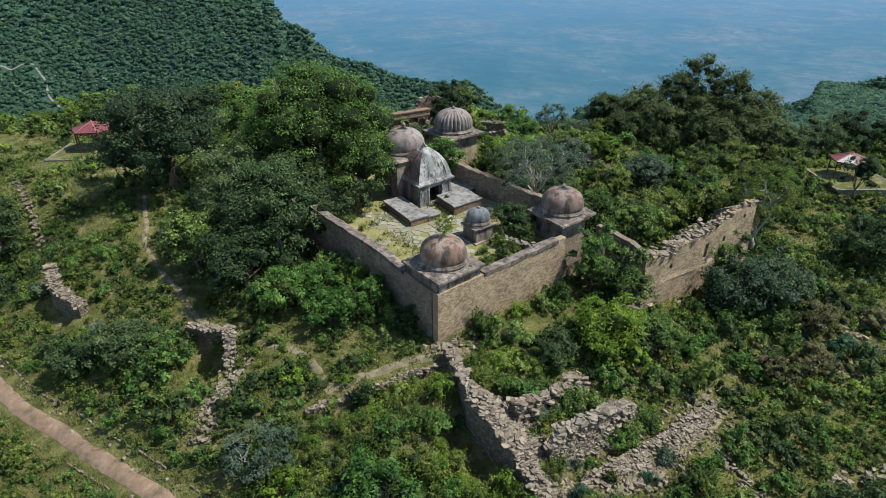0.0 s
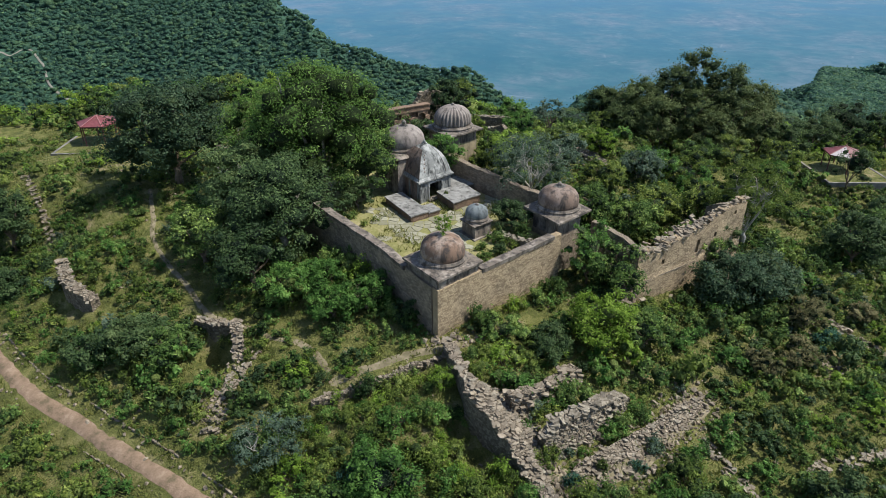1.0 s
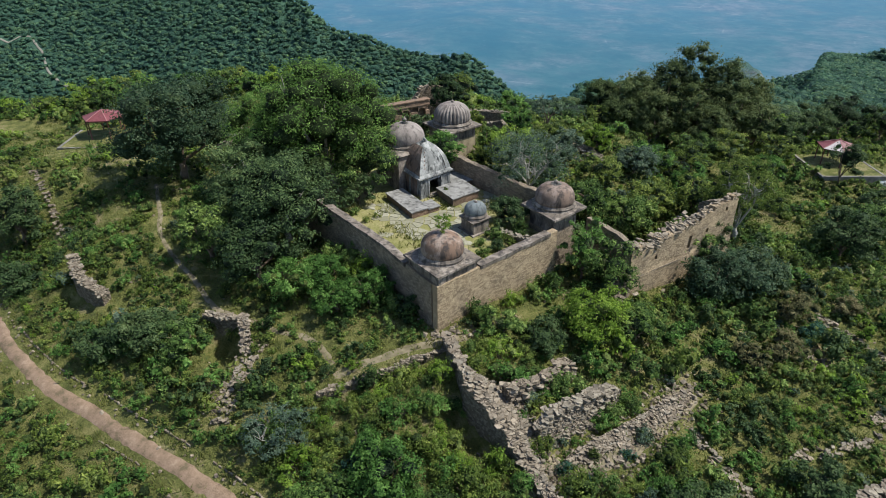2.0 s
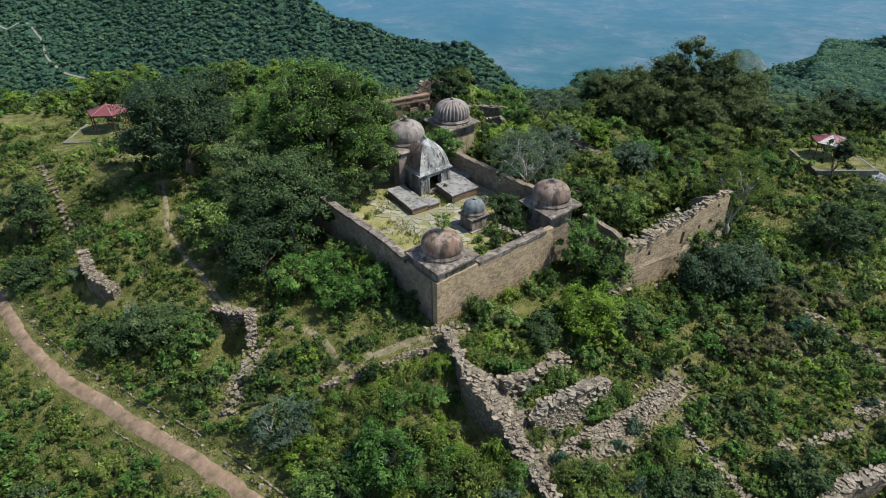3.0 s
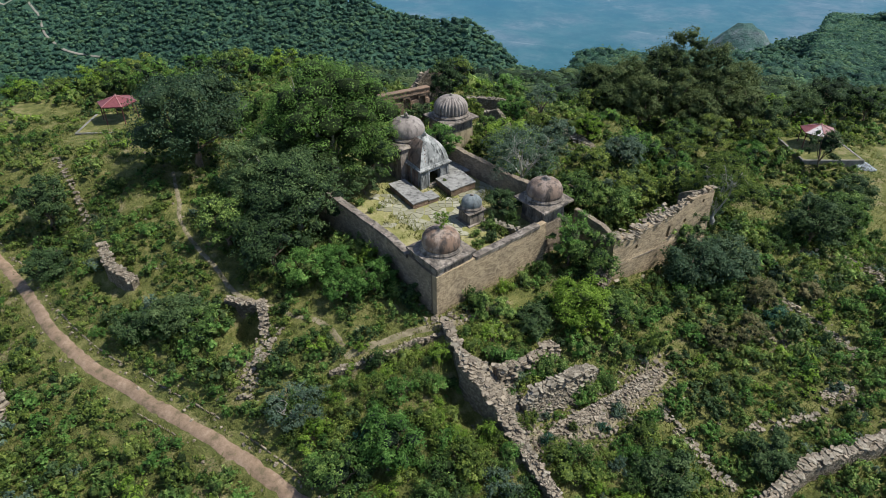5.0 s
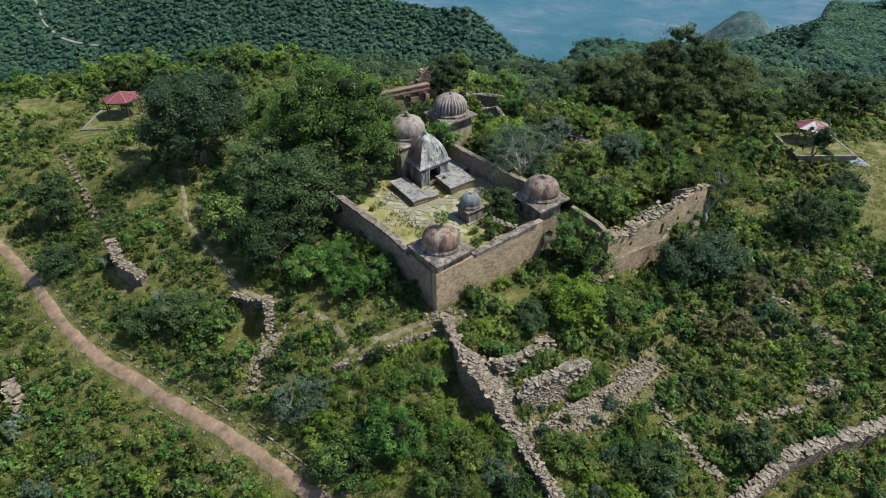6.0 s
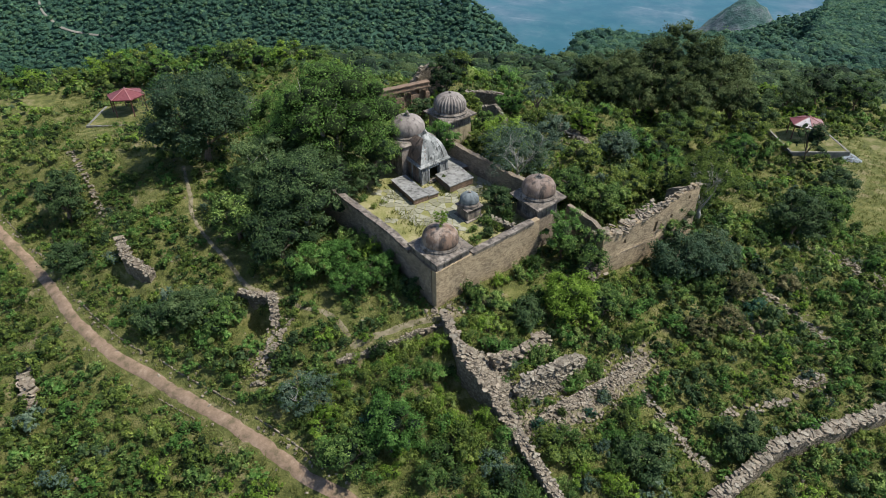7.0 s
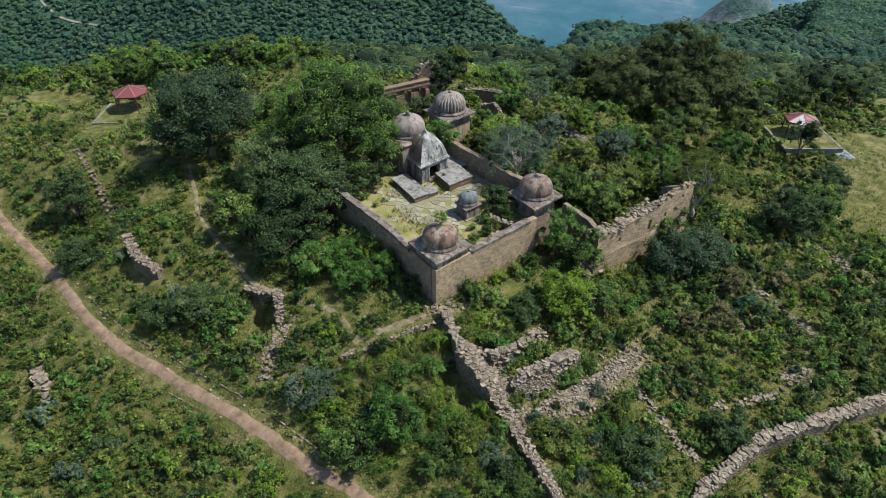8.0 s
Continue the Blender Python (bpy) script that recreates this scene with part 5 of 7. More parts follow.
stone_row([(-47.5, 71.0, 0.3), (-43.6, 66.4, 0.1), (-41, 62.9, 0.0), (-38.4, 58.7, -0.2)], 0.7, "thin row of stones through the grass", 5, seed=54, meshes=ROCKS_PALE + ROCKS)
ruin([(-37.2, 37.6, -5.6), (-35.6, 35.0, -5.3), (-34.6, 33.4, -5.8)], 1.0, "dark heap of wall stones beside the path", RUBBLE, 12, 0.3, 0.6, seed=55)

ruin([(0.4, 38.2, -0.55), (-2.4, 37.1, -1.05), (-5.2, 35.9, -1.4), (-8.6, 34.9, -2.1)], 0.4, "low broken retaining edge under a grassy bank", RUBBLE, 9, 0.14, 0.34, seed=58, meshes=ROCKS, ragged=0.3, drop=0.9)

# rubble slope between the near walls
rub = []
rr = random.Random(77)
for (x0, y0), (x1, y1), w, n in (((6.2, 28.4), (11.5, 31.0), 1.8, 380), ((10.5, 30.2), (17.8, 36.4), 2.0, 640), ((2.8, 32.0), (5.6, 28.6), 1.5, 120), ((40.5, 55.5), (46, 50), 2.4, 120),
                                 ((29, 45), (33, 42), 2, 60), ((20, 45), (24, 50), 2.5, 50), ((46, 58), (52, 56), 3, 80), ((-16, 34), (-14, 41), 1.3, 110), ((9.5, 44.5), (12, 45.5), 1.4, 25),
                                 ((-1, 39.5), (2.5, 39.8), 0.9, 70), ((11, 76), (19, 68), 3, 120), ((37.8, 55.9), (39.4, 54.3), 1.6, 90), ((34.0, 39.9), (35.6, 38.3), 1.0, 60), ((30.5, 34.9), (32.1, 33.3), 1.4, 80), ((28.0, 50.4), (29.6, 48.8), 1.2, 60), ((28.2, 41.0), (29.8, 39.4), 0.9, 50)):
    for _ in range(n):
        t = rr.random()
        x, y = x0 + (x1 - x0) * t + rr.gauss(0, w * 0.5), y0 + (y1 - y0) * t + rr.gauss(0, w * 0.5)
        rub.append((x, y, z_at(x, y) + rr.uniform(-0.04, 0.16), 0.12 + 0.34 * rr.random() ** 1.7))
for _ in range(420):
    x, y = rr.uniform(-48, 52), rr.uniform(22, 88)
    rub.append((x, y, z_at(x, y) + 0.05, rr.uniform(0.1, 0.4)))
stone_stuff("rubble", rub, STONE, "scattered brown rubble stones on dry ground", "rubble")

# ---- garden gazebos ----
def gazebo(c, z, r, eave, apex, slab_c, slab_half, slab_rot, label, roof_mats, turn, sides):
    g = thing("gazebo", label, "gazebo", "garden gazebos", at=(c[0], c[1], z))
    hexa = [(r * math.cos(turn + k * math.pi / 3), r * math.sin(turn + k * math.pi / 3)) for k in range(6)]
    for k in range(6):
        a, b = hexa[k], hexa[(k + 1) % 6]
        bm = bmesh.new()
        v = [bm.verts.new(q) for q in ((*a, eave), (*b, eave), (0, 0, apex))]
        bm.faces.new(v)
        bmesh.ops.subdivide_edges(bm, edges=bm.edges[:], cuts=3, use_grid_fill=True)
        bmesh.ops.solidify(bm, geom=bm.faces[:], thickness=0.05)
        panel = part("roof_panel", bm, roof_mats[k % len(roof_mats)], g)
        bm = bmesh.new()
        p0, p1 = Vector((*a, eave)), Vector((0, 0, apex))
        d = (p1 - p0)
        s = Vector((-d.y, d.x, 0)).normalized()
        box(bm, p0 - s * 0.06 + Vector((0, 0, 0.01)), d, s * 0.12, (0, 0, 0.05))
        part("ridge_cap", bm, ROOF_RIDGE, panel, "paler ridge strip")
        bm = bmesh.new()
        box(bm, (a[0] * 0.985, a[1] * 0.985, eave - 0.17), ((b[0] - a[0]) * 0.985, (b[1] - a[1]) * 0.985, 0), (-a[0] * 0.03, -a[1] * 0.03, 0), (0, 0, 0.14))
        part("eave_beam", bm, PAINT_BROWN, g)
        bm = lathe([(0.09, 0), (0.11, 0.04), (0.075, 0.1), (0.075, eave - 0.15), (0.1, eave - 0.1), (0.1, eave - 0.05)], 10)
        part("post", bm, PAINT_BROWN, g, "dark red post").location = (a[0] * 0.9, a[1] * 0.9, 0)
    part("finial", lathe([(0.14, 0), (0.1, 0.1), (0.04, 0.22)], 10), ROOF_RIDGE, g).location = (0, 0, apex)
    ux = Vector((math.cos(slab_rot), math.sin(slab_rot), 0))
    uy = Vector((-ux.y, ux.x, 0))
    t = thing("paved_terrace", "square earth terrace with a pale concrete kerb", "terrace", kind="structure")
    o = Vector((slab_c[0], slab_c[1], z - 1.4)) - ux * slab_half - uy * slab_half
    bm = bmesh.new()
    box(bm, o + ux * 0.3 + uy * 0.3, ux * (2 * slab_half - 0.6), uy * (2 * slab_half - 0.6), (0, 0, 1.36))
    part("fill", bm, GROUND, t)
    for q in sides:
        e, f = ((ux, uy), (uy, -ux), (-ux, -uy), (-uy, ux))[q]
        st = Vector((slab_c[0], slab_c[1], z - 1.4)) - e * slab_half - f * slab_half
        bm = bmesh.new()
        box(bm, st + e * 0.302, e * (2 * slab_half - 0.302), f * 0.3, (0, 0, 1.42), 0.02)
        part("kerb", bm, CONCRETE, t, "pale concrete kerb")
    return g


gazebo((-45.9, 86.2), -1.45, 2.7, 2.6, 3.5, (-46.5, 84.8), 3.8, 0.05, "open gazebo with a faded red six-sided roof", [ROOF_RED], 0.1, (0, 3))
gazebo((54.3, 85.6), -5.2, 2.6, 2.3, 3.2, (54.4, 84.6), 4.3, 0.0, "open gazebo with a dull red roof and one glare-white panel", [ROOF_DULL, ROOF_RED, ROOF_RED, ROOF_GLARE, ROOF_DULL, ROOF_DULL], 0.35, (0, 1, 3))
heap = []
for _ in range(700):
    a, q = rr.uniform(0, 6.28), math.sqrt(rr.random())
    x, y = 58.9 + 2.0 * q * math.cos(a), 80.8 + 1.3 * q * math.sin(a)
    heap.append((x, y, max(z_at(x, y), -8) + 0.9 * (1 - q) + 0.05, rr.uniform(0.16, 0.34)))
stone_stuff("gravel_heap", heap, GRAVEL, "heap of blue grey crushed gravel", "gravel heap")


# ---- plants ----
PHI = (1 + 5 ** 0.5) / 2
ICO_V = np.array([(-1, PHI, 0), (1, PHI, 0), (-1, -PHI, 0), (1, -PHI, 0), (0, -1, PHI), (0, 1, PHI), (0, -1, -PHI), (0, 1, -PHI), (PHI, 0, -1), (PHI, 0, 1), (-PHI, 0, -1), (-PHI, 0, 1)]) / math.hypot(1, PHI)


def hull_faces(v):
    """Triangles of the icosahedron, from its nearest neighbours."""
    out = []
    d = np.linalg.norm(v[:, None] - v[None], axis=2)
    e = d[0][d[0] > 0].min() * 1.05
    for a in range(12):
        for b in range(a + 1, 12):
            for c in range(b + 1, 12):
                if d[a, b] < e and d[b, c] < e and d[a, c] < e:
                    n = np.cross(v[b] - v[a], v[c] - v[a])
                    out.append((a, b, c) if n @ v[a] > 0 else (a, c, b))
    return np.array(out)


ICO_F = hull_faces(ICO_V)


def leaves(r, p, out, size, length=1.5, up=0.45, wild=0.5, point=0.3):
    """Pointed leaf blades at p, which face roughly outwards and to the sky."""
    n = len(p)
    nr = out * 0.9 + np.array([0, 0, up]) + r.normal(size=(n, 3)) * wild
    nr /= np.linalg.norm(nr, axis=1, keepdims=True) + 1e-9
    a = r.normal(size=(n, 3)) + point * (out + np.array([0, 0, 0.5]))
    a -= (a * nr).sum(1, keepdims=True) * nr
    a /= np.linalg.norm(a, axis=1, keepdims=True) + 1e-9
    b = np.cross(nr, a)
    s = (size * r.uniform(0.55, 1.4, n))[:, None]
    a, b = a * s * length * 0.5, b * s * 0.5
    v = np.stack([p - 0.7 * a - b, p - 0.7 * a + b, p + 1.2 * a], 1).reshape(-1, 3)
    return v, np.arange(n * 3).reshape(-1, 3)


def crown(r, lobes, count, size, core=0.6, lift=0.45, per=20, puff=0.34, loose=0.14, heart=None, **kw):
    """Foliage in many small sprays on the outside of a group of lobes (x, y, z, rx, rz), over solid cores darkened in
    trees for inner shade.
    Returns vertices, leaf triangles, inner triangles and the shade of each spray."""
    lobes = np.asarray(lobes, float)
    area = lobes[:, 3] ** 2
    m = max(4, count // per)
    pick = r.choice(len(lobes), m, p=area / area.sum())
    d = r.normal(size=(m, 3))
    d[:, 2] += lift
    d /= np.linalg.norm(d, axis=1, keepdims=True)
    rad = lobes[pick][:, [3, 3, 4]] * (1 - 0.5 * r.random(m) ** 1.6 + 0.1 * r.normal(size=m))[:, None]
    mid = lobes[pick][:, :3] + d * rad
    wide = lobes[pick][:, 3] * puff * r.uniform(0.6, 1.3, m)
    own = r.integers(0, m, count)
    off = r.normal(size=(count, 3)) * (0.55, 0.55, 0.36)
    far = r.random(count) < loose
    off[far] *= 1.9
    p = mid[own] + off * wide[own][:, None]
    out = 0.75 * d[own] + 0.55 * off
    v, q = leaves(r, p, out, size, **kw)
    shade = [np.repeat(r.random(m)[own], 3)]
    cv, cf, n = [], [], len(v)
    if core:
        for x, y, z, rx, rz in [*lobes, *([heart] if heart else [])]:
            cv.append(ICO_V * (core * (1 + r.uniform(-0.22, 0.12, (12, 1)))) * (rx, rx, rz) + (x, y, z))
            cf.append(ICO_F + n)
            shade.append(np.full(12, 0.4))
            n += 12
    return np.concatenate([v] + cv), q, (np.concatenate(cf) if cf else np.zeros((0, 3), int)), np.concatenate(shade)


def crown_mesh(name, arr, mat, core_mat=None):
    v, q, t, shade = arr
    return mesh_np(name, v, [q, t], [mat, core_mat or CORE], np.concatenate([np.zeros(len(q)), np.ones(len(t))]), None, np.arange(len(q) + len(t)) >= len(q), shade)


def tube(vs, fs, pts, radii, sides=6):
    """Adds a tapered limb."""
    base = sum(len(v) for v in vs)
    pts = np.asarray(pts, float)
    for k, (p, rd) in enumerate(zip(pts, radii)):
        d = pts[min(k + 1, len(pts) - 1)] - pts[max(k - 1, 0)]
        d /= np.linalg.norm(d) + 1e-9
        a = np.cross(d, (0.3, 0.9, 0.1))
        a /= np.linalg.norm(a) + 1e-9
        b = np.cross(d, a)
        ang = np.arange(sides) * 2 * np.pi / sides
        vs.append(p + rd * (np.cos(ang)[:, None] * a + np.sin(ang)[:, None] * b))
    for k in range(len(pts) - 1):
        for s in range(sides):
            o = base + k * sides
            fs.append((o + s, o + (s + 1) % sides, o + sides + (s + 1) % sides, o + sides + s))


def limbs(r, top, radius, h0, spread, count, twigs=2, wander=0.12):
    """A trunk that forks into limbs and twigs; returns vertices and quads."""
    vs, fs = [], []
    trunk = [np.array([0, 0, -0.4])]
    for k in range(1, 5):
        trunk.append(np.array([r.normal() * wander * k * 0.3, r.normal() * wander * k * 0.3, h0 * k / 4]))
    tube(vs, fs, trunk, [radius * (1.25 - 0.12 * k) for k in range(5)], 8)
    for k in range(count):
        a = 2 * np.pi * (k + r.random() * 0.7) / count
        e = trunk[-1 - int(r.integers(2))]
        tip = np.array([math.cos(a) * spread * r.uniform(0.5, 1), math.sin(a) * spread * r.uniform(0.5, 1), h0 + (top - h0) * r.uniform(0.45, 0.98)])
        mid = (e + tip) / 2 + r.normal(size=3) * spread * 0.12
        tube(vs, fs, [e, (e + mid) / 2, mid, (mid + tip) / 2 + r.normal(size=3) * spread * 0.06, tip], [radius * q for q in (0.55, 0.45, 0.34, 0.22, 0.08)], 5)
        for _ in range(twigs):
            f = r.uniform(0.3, 0.9)
            s = mid + (tip - mid) * f
            t2 = s + np.clip(r.normal(size=3), -1.2, 1.2) * spread * 0.24 + np.array([0, 0, spread * 0.14])
            tube(vs, fs, [s, (s + t2) / 2 + r.normal(size=3) * spread * 0.05, t2], [radius * 0.2, radius * 0.13, radius * 0.04], 4)
    return np.concatenate(vs), np.array(fs)


def shrub_lobes(r, n, flat=0.8):
    out = []
    for k in range(n):
        a, q = r.uniform(0, 6.28), 0.62 * math.sqrt(r.random())
        s = r.uniform(0.34, 0.56) * (1 - 0.25 * q)
        out.append((q * math.cos(a), q * math.sin(a), max(0.28, (1.0 - q) * r.uniform(0.35, 0.85)) * flat + 0.05, s, s * r.uniform(0.8, 1.05)))
    return out


pr = np.random.default_rng(11)
SHRUB_KINDS = 9
NEAR_SHRUBS, MID_SHRUBS, FAR_SHRUBS, GROVE = [], [], [], []
for k in range(SHRUB_KINDS):
    lb = shrub_lobes(pr, int(pr.integers(6, 10)), pr.uniform(0.7, 1.15))
    NEAR_SHRUBS.append(crown(pr, lb, 1300, 0.064, 0.52, per=20))
    MID_SHRUBS.append(crown(pr, lb[:5], 380, 0.098, 0.58, per=14))
    FAR_SHRUBS.append(crown(pr, lb[:4], 170, 0.115, 0.66, per=9))
for k in range(6):
    GROVE.append(crown(pr, [(0.68 * math.cos(a) * q, 0.68 * math.sin(a) * q, 0.75 + 0.35 * (1 - q) + pr.uniform(-0.1, 0.1), pr.uniform(0.3, 0.42), pr.uniform(0.24, 0.34)) for a, q in zip(pr.uniform(0, 6.28, 7), np.sqrt(pr.random(7)))], 190, 0.1, 0.9, per=8))
MATS_LOW = [crown(pr, [(pr.uniform(-0.5, 0.5), pr.uniform(-0.5, 0.5), 0.22, 0.5, 0.36) for _ in range(3)], 130, 0.13, 0.5, per=7) for _ in range(6)]
stem_v, stem_f = [], []
for k in range(6):
    a = k * 1.05 + 0.3
    tube(stem_v, stem_f, [(0, 0, -0.3), (0.12 * math.cos(a), 0.12 * math.sin(a), 0.15), (0.36 * math.cos(a), 0.36 * math.sin(a), 0.5)], (0.035, 0.028, 0.012), 4)
STEM_MESH = mesh_np("stem", np.concatenate(stem_v), [np.array(stem_f)], [BARK])
SHRUB_MATS = {"mid": LEAF, "dark": LEAF_DARK, "bright": LEAF_BRIGHT, "yellow": LEAF_YELLOW, "grey": LEAF_GREY, "fresh": LEAF_FRESH, "teal": LEAF_TEAL}
SHRUB_LABELS = {"mid": "leafy green wild shrub on the hillside", "dark": "dense dark green wild shrub", "bright": "fresh bright green leafy shrub",
                "yellow": "low yellow-green shrub in dry grass", "grey": "dusty grey-green thorn shrub", "fresh": "fresh mid-green leafy shrub", "teal": "blue-green broad-leaved shrub among the scrub"}
SHRUB_PROTO = {}


def shrub(kind, form, x, y, size, tall=1.0, turn=0.0, z=None):
    """One shrub with its stems and its crown; alike ones share their meshes."""
    key = (kind, form)
    m = Matrix.LocRotScale((x, y, z_at(x, y) if z is None else z), Euler((0, 0, turn)), None)
    sc = (size, size, size * tall)
    if key not in SHRUB_PROTO:
        SHRUB_PROTO[key] = crown_mesh("crown", NEAR_SHRUBS[form], SHRUB_MATS[kind])
    ob = tagged(new("shrub"), SHRUB_LABELS[kind], "shrub", "wild shrubs")
    ob.matrix_basis = m @ Matrix.Diagonal((*sc, 1))
    for nm, me in (("stem", STEM_MESH), ("crown", SHRUB_PROTO[key])):
        c = new(nm, me)
        c.parent = ob
    return ob


def near_line(x, y, line, gap):
    return any((p.x - x) ** 2 + (p.y - y) ** 2 < gap * gap for p in line)


def inside(x, y, poly):
    c = False
    for (x0, y0), (x1, y1) in zip(poly, poly[1:] + poly[:1]):
        if (y0 > y) != (y1 > y) and x < (x1 - x0) * (y - y0) / (y1 - y0) + x0:
            c = not c
    return c


# places kept open: (x, y, radius)
OPEN = [(-16.9, 40.4, 1.9), (1.3, 32.0, 1.2), (2.5, 30.4, 1.1), (-31, 46.4, 1.3), (-28.6, 45.2, 1.2), (-1, 38.6, 1.5), (-4.4, 37.6, 1.1), (-8.4, 38.6, 0.9), (-11.2, 43.4, 1.0), (4.4, 41.0, 1.2), (-50, 88, 3), (-56, 86, 2), (-62, 92, 4), (-47, 76, 3), (-36, 74, 3), (-33, 60, 2.4), (-38, 68, 2.6), (-22, 64, 2.4), (-20, 48, 2), (48, 88, 3), (66, 86, 5), (72, 84, 6), (33, 88, 3), (40, 86, 3), (-46.5, 85.5, 4.2), (-49.5, 81, 3.6), (54.3, 85, 4.6), (60, 82, 4), (66, 78, 7), (1, 39.2, 1.6), (-3, 37.6, 1.0), (-6.5, 36.0, 0.9), (5, 42.4, 1.3), (36.5, 64, 3), (55, 66, 6), (12, 30.6, 2.0),
        (15.5, 34.4, 1.6), (8.5, 29.4, 1.4), (6.6, 29.2, 1.0), (-10, 41.5, 1.6), (-12, 39.5, 1.4), (7.5, 34.2, 0.8), (7, 42.4, 1.5), (9.8, 43.6, 1.2), (13.8, 32.6, 2.0), (17.4, 36.0, 1.3), (10.0, 29.8, 1.8), (26.5, 21.5, 2), (60, 72, 6), (-58, 92, 3), (-45.5, 78, 2.5), (2.6, 31.6, 1.0)]
WALL_LINES = [N1, LOW, [(15.3, 46.3, 0), (26.4, 53.6, 0)], [(-0.3, 40.3, 0), (9.3, 48.4, 0)], [(-0.3, 40.3, 0), (-9.4, 51.8, 0), (-15, 59, 0)], [(5.9, 31.0, 0), (6.9, 31.7, 0), (9.1, 33.2, 0), (12.0, 35.2, 0)], [(6.8, 30.4, 0), (9.6, 32.2, 0), (11.6, 33.8, 0)], [(3.2, 34.2, 0), (4.4, 32.6, 0), (5.6, 30.4, 0)], [(8, 29, 0), (11, 30.6, 0), (15, 33.4, 0), (17.5, 35.6, 0)],
              [(4.1, 33.4, 0), (8.9, 37.2, 0)], [(-18.7, 43.4, 0), (-15.5, 42.3, 0), (-14.6, 39.6, 0), (-14.9, 33.4, 0)],
              [(-33, 52, 0), (-31, 48.1, 0), (-25.8, 45.5, 0)], [(16.6, 32.2, 0), (18.3, 27.9, 0), (19.8, 25.6, 0)], [(-9.4, 76.2, 0), (-1.6, 81, 0)], [(22.2, 30.6, 0), (25.6, 31.4, 0), (29.2, 32.6, 0), (32.6, 34.8, 0)], [(31.6, 46.2, 0), (33.2, 43.4, 0), (35.2, 39.4, 0)],
              [(42.2, 54.6, 0), (43.4, 51.4, 0), (45.2, 48, 0)], [(-47.5, 71, 0), (-43.6, 66.4, 0), (-38.4, 58.7, 0)], [(14.5, 75.5, 0), (17, 72, 0), (18.5, 69.5, 0)]]
WALL_PTS = []
for ln in WALL_LINES:
    for a, b in zip(ln, ln[1:]):
        a, b = Vector(a[:2]), Vector(b[:2])
        for k in range(int((b - a).length / 0.7) + 1):
            WALL_PTS.append(a.lerp(b, min(1, k * 0.7 / max((b - a).length, 0.01))))
ENCLOSURE = [(-0.3, 40.3), (9.3, 48.4), (13, 51.5), (10, 55), (2, 64.4), (5, 67.5), (1, 72), (-7, 71.5), (-15.5, 60), (-9.4, 51.7)]


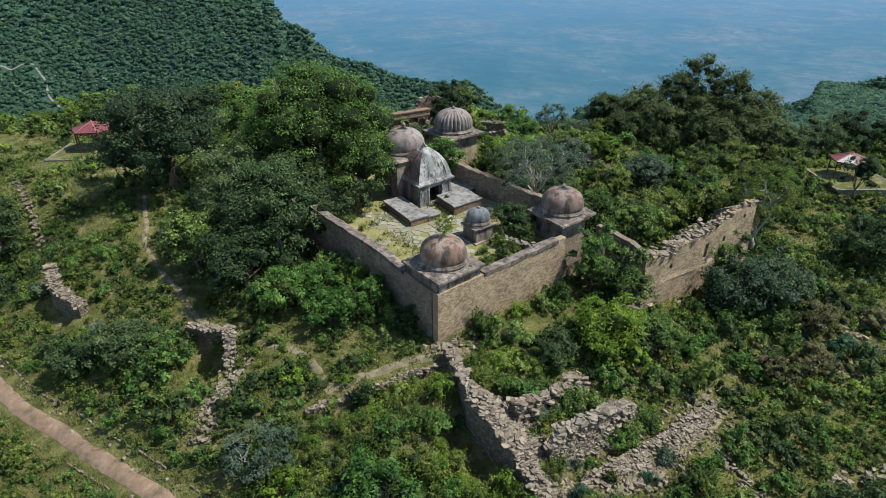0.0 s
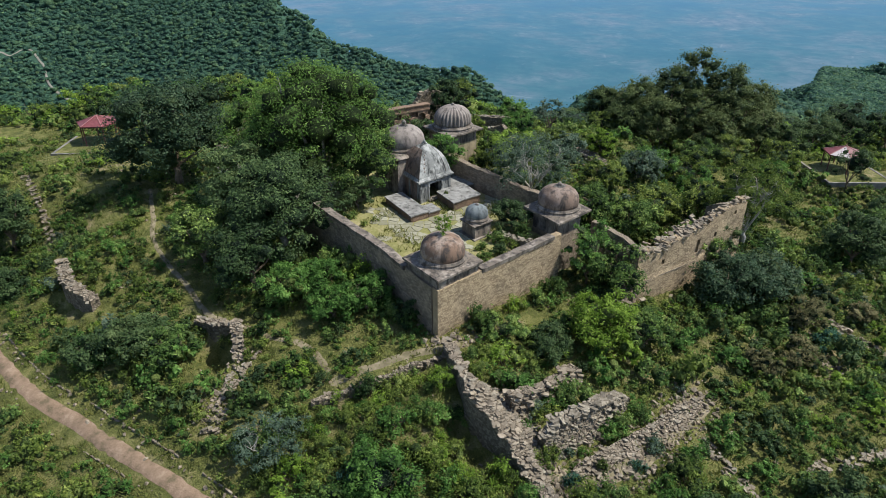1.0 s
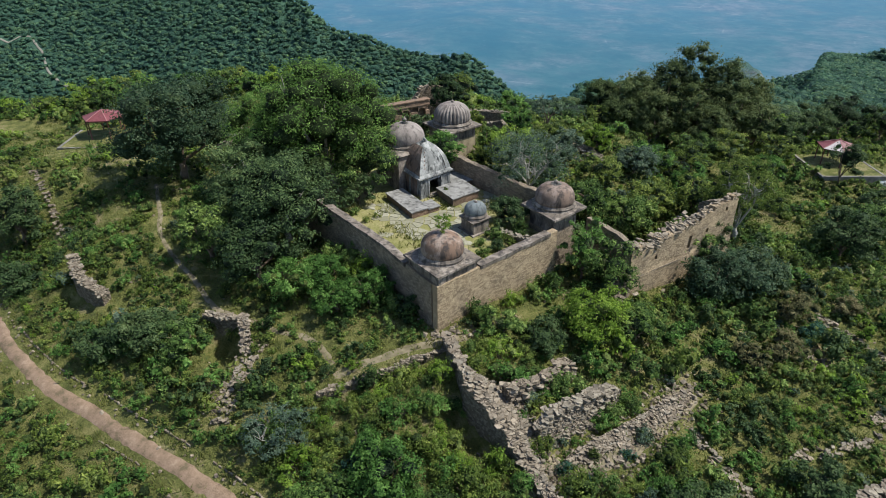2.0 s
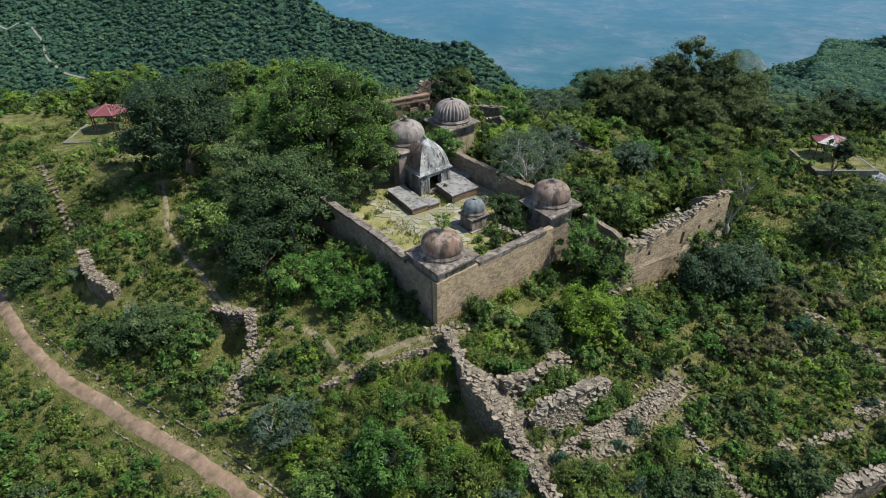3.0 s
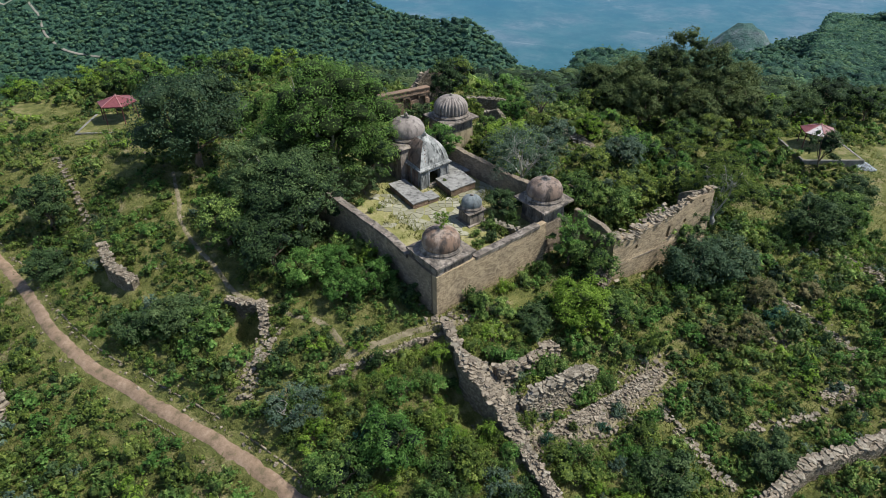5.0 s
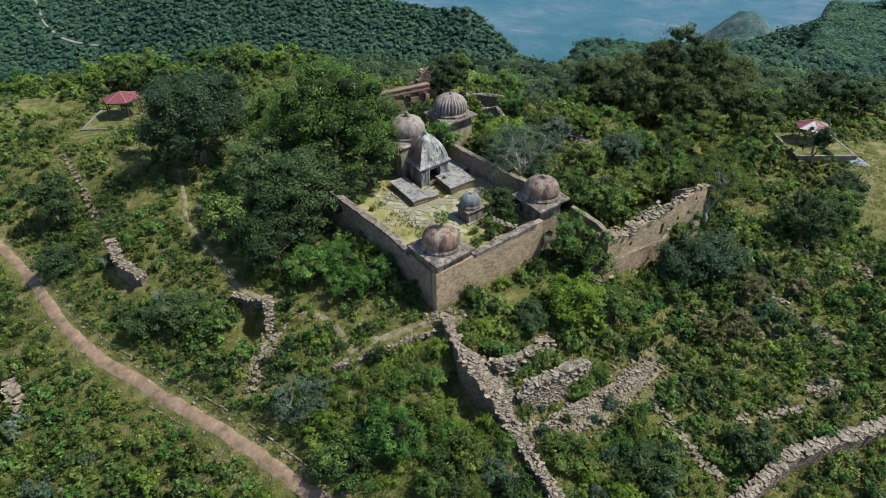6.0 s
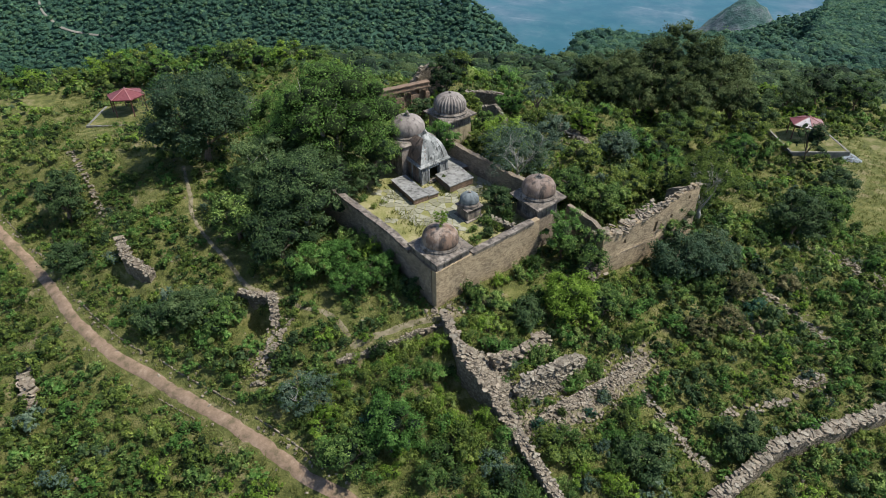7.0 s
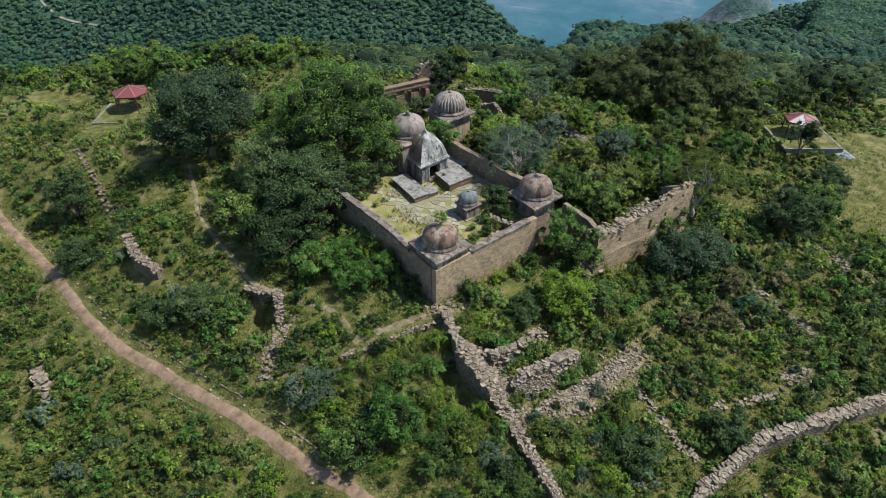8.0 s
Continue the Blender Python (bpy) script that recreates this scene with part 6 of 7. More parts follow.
def build_shrubs():
    r = np.random.default_rng(23)
    spots = []
    cell = {}
    tries = 34000
    xs, ys = r.uniform(-75, 78, tries), r.uniform(15, 128, tries)
    for x, y in zip(xs, ys):
        if abs(x) > 0.57 * y + 20.5:
            continue
        field = wave(x, y, 6.5, 1.0) * 0.5 + wave(x, y, 3.1, 2.0) * 0.5
        if inside(x, y, ENCLOSURE) or any((x - a) ** 2 + (y - b) ** 2 < q * q for a, b, q in OPEN):
            continue
        grassy = (x < -17 and 43 < y < 84) or (x > 46 and y > 74)
        if field < (-0.42 if grassy else -0.55) and r.random() < 0.7:
            continue
        size = (0.5 + (0.9 if -13 < x < 4 and 33 < y < 44 else 1.35) * r.random() ** 1.5) * (0.75 if grassy else 1.0) * (1.25 if y > 64 else 1.0) * (1.75 if y > 97 else 1.0)
        if r.random() < 0.10:
            size *= 1.35
        if near_line(x, y, PATH_LINE, 1.1 + size * 0.75) or near_line(x, y, TRAIL_LINE, 0.5 + size * 0.6) or near_line(x, y, WALL_PTS, 0.3 + size * 0.6):
            continue
        gx, gy = int(x // 4), int(y // 4)
        if any((x - a) ** 2 + (y - b) ** 2 < ((0.385 if y < 64 else (0.5 if x > 10 else 0.6) if y < 97 else 0.52) * (size + s)) ** 2 for i in (-1, 0, 1) for j in (-1, 0, 1) for a, b, s in cell.get((gx + i, gy + j), ())):
            continue
        cell.setdefault((gx, gy), []).append((x, y, size))
        spots.append((x, y, size))
    spots.sort(key=lambda s: (s[0] - 1) ** 2 + (s[1] - 26) ** 2)
    kinds = ["mid"] * 8 + ["dark"] * 3 + ["yellow"] * 5 + ["grey"] * 1 + ["bright"] + ["fresh"] * 4
    for x, y, s in spots[:290]:
        k = kinds[int(r.integers(len(kinds)))]
        if -16 < x < 8 and 25 < y < 47 and r.random() < 0.6:
            k = ("yellow", "fresh", "bright", "yellow")[int(r.integers(4))]
        shrub(k, int(r.integers(SHRUB_KINDS)), x, y, s, r.uniform(0.85, 1.35), r.uniform(0, 6.28))
    groups = {"mid": [], "dark": [], "yellow": [], "grey": [], "bright": [], "fresh": []}
    for x, y, s in spots[290:]:
        k = kinds[int(r.integers(len(kinds)))]
        if y > 68 and r.random() < 0.55:
            k = ("yellow", "fresh", "bright")[int(3 * r.random() ** (1.2 if y > 95 else 2.5))]
        if x < -16 and y < 84 and r.random() < 0.5:
            k = ("yellow", "yellow", "fresh")[int(r.integers(3))]
        groups[k].append((x, y, s))
    low = {"mid": [], "yellow": [], "fresh": []}
    for x, y in zip(r.uniform(-46, 46, 2400), 18 + 50 * r.random(2400) ** 1.2):
        gx, gy = int(x // 4), int(y // 4)
        if len(low["mid"]) < 900 and not (abs(x) > 0.57 * y + 20.5 or inside(x, y, ENCLOSURE) or near_line(x, y, PATH_LINE, 1.3) or near_line(x, y, TRAIL_LINE, 0.7) or near_line(x, y, WALL_PTS, 0.5)
                or any((x - a) ** 2 + (y - b) ** 2 < (0.62 * q) ** 2 for a, b, q in OPEN)
                or any((x - a) ** 2 + (y - b) ** 2 < (0.7 * s) ** 2 for i in (-1, 0, 1) for j in (-1, 0, 1) for a, b, s in cell.get((gx + i, gy + j), ()))):
            cell.setdefault((gx, gy), []).append((x, y, 0.4))
            low[("mid", "yellow", "yellow", "fresh")[int(r.integers(4))]].append((x, y, r.uniform(0.35, 0.75)))
    for kind, far, rows in [(a, f, [w for w in b if (w[1] > 64) + (w[1] > 97) == f]) for a, b in groups.items() for f in (0, 1, 2)] + [(a, 3, b) for a, b in low.items()]:
        if not rows:
            continue
        vs, qs, ts, tint, puffs, n = [], [], [], [], [], 0
        zz = height(np.array([a[0] for a in rows]), np.array([a[1] for a in rows]))
        for (x, y, s), z in zip(rows, zz):
            v, q, t, sh = (MID_SHRUBS, FAR_SHRUBS, GROVE, MATS_LOW)[far][int(r.integers(6))]
            puffs.append(sh)
            a = r.uniform(0, 6.28)
            rot = np.array([[math.cos(a), -math.sin(a), 0], [math.sin(a), math.cos(a), 0], [0, 0, 1]])
            vs.append((v * (s, s, s * r.uniform(0.85, 1.35))) @ rot.T + (x, y, z))
            qs.append(q + n)
            ts.append(t + n)
            tint.append(np.full(len(v), r.random()))
            n += len(v)
        nq, nt = sum(map(len, qs)), sum(map(len, ts))
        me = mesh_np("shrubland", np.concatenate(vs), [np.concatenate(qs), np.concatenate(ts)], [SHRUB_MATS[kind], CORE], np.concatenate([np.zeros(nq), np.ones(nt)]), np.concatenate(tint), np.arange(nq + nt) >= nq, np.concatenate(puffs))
        tagged(new("shrubland", me), SHRUB_LABELS[kind].replace("shrub", "shrubs"), "shrubs", kind="stuff")


build_shrubs()


def tree(x, y, top, radius, mat, label, seed, count=2600, size=0.3, base=None, trunk=0.22, low=0.25, lobes=16, core=0.66, z=None, bark=None, name="tree", flat=1.0, twigs=2, squash=1.0, inner=None):
    """A tree whose crown reaches up to the height top; low is where the crown starts, as a share of its height."""
    r = np.random.default_rng(seed)
    g = z_at(x, y) if z is None else z
    h = top - g
    t = thing(name, label, "tree", at=(x, y, g))
    v, f = limbs(r, h * 0.84, trunk, h * max(low, 0.18), radius * 0.66, 7, twigs)
    part("trunk", mesh_np("trunk", v, [f], [bark or BARK], smooth_shade=True), None, t)
    rows = []
    lo = h * low
    n = int(lobes * 1.15 * max(1.0, (h - lo) / (1.9 * radius)))
    for k in range(n):
        up = 1 - 1.75 * (k + 0.5) / n
        a = 2.39996 * k + r.uniform(-0.5, 0.5)
        side = math.sqrt(max(0.0, 1 - up * up))
        q = r.uniform(0.55, 0.86)
        s = radius * r.uniform(0.22, 0.38)
        cz = (lo + h) / 2 + up * q * (h - lo) / 2
        shrink = 1.0 if flat >= 1 else 1 - (1 - flat) * max(0, (cz - lo) / (h - lo)) ** 1.3
        rows.append((math.cos(a) * side * q * radius * shrink, math.sin(a) * side * q * radius * shrink, min(cz, h - s * 0.7), s, s * squash * r.uniform(0.55, 0.8)))
    heart = (0, 0, lo + 0.5 * (h - lo), radius * 0.56, (h - lo) * 0.36) if core >= 0.6 else None
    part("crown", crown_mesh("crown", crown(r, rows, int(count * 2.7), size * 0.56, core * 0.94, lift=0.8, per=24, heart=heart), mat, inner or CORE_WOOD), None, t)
    return t


BIG = "large spreading tree with dense green crown beside the temple"
tree(-11.2, 60.6, 15.2, 6.6, LEAF_CROWN, BIG, 1, 9000, 0.225, trunk=0.4, lobes=44, low=0.12, core=0.7, inner=CORE, bark=BARK_PALE, twigs=4)
tree(-16.4, 62.5, 12.4, 4.8, LEAF_CROWN, "tall green tree beside the temple tree", 6, 5000, 0.23, trunk=0.3, lobes=28, low=0.08, core=0.7, inner=CORE)
tree(-7.4, 58.8, 9.2, 3.9, LEAF, "broad green tree leaning over the temple", 2, 4400, 0.21, z=2.0, lobes=20, low=0.06, core=0.7)
tree(-13.8, 52.6, 9.0, 4.9, LEAF_ACACIA, "dense green tree outside the courtyard wall", 3, 5600, 0.235, trunk=0.3, lobes=28, low=0.03, bark=BARK_PALE)
tree(-18.0, 56.6, 8.8, 4.2, LEAF_ACACIA, "green tree outside the courtyard wall", 4, 4600, 0.24, lobes=24, low=0.03, bark=BARK_PALE)
tree(-15.6, 48.2, 4.6, 3.6, LEAF_DARK, "dark green tree in the shade below the wall", 71, 3200, 0.23, lobes=18, low=0.02)
tree(-20.6, 51.6, 4.4, 3.2, LEAF, "green bushy tree in the shade below the wall", 72, 2600, 0.23, lobes=16, low=0.02)
tree(-28.4, 67.4, 11.8, 6.9, LEAF_SLATE, "wide dark-leaved tree on the grassy hilltop", 5, 7200, 0.28, trunk=0.38, lobes=34, low=0.06)
for k, (x, y, top, rad) in enumerate([(37.6, 98.0, 9.8, 4.6), (33.2, 97.0, 7.2, 4.6), (28.6, 96.0, 5.2, 4.4), (42.0, 97.0, 6.8, 4.6), (46.5, 97.5, 4.8, 4.4), (24.5, 98.5, 3.4, 3.6), (35.6, 94.0, 5.2, 4.4), (41.5, 93.5, 3.8, 4.2),
                                      (30.5, 93.0, 3.2, 4.0), (26.0, 93.5, 1.6, 3.4), (46.0, 93.0, 1.4, 3.6), (38.4, 91.0, 1.6, 3.4)]):
    tree(x, y, top, rad, LEAF_OLIVE, "tall olive-green tree in a hilltop grove", 10 + k, 4000, 0.29, trunk=0.28, lobes=22, low=0.05, flat=0.84, squash=1.0, core=0.6)
tree(11.2, 40.6, 2.8, 2.7, LEAF_BRIGHT, "bright yellow-green bushy tree below the wall", 30, 3600, 0.19, trunk=0.12, lobes=18, low=0.03, inner=CORE_SUNNY)
tree(14.6, 40.6, 0.9, 2.0, LEAF, "round green tree among shrubs", 31, 1800, 0.2, trunk=0.1, lobes=12, low=0.05)
tree(23.8, 48.2, 1.5, 3.8, LEAF_SLATE, "dense dark tree growing against the ruined wall", 32, 3200, 0.24, trunk=0.16, lobes=18, low=0.02)
tree(27.4, 49.4, 0.5, 3.2, LEAF_SLATE, "dense dark tree growing against the ruined wall", 33, 2200, 0.24, trunk=0.14, lobes=14, low=0.02)
tree(8.4, 59.4, 8.0, 4.7, LEAF_GREY, "half-bare grey-green tree with pale twigs", 34, 3600, 0.17, trunk=0.2, lobes=22, low=0.1, core=0.3, bark=BARK_PALE, z=1.6, twigs=16)
tree(7.8, 65.0, 6.9, 3.2, LEAF_BRIGHT, "yellow-green tree behind the enclosure", 35, 2200, 0.24, lobes=14, low=0.1)
tree(14.0, 58.0, 3.2, 2.8, LEAF, "green tree behind the corner pavilion", 36, 2200, 0.24, lobes=14, low=0.08)
tree(17.8, 56.5, 3.0, 2.7, LEAF, "green tree behind the ruined wall", 37, 2000, 0.24, lobes=14, low=0.08)
tree(20.8, 59.5, 2.6, 3.0, LEAF_YELLOW, "yellow-green tree behind the ruined wall", 38, 2000, 0.24, lobes=14, low=0.08)
tree(28.2, 56.4, 7.2, 3.7, LEAF_YELLOW, "thin-leaved tree with pale crooked limbs", 39, 3600, 0.19, trunk=0.24, lobes=18, low=0.1, core=0.35, bark=BARK_PALE, twigs=8)
tree(6.0, 52.4, 4.4, 1.9, LEAF_DARK, "dark shrubby tree inside the enclosure", 40, 1700, 0.2, trunk=0.1, lobes=12, low=0.02, z=2.1)
tree(11.9, 48.2, 5.0, 2.2, LEAF_FRESH, "dark green tree against the corner pavilion", 41, 1400, 0.2, trunk=0.1, lobes=11, low=0.02)
tree(14.2, 46.6, 3.4, 2.5, LEAF, "green tree below the corner pavilion", 42, 2000, 0.2, trunk=0.1, lobes=11, low=0.02)
# bush added to darken the court where tree shade falls
tree(-7.8, 56.4, 5.2, 2.0, LEAF_DARK, "added dark bush standing in for shade behind the temple", 74, 1800, 0.2, trunk=0.1, lobes=12, low=0.02, z=2.1)
tree(0.0, 63.9, 7.4, 2.3, LEAF_FRESH, "green bushy tree growing before the ribbed dome", 43, 2400, 0.2, trunk=0.1, lobes=11, low=0.05, z=2.1)
tree(22.0, 52.4, 2.2, 2.6, LEAF, "green tree growing inside the roofless ruin", 63, 2000, 0.2, trunk=0.12, lobes=14, low=0.05)
tree(24.8, 53.6, 3.0, 1.9, LEAF_DARK, "dark bush in the corner of the roofless ruin", 64, 1400, 0.2, trunk=0.1, lobes=11, low=0.03)
tree(12.5, 76.0, 7.0, 2.0, LEAF_GREY, "slender thin-leaved tree with a dark stem", 65, 900, 0.2, trunk=0.14, lobes=12, low=0.45, core=0.3)
tree(-6.6, 74.6, 4.2, 2.0, LEAF, "green bush before the brick arcade", 66, 1500, 0.2, trunk=0.1, lobes=11, low=0.03)
tree(-2.6, 76.2, 4.6, 1.9, LEAF_DARK, "dark bush before the brick arcade", 67, 1400, 0.2, trunk=0.1, lobes=11, low=0.03)
tree(5.6, 72.4, 4.2, 1.7, LEAF, "green bush inside the broken wall", 68, 1200, 0.2, trunk=0.1, lobes=10, low=0.03)
tree(3.9, 65.6, 4.6, 1.9, LEAF_YELLOW, "yellow-green bush beside the ribbed pavilion", 69, 1300, 0.2, trunk=0.1, lobes=10, low=0.03)
for k, (x, y, top, rad, mat, label) in enumerate([
        (18.1, 72.4, 4.4, 1.9, LEAF_BRIGHT, "bright yellow-green tree on the east slope"), (21.2, 67.9, 3.6, 2.6, LEAF_GREY, "grey-green tree behind the ruined wall"),
        (16.4, 63.6, 4.4, 2.6, LEAF_YELLOW, "yellow-green tree behind the enclosure"), (24.2, 72.0, 2.6, 2.7, LEAF_FRESH, "fresh green tree on the east slope"),
        (29.8, 76.0, 0.6, 3.1, LEAF_YELLOW, "yellow-green tree on the east slope"), (33.0, 82.0, 0.4, 3.2, LEAF, "leafy green tree on the east slope"),
        (38.1, 82.5, 0.2, 3.2, LEAF_YELLOW, "yellow-green tree below the olive grove"), (41.5, 78.0, -1.2, 2.6, LEAF_FRESH, "fresh green tree below the olive grove"),
        (45.0, 84.0, -0.6, 3.0, LEAF_YELLOW, "yellow-green tree near the terrace"), (49.0, 90.5, 0.2, 3.4, LEAF_DARK, "dark tree behind the terrace"),
        (60.0, 103.0, -2.0, 4.4, LEAF_DARK, "dark tree beyond the garden terrace"), (67.0, 106.5, -1.0, 4.8, LEAF_DARK, "dark tree beyond the garden terrace"),
        (73.0, 104.5, -2.6, 4.0, LEAF, "green tree beyond the garden terrace"), (25.4, 60.5, 3.2, 2.7, LEAF_YELLOW, "yellow-green tree behind the ruined building"),
        (31.0, 63.0, 1.4, 2.6, LEAF, "green tree behind the ruined building"), (34.0, 69.0, -0.2, 2.6, LEAF_YELLOW, "yellow-green tree on the east slope"),
        (27.2, 66.5, 2.2, 2.6, LEAF_FRESH, "fresh green tree on the east slope"), (13.6, 69.6, 5.2, 2.2, LEAF_GREY, "grey-green tree behind the enclosure"),
        (11.6, 72.8, 4.4, 2.1, LEAF_YELLOW, "yellow-green tree behind the enclosure"), (9.4, 78.4, 4.6, 2.2, LEAF_FRESH, "fresh green tree among the ruins"),
        (3.6, 79.2, 4.0, 1.8, LEAF_YELLOW, "yellow-green bush among the ruins"), (50.5, 68.5, -1.8, 3.0, LEAF_DARK, "dark tree on the east slope"), (47.0, 64.0, -1.6, 2.6, LEAF, "green tree on the east slope")]):
    tree(x, y, top, rad, mat, label, 100 + k, 1700, 0.23, trunk=0.12, lobes=15, low=0.06)
er = random.Random(12)
for k in range(26):
    x = -80 + 3.1 * k + er.uniform(-1.2, 1.2) if k < 20 else 2 + 4.2 * (k - 20)
    y = er.uniform(99, 113) if k < 20 else er.uniform(93, 104)
    rad = er.uniform(2.6, 4.2)
    tree(x, y, z_at(x, y) + rad * er.uniform(1.2, 1.6), rad, (LEAF_YELLOW, LEAF_CROWN, LEAF_FRESH, LEAF_BRIGHT, LEAF)[k % 5], ("yellow-green tree at the edge of the hilltop", "sunlit green tree at the edge of the hilltop")[k % 2],
         140 + k, 1000, 0.3, trunk=0.14, lobes=12, low=0.04)
tree(0.4, 85.5, 7.6, 2.6, LEAF_DARK, "dark tree among ruins behind the domes", 44, 1900, 0.28, lobes=14, low=0.1)
tree(39.5, 57.0, 1.2, 3.4, LEAF_DARK, "wide dark tree on the east slope", 45, 2800, 0.26, trunk=0.16, lobes=18, low=0.04)
tree(44.0, 60.0, 0.2, 2.8, LEAF, "green tree on the east slope", 46, 2000, 0.26, lobes=14, low=0.04)
tree(51.6, 79.0, 0.4, 2.6, LEAF_DARK, "small dark tree beside the gazebo terrace", 47, 1100, 0.24, trunk=0.12, lobes=10, low=0.2)
tree(-39.0, 51.0, -1.4, 2.6, LEAF_DARK, "dark round tree beside the footpath", 48, 2200, 0.22, trunk=0.14, lobes=15, low=0.03)
tree(-22.4, 41.6, 0.0, 2.7, LEAF_DARK, "dark round tree above the footpath", 49, 2600, 0.22, trunk=0.14, lobes=16, low=0.03)
tree(-19.6, 40.2, -0.4, 2.2, LEAF, "green round tree above the footpath", 50, 2000, 0.21, trunk=0.12, lobes=14, low=0.03)
tree(-26.0, 41.0, -1.6, 2.2, LEAF_DARK, "dark round tree above the footpath", 51, 2000, 0.21, trunk=0.12, lobes=14, low=0.03)
tree(-43.5, 60.5, 2.4, 3.0, LEAF_DARK, "dark tree on the west slope", 52, 2200, 0.25, lobes=15, low=0.05)
tree(-10.6, 31.4, -0.6, 2.4, LEAF_GREY, "grey thorny half-bare shrub tree", 53, 1500, 0.15, trunk=0.1, lobes=14, low=0.05, core=0.4, bark=BARK_PALE, twigs=6)
tree(-3.4, 28.0, 0.2, 2.3, LEAF_FRESH, "fresh green leafy tree below the wall", 54, 2200, 0.2, trunk=0.12, lobes=14, low=0.05)
tree(-6.6, 26.2, -1.4, 2.2, LEAF, "green tree near the footpath", 55, 2000, 0.2, trunk=0.12, lobes=14, low=0.05)
tree(4.4, 39.6, 1.6, 1.7, LEAF, "green shrubby tree at the wall foot", 56, 1500, 0.18, trunk=0.1, lobes=11, low=0.02)
tree(7.4, 39.0, 1.0, 1.9, LEAF_DARK, "dark shrubby tree below the wall", 57, 1600, 0.18, trunk=0.1, lobes=12, low=0.02)
tree(-5.6, 43.6, 2.2, 2.1, LEAF_FRESH, "green shrubby tree against the shaded wall", 58, 2400, 0.19, trunk=0.12, lobes=14, low=0.02, inner=CORE_SUNNY)
tree(-9.4, 46.0, 2.4, 2.2, LEAF_FRESH, "green shrubby tree against the shaded wall", 59, 2400, 0.19, trunk=0.12, lobes=14, low=0.02, inner=CORE_SUNNY)
tree(-11.8, 45.4, 2.4, 2.5, LEAF_FRESH, "fresh green shrubby tree below the shaded wall", 75, 2400, 0.2, trunk=0.12, lobes=14, low=0.02, inner=CORE_SUNNY)
tree(-8.2, 43.0, 1.6, 2.1, LEAF_FRESH, "fresh green shrubby tree below the shaded wall", 76, 2200, 0.19, trunk=0.12, lobes=13, low=0.02, inner=CORE_SUNNY)
tree(-2.6, 42.0, 1.4, 1.2, LEAF_DARK, "dark bush at the wall corner", 60, 900, 0.17, trunk=0.08, lobes=9, low=0.02)
tree(22.4, 27.6, -1.2, 1.9, LEAF_DARK, "dark tree in the angle of the field wall", 61, 1700, 0.2, trunk=0.1, lobes=12, low=0.03)
tree(15.0, 26.0, -1.6, 2.2, LEAF_DARK, "dark round tree on the lower slope", 62, 2000, 0.2, trunk=0.1, lobes=13, low=0.03)

for k, (x, y, s) in enumerate([(3.3, 46.4, 0.8), (4.3, 47.4, 1.0), (3.0, 48.4, 0.7), (5.4, 48.6, 0.9), (4.4, 49.6, 1.0), (4.9, 51.0, 0.9), (6.6, 50.2, 1.1), (2.4, 45.4, 0.6), (-6.8, 52.6, 0.45), (-5.9, 53.6, 0.4),
                              (-8.3, 54.2, 0.8), (6.8, 54.6, 0.8), (0.3, 57.9, 0.3)]):
    shrub("yellow" if s < 0.5 else ("mid", "dark", "mid", "yellow")[k % 4], k % SHRUB_KINDS, x, y, s, 1.2, k * 1.3, FLOOR_Z if k < 12 else 2.9)
for k, (x, y, s) in enumerate([(-2.4, 41.6, 1.0), (-3.6, 43.0, 1.3), (-4.9, 44.6, 1.5), (-6.4, 46.6, 1.6), (-7.8, 48.4, 1.7), (-9.0, 50.0, 1.8), (3.3, 41.9, 0.9), (5.4, 43.4, 1.0), (7.2, 45.0, 1.1), (8.9, 46.2, 1.3)]):
    shrub(("mid", "mid", "dark", "bright")[k % 4], (k * 2) % SHRUB_KINDS, x, y, s, 1.25, k * 0.9)

for k, (x, y, s) in enumerate([(2.4, 26.9, 1.5), (4.2, 24.9, 1.4), (1.0, 28.4, 1.4), (5.6, 22.6, 1.3), (-0.2, 30.2, 1.3), (3.4, 26.0, 1.1), (-0.6, 33.0, 1.2), (4.6, 26.6, 0.7), (6.6, 30.6, 0.75), (7.5, 31.0, 0.6), (10.6, 32.6, 1.1), (11.2, 33.4, 1.0), (4.9, 34.4, 0.8), (5.7, 33.6, 0.9), (7.0, 34.2, 0.9), (8.2, 33.9, 0.7), (9.4, 29.9, 0.5), (13.0, 31.6, 0.9), (8.6, 31.2, 0.5), (12.6, 33.9, 0.9), (5.3, 31.9, 0.4)]):
    shrub(("yellow", "grey", "fresh", "mid")[k % 4], (k * 5) % SHRUB_KINDS, x, y, s, 1.25, k * 1.7)

for k, (x, y, s) in enumerate([(29.8, 43.0, 1.5), (11.6, 30.0, 0.6), (-5.3, 28.9, 1.2), (8.6, 27.8, 0.8), (28.4, 42.0, 0.9), (31.2, 42.2, 1.0), (7.5, 28.7, 0.7)]):
    shrub("teal", (k * 4) % SHRUB_KINDS, x, y, s, 1.15, k * 2.1)
for k, (x, y, rad) in enumerate([(29.0, 45.1, 1.9), (26.3, 40.3, 1.6), (23.0, 39.4, 1.3), (34.2, 46.3, 1.2)]):
    tree(x, y, z_at(x, y) + rad * 1.5, rad, LEAF_TAN, "low tree crowned with tan seed heads", 180 + k, 1500, 0.17, trunk=0.08, lobes=13, low=0.03)
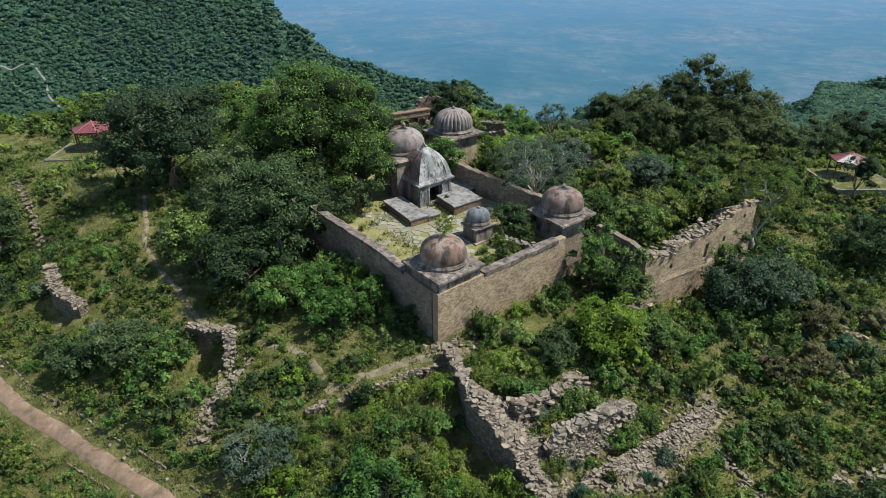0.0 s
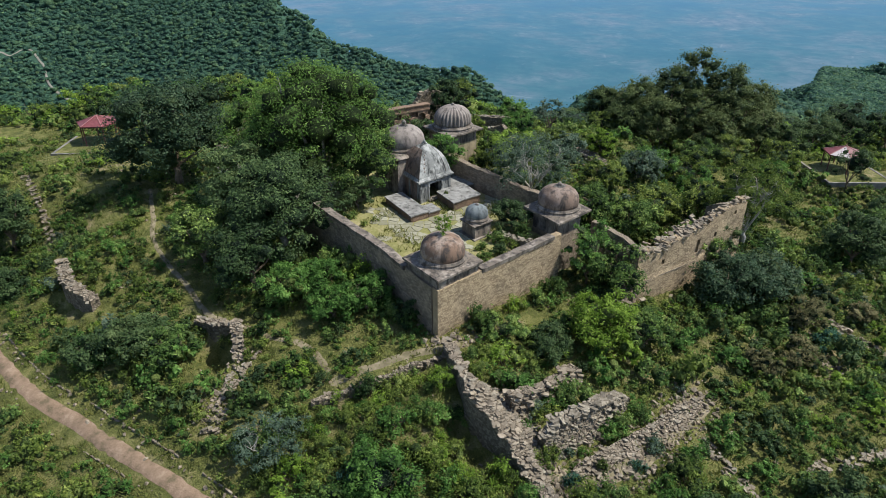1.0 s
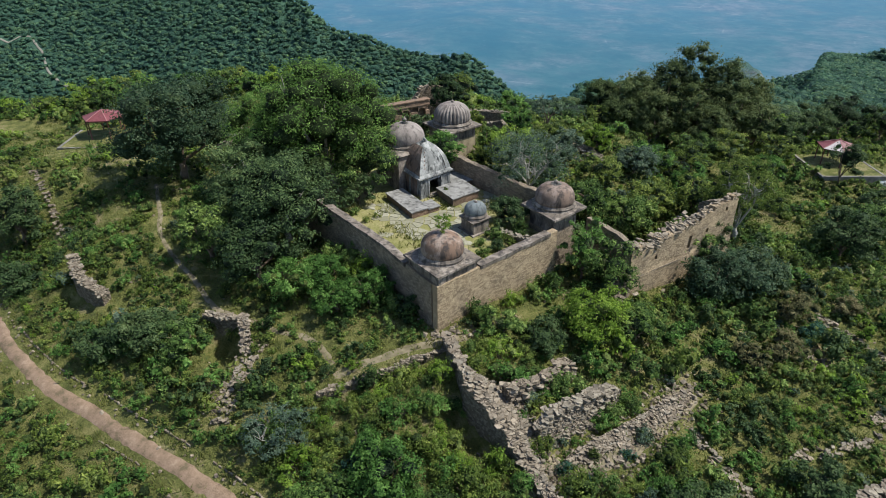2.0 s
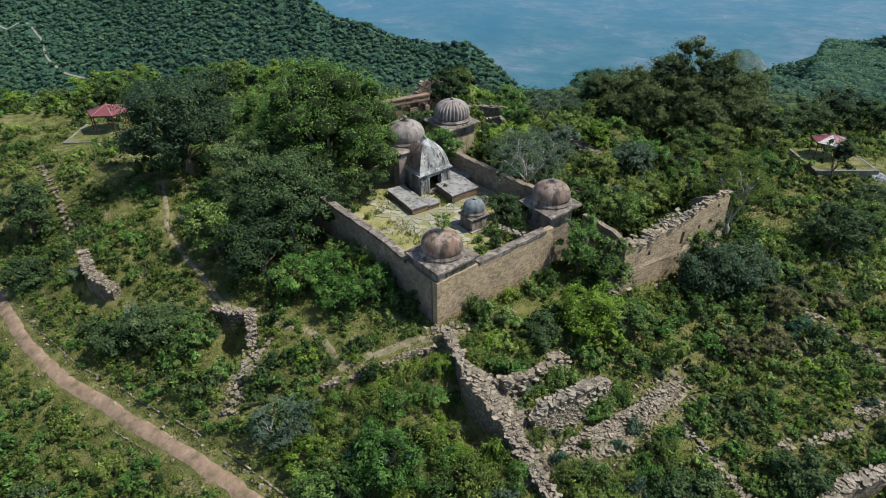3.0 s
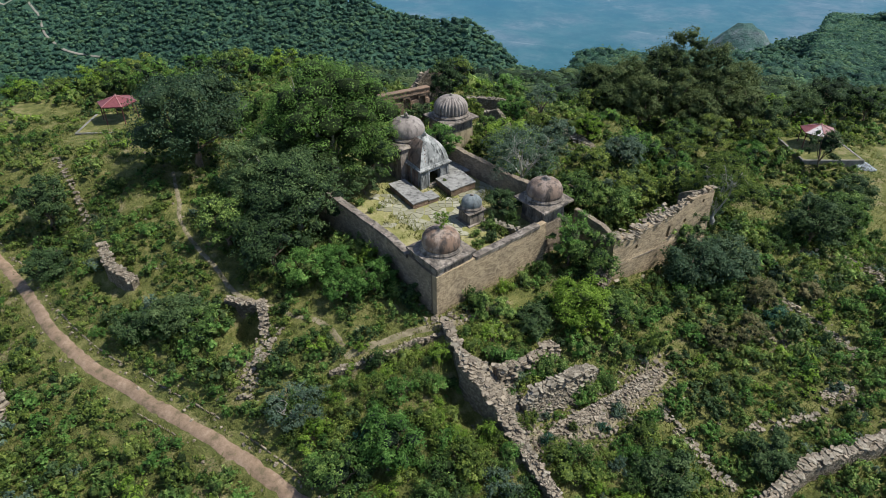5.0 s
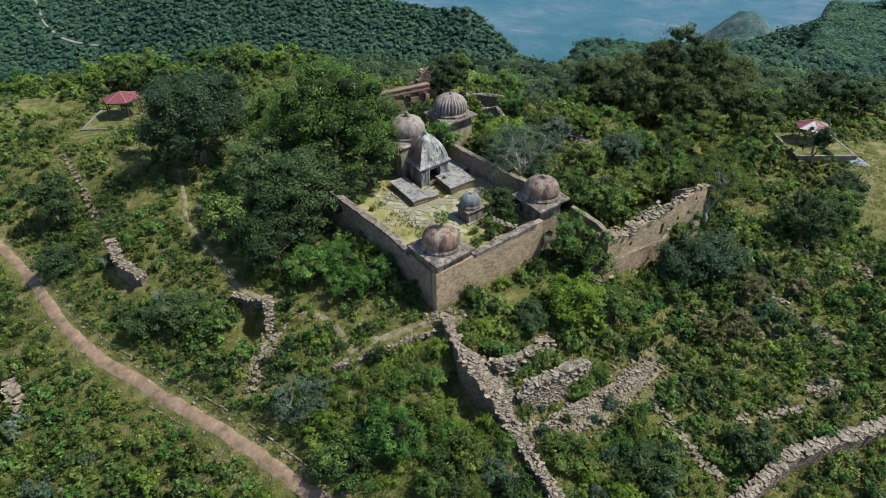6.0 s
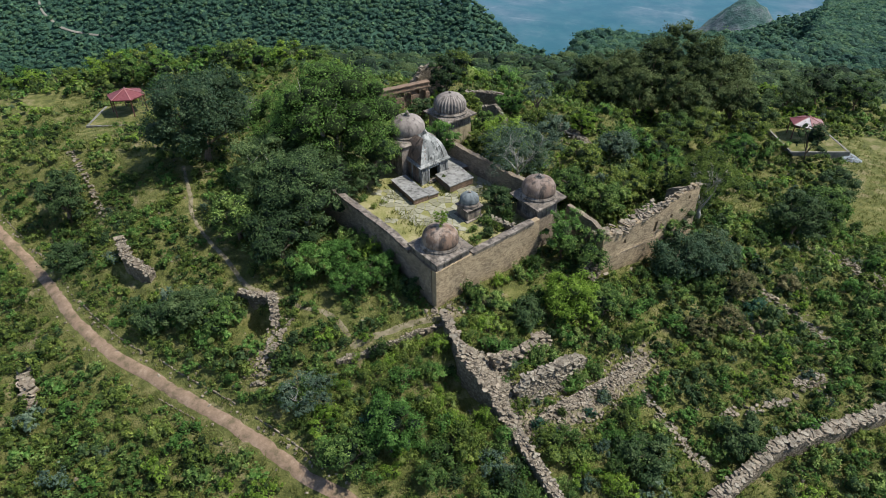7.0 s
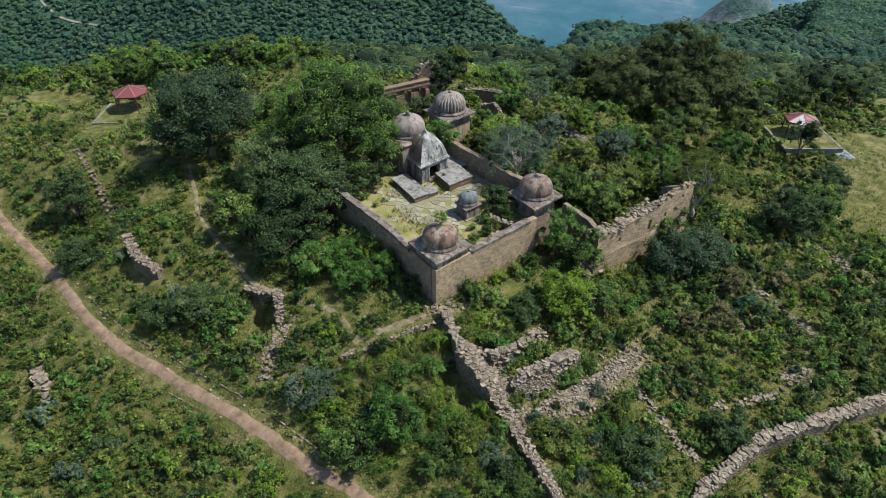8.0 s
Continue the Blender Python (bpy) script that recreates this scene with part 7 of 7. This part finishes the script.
# leafless tree and a broken corner of masonry beside the dark tree
tree(-25.3, 76.7, z_at(-25.3, 76.7) + 4.2, 2.6, LEAF_GREY, "nearly leafless tree with pale crooked branches", 190, 260, 0.16, trunk=0.16, lobes=10, low=0.2, core=0, bark=BARK_PALE, twigs=9)
ruin([(-27.3, 76.3, z_at(-27.3, 76.3) + 1.2), (-25.7, 75.7, z_at(-25.7, 75.7) + 0.9)], 0.7, "small broken masonry corner in the grass", RUBBLE, 9, 0.2, 0.42, seed=61, meshes=ROCKS_PALE + ROCKS)

# plant on the crown of the dome
r = np.random.default_rng(70)
t = thing("dome_plant", "feathery green plant rooted in the dome top", "plant", at=(C1[0], C1[1], 6.2))
v, f = limbs(r, 1.3, 0.03, 0.12, 0.55, 9, 3)
part("stem", mesh_np("stem", v, [f], [BARK]), None, t)
part("foliage", crown_mesh("foliage", crown(r, [(0, 0, 0.85, 0.36, 0.7), (0.36, 0.1, 0.75, 0.34, 0.56), (-0.34, 0.12, 0.7, 0.34, 0.55), (0.05, -0.32, 0.6, 0.32, 0.45)], 900, 0.04, 0, length=6.0, point=3.0), LEAF_BRIGHT), None, t)


def build_grass():
    """Tufts of dry grass over the open ground and the court."""
    r = np.random.default_rng(31)
    n = 42000
    x, y = r.uniform(-62, 66, n), 16 + 90 * r.random(n) ** 1.5
    keep = np.abs(x) < 0.8 * y + 12
    x, y = x[keep], y[keep]
    ok = np.array([not inside(a, b, ENCLOSURE) and not near_line(a, b, PATH_LINE[::2], 0.85) for a, b in zip(x, y)])
    x, y = x[ok], y[ok]
    z = height(x, y)
    xc, yc = r.uniform(-10, 9, 3200), r.uniform(41, 62, 3200)
    okc = np.array([inside(a, b, ENCLOSURE[:6] + ENCLOSURE[-2:]) for a, b in zip(xc, yc)]) & (wave(xc, yc, 1.6, 3.0) > 0.05)
    x, y, z = np.concatenate([x, xc[okc]]), np.concatenate([y, yc[okc]]), np.concatenate([z, np.full(okc.sum(), FLOOR_Z)])
    edge = [(p.x + math.cos(a) * d, p.y + math.sin(a) * d) for p in PATH_LINE[::2] for a, d in zip(r.uniform(0, 6.28, 9), r.uniform(0.85, 1.6, 9))]
    ex = np.array([e for e in edge if not near_line(*e, PATH_LINE[::2], 0.8)])
    x, y, z = np.concatenate([x, ex[:, 0]]), np.concatenate([y, ex[:, 1]]), np.concatenate([z, height(ex[:, 0], ex[:, 1])])
    vs, n = [], len(x)
    tuft = 0.45 + 1.1 * r.random(n) ** 3
    for _ in range(6):
        a = r.uniform(0, 6.28, n)
        h = r.uniform(0.2, 0.55, n) * tuft
        w = r.uniform(0.02, 0.055, n)
        p = np.stack([x + r.normal(size=n) * 0.14 * tuft, y + r.normal(size=n) * 0.14 * tuft, z - 0.03], 1)
        s = np.stack([np.cos(a) * w, np.sin(a) * w, 0 * a], 1)
        lean = np.stack([r.normal(size=n) * 0.2 * tuft, r.normal(size=n) * 0.2 * tuft, h], 1)
        vs.append(np.stack([p - s, p + s, p + lean], 1).reshape(-1, 3))
    v = np.concatenate(vs)
    tagged(new("grass", mesh_np("grass", v, [np.arange(len(v)).reshape(-1, 3)], [GRASS])), "tufts of dry yellow-green hill grass", "grass", kind="stuff")


build_grass()


def build_undergrowth():
    """Low herbs and creepers between the shrubs."""
    r = np.random.default_rng(37)
    n = 22000
    x, y = r.uniform(-60, 62, n), 16 + 86 * r.random(n) ** 1.35
    ok = np.array([abs(a) < 0.8 * b + 12 and not inside(a, b, ENCLOSURE) and not near_line(a, b, PATH_LINE[::2], 1.35) and not near_line(a, b, TRAIL_LINE[::2], 0.6)
                   and not any((a - p) ** 2 + (b - q) ** 2 < (0.6 * s) ** 2 for p, q, s in OPEN) for a, b in zip(x, y)])
    x, y = x[ok], y[ok]
    z = height(x, y)
    m = 12
    kind = r.random(len(x)) + 0.25 * wave(x, y, 5.0, 2.0) + 0.5 * ((x > -16) & (x < 6) & (y > 30) & (y < 46))
    for lo, hi, mat, label in ((-1, 0.35, LEAF, "low green herbs covering the ground"), (0.35, 0.8, LEAF_YELLOW, "low yellow-green herbs covering the ground"), (0.8, 2, GRASS, "dry straw-coloured weeds between shrubs")):
        k = (kind >= lo) & (kind < hi)
        c = k.sum()
        sp = r.uniform(0.2, 0.5, c)[:, None, None]
        p = np.stack([x[k], y[k], z[k]], 1)[:, None] + r.normal(size=(c, m, 3)) * sp * (1, 1, 0.5) + (0, 0, 0.28)
        v, q = leaves(r, p.reshape(-1, 3), np.zeros((c * m, 3)), 0.07, length=2.0, up=0.8, wild=0.8)
        tagged(new("undergrowth", mesh_np("undergrowth", v, [q], [mat], None, np.repeat(r.random(c), m * 3))), label, "undergrowth", kind="stuff")


build_undergrowth()


TRACK_PTS = [(-395, 566), (-388, 568), (-380, 570), (-373, 566), (-366, 562), (-361, 570), (-352, 570), (-344, 561), (-337, 553), (-329, 544), (-321, 532), (-314, 519), (-307, 512), (-300, 505), (-290, 497), (-282, 493), (-274, 490), (-261, 485)]


def build_forest(label, material, core_mat, bands, leaf, count, seed, keep, extra=2, core=0.8):
    """One stand of the woods on the slopes beyond the hilltop."""
    r = np.random.default_rng(seed)
    forms = []
    for _ in range(8):
        lb = [(0, 0, 0.55, 0.62, 0.5)] + [(0.45 * math.cos(a), 0.45 * math.sin(a), r.uniform(0.3, 0.6), r.uniform(0.35, 0.5), r.uniform(0.3, 0.45)) for a in r.uniform(0, 6.28, extra)]
        forms.append(crown(r, lb, count, leaf, core, up=0.6, per=6))
    rows = []
    for y0, y1, gap in bands:
        gx, gy = np.arange(-0.80 * y1 - 20, 0.80 * y1 + 20, gap), np.arange(y0, y1, gap)
        X, Y = np.meshgrid(gx, gy)
        X, Y = X.ravel() + r.normal(size=X.size) * gap * 0.4, Y.ravel() + r.normal(size=X.size) * gap * 0.4
        Z = height(X, Y)
        az, dd = X / Y, np.hypot(X, Y)
        k = (np.abs(X) < 0.71 * Y + 6) & (Z > -230) & (r.random(X.size) < 0.96) & keep(az, dd, np.interp(az, RIDGE_A, RIDGE_D))
        for px, py in TRACK_PTS:
            k &= (X - px) ** 2 + ((Y - py) * 0.7) ** 2 > 15
        rows += [(a, b, c, gap) for a, b, c in zip(X[k], Y[k], Z[k])]
    vs, qs, ts, tint, puffs, n = [], [], [], [], [], 0
    for x, y, z, gap in rows:
        v, q, t, sh = forms[int(r.integers(8))]
        puffs.append(sh)
        s = gap * (0.95 + 0.7 * r.random() ** 1.7)
        a = r.uniform(0, 6.28)
        rot = np.array([[math.cos(a), -math.sin(a), 0], [math.sin(a), math.cos(a), 0], [0, 0, 1]])
        vs.append((v * (s, s, s * r.uniform(0.6, 0.95))) @ rot.T + (x, y, z - 0.2 * s))
        qs.append(q + n)
        ts.append(t + n)
        tint.append(np.full(len(v), r.random()))
        n += len(v)
    nq, nt = sum(map(len, qs)), sum(map(len, ts))
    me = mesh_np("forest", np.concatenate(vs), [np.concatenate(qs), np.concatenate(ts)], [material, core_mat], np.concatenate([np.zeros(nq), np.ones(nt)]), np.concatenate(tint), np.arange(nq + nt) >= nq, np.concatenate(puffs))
    tagged(new("forest", me), label, "forest", kind="stuff")


build_forest("green woods on the slope below the hilltop", LEAF_MIDDLE, CORE_WOOD, ((120, 200, 4.2),), 0.1, 90, 41, lambda az, dd, rd: dd > 0, 1)
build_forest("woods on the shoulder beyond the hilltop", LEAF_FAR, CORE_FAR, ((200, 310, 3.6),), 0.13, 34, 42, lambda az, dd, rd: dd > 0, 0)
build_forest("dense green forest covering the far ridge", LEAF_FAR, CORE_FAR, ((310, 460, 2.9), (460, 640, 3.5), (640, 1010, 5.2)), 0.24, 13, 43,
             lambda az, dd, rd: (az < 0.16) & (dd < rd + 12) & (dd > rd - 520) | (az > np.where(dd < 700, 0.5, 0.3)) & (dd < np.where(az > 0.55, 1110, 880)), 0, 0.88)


# ---- courtyard paving, stone by stone ----
def build_paving():
    r = random.Random(9)
    pave = thing("paving", "irregular pale paving slabs with grassy joints", "paving", kind="structure")
    o = (-0.3, 40.3)
    court = [(-7.2, 55.0), (-3.2, 45.6), (1.2, 45.6), (3.0, 50.2), (2.6, 53.8), (-2.6, 53), (-5.6, 57.6)]
    region = [(-6.4, 56.2), (-5.0, 52.4), (-2.0, 49.4), (0.8, 48.6), (3.0, 50.6), (2.6, 53.8), (6.4, 56.2), (4.6, 60.4), (3.7, 59.6), (3.9, 58.0), (1.0, 55.4), (-2.6, 53), (-5.6, 57.6)]
    step = 0.74
    seeds = {(i, j): (i * step + r.uniform(-0.3, 0.3), j * step + r.uniform(-0.3, 0.3)) for i in range(-12, 12) for j in range(58, 84)}
    made = 0
    for (i, j), (cx, cy) in seeds.items():
        worn = r.random()
        if not (inside(cx, cy, region) or inside(cx, cy, court) and worn < 0.3) or worn > 0.94 or made >= 300:
            continue
        # the cell of points nearer to this seed than to its neighbours
        q = [(cx - 0.9, cy - 0.9), (cx + 0.9, cy - 0.9), (cx + 0.9, cy + 0.9), (cx - 0.9, cy + 0.9)]
        for a in range(-2, 3):
            for b in range(-2, 3):
                if (a or b) and (i + a, j + b) in seeds:
                    ox, oy = seeds[i + a, j + b]
                    nx, ny = ox - cx, oy - cy
                    lim = (nx * (ox + cx) + ny * (oy + cy)) / 2
                    kept = []
                    for p, w in zip(q, q[1:] + q[:1]):
                        dp, dw = nx * p[0] + ny * p[1] - lim, nx * w[0] + ny * w[1] - lim
                        if dp <= 0:
                            kept.append(p)
                        if dp * dw < 0:
                            f = dp / (dp - dw)
                            kept.append((p[0] + (w[0] - p[0]) * f, p[1] + (w[1] - p[1]) * f))
                    q = kept
        if len(q) < 3:
            continue
        bm = bmesh.new()
        g = r.uniform(0.9, 0.97)
        h = FLOOR_Z + 0.03 + r.uniform(0, 0.03)
        top = [bm.verts.new((cx + (p[0] - cx) * g * 0.95, cy + (p[1] - cy) * g * 0.95, h + r.uniform(-0.012, 0.012))) for p in q]
        low = [bm.verts.new((cx + (p[0] - cx) * g, cy + (p[1] - cy) * g, FLOOR_Z - 0.05)) for p in q]
        bm.faces.new(top)
        for k in range(len(q)):
            bm.faces.new((low[k], low[(k + 1) % len(q)], top[(k + 1) % len(q)], top[k]))
        part("paving_slab", bm, FLAG, pave)
        made += 1


build_paving()
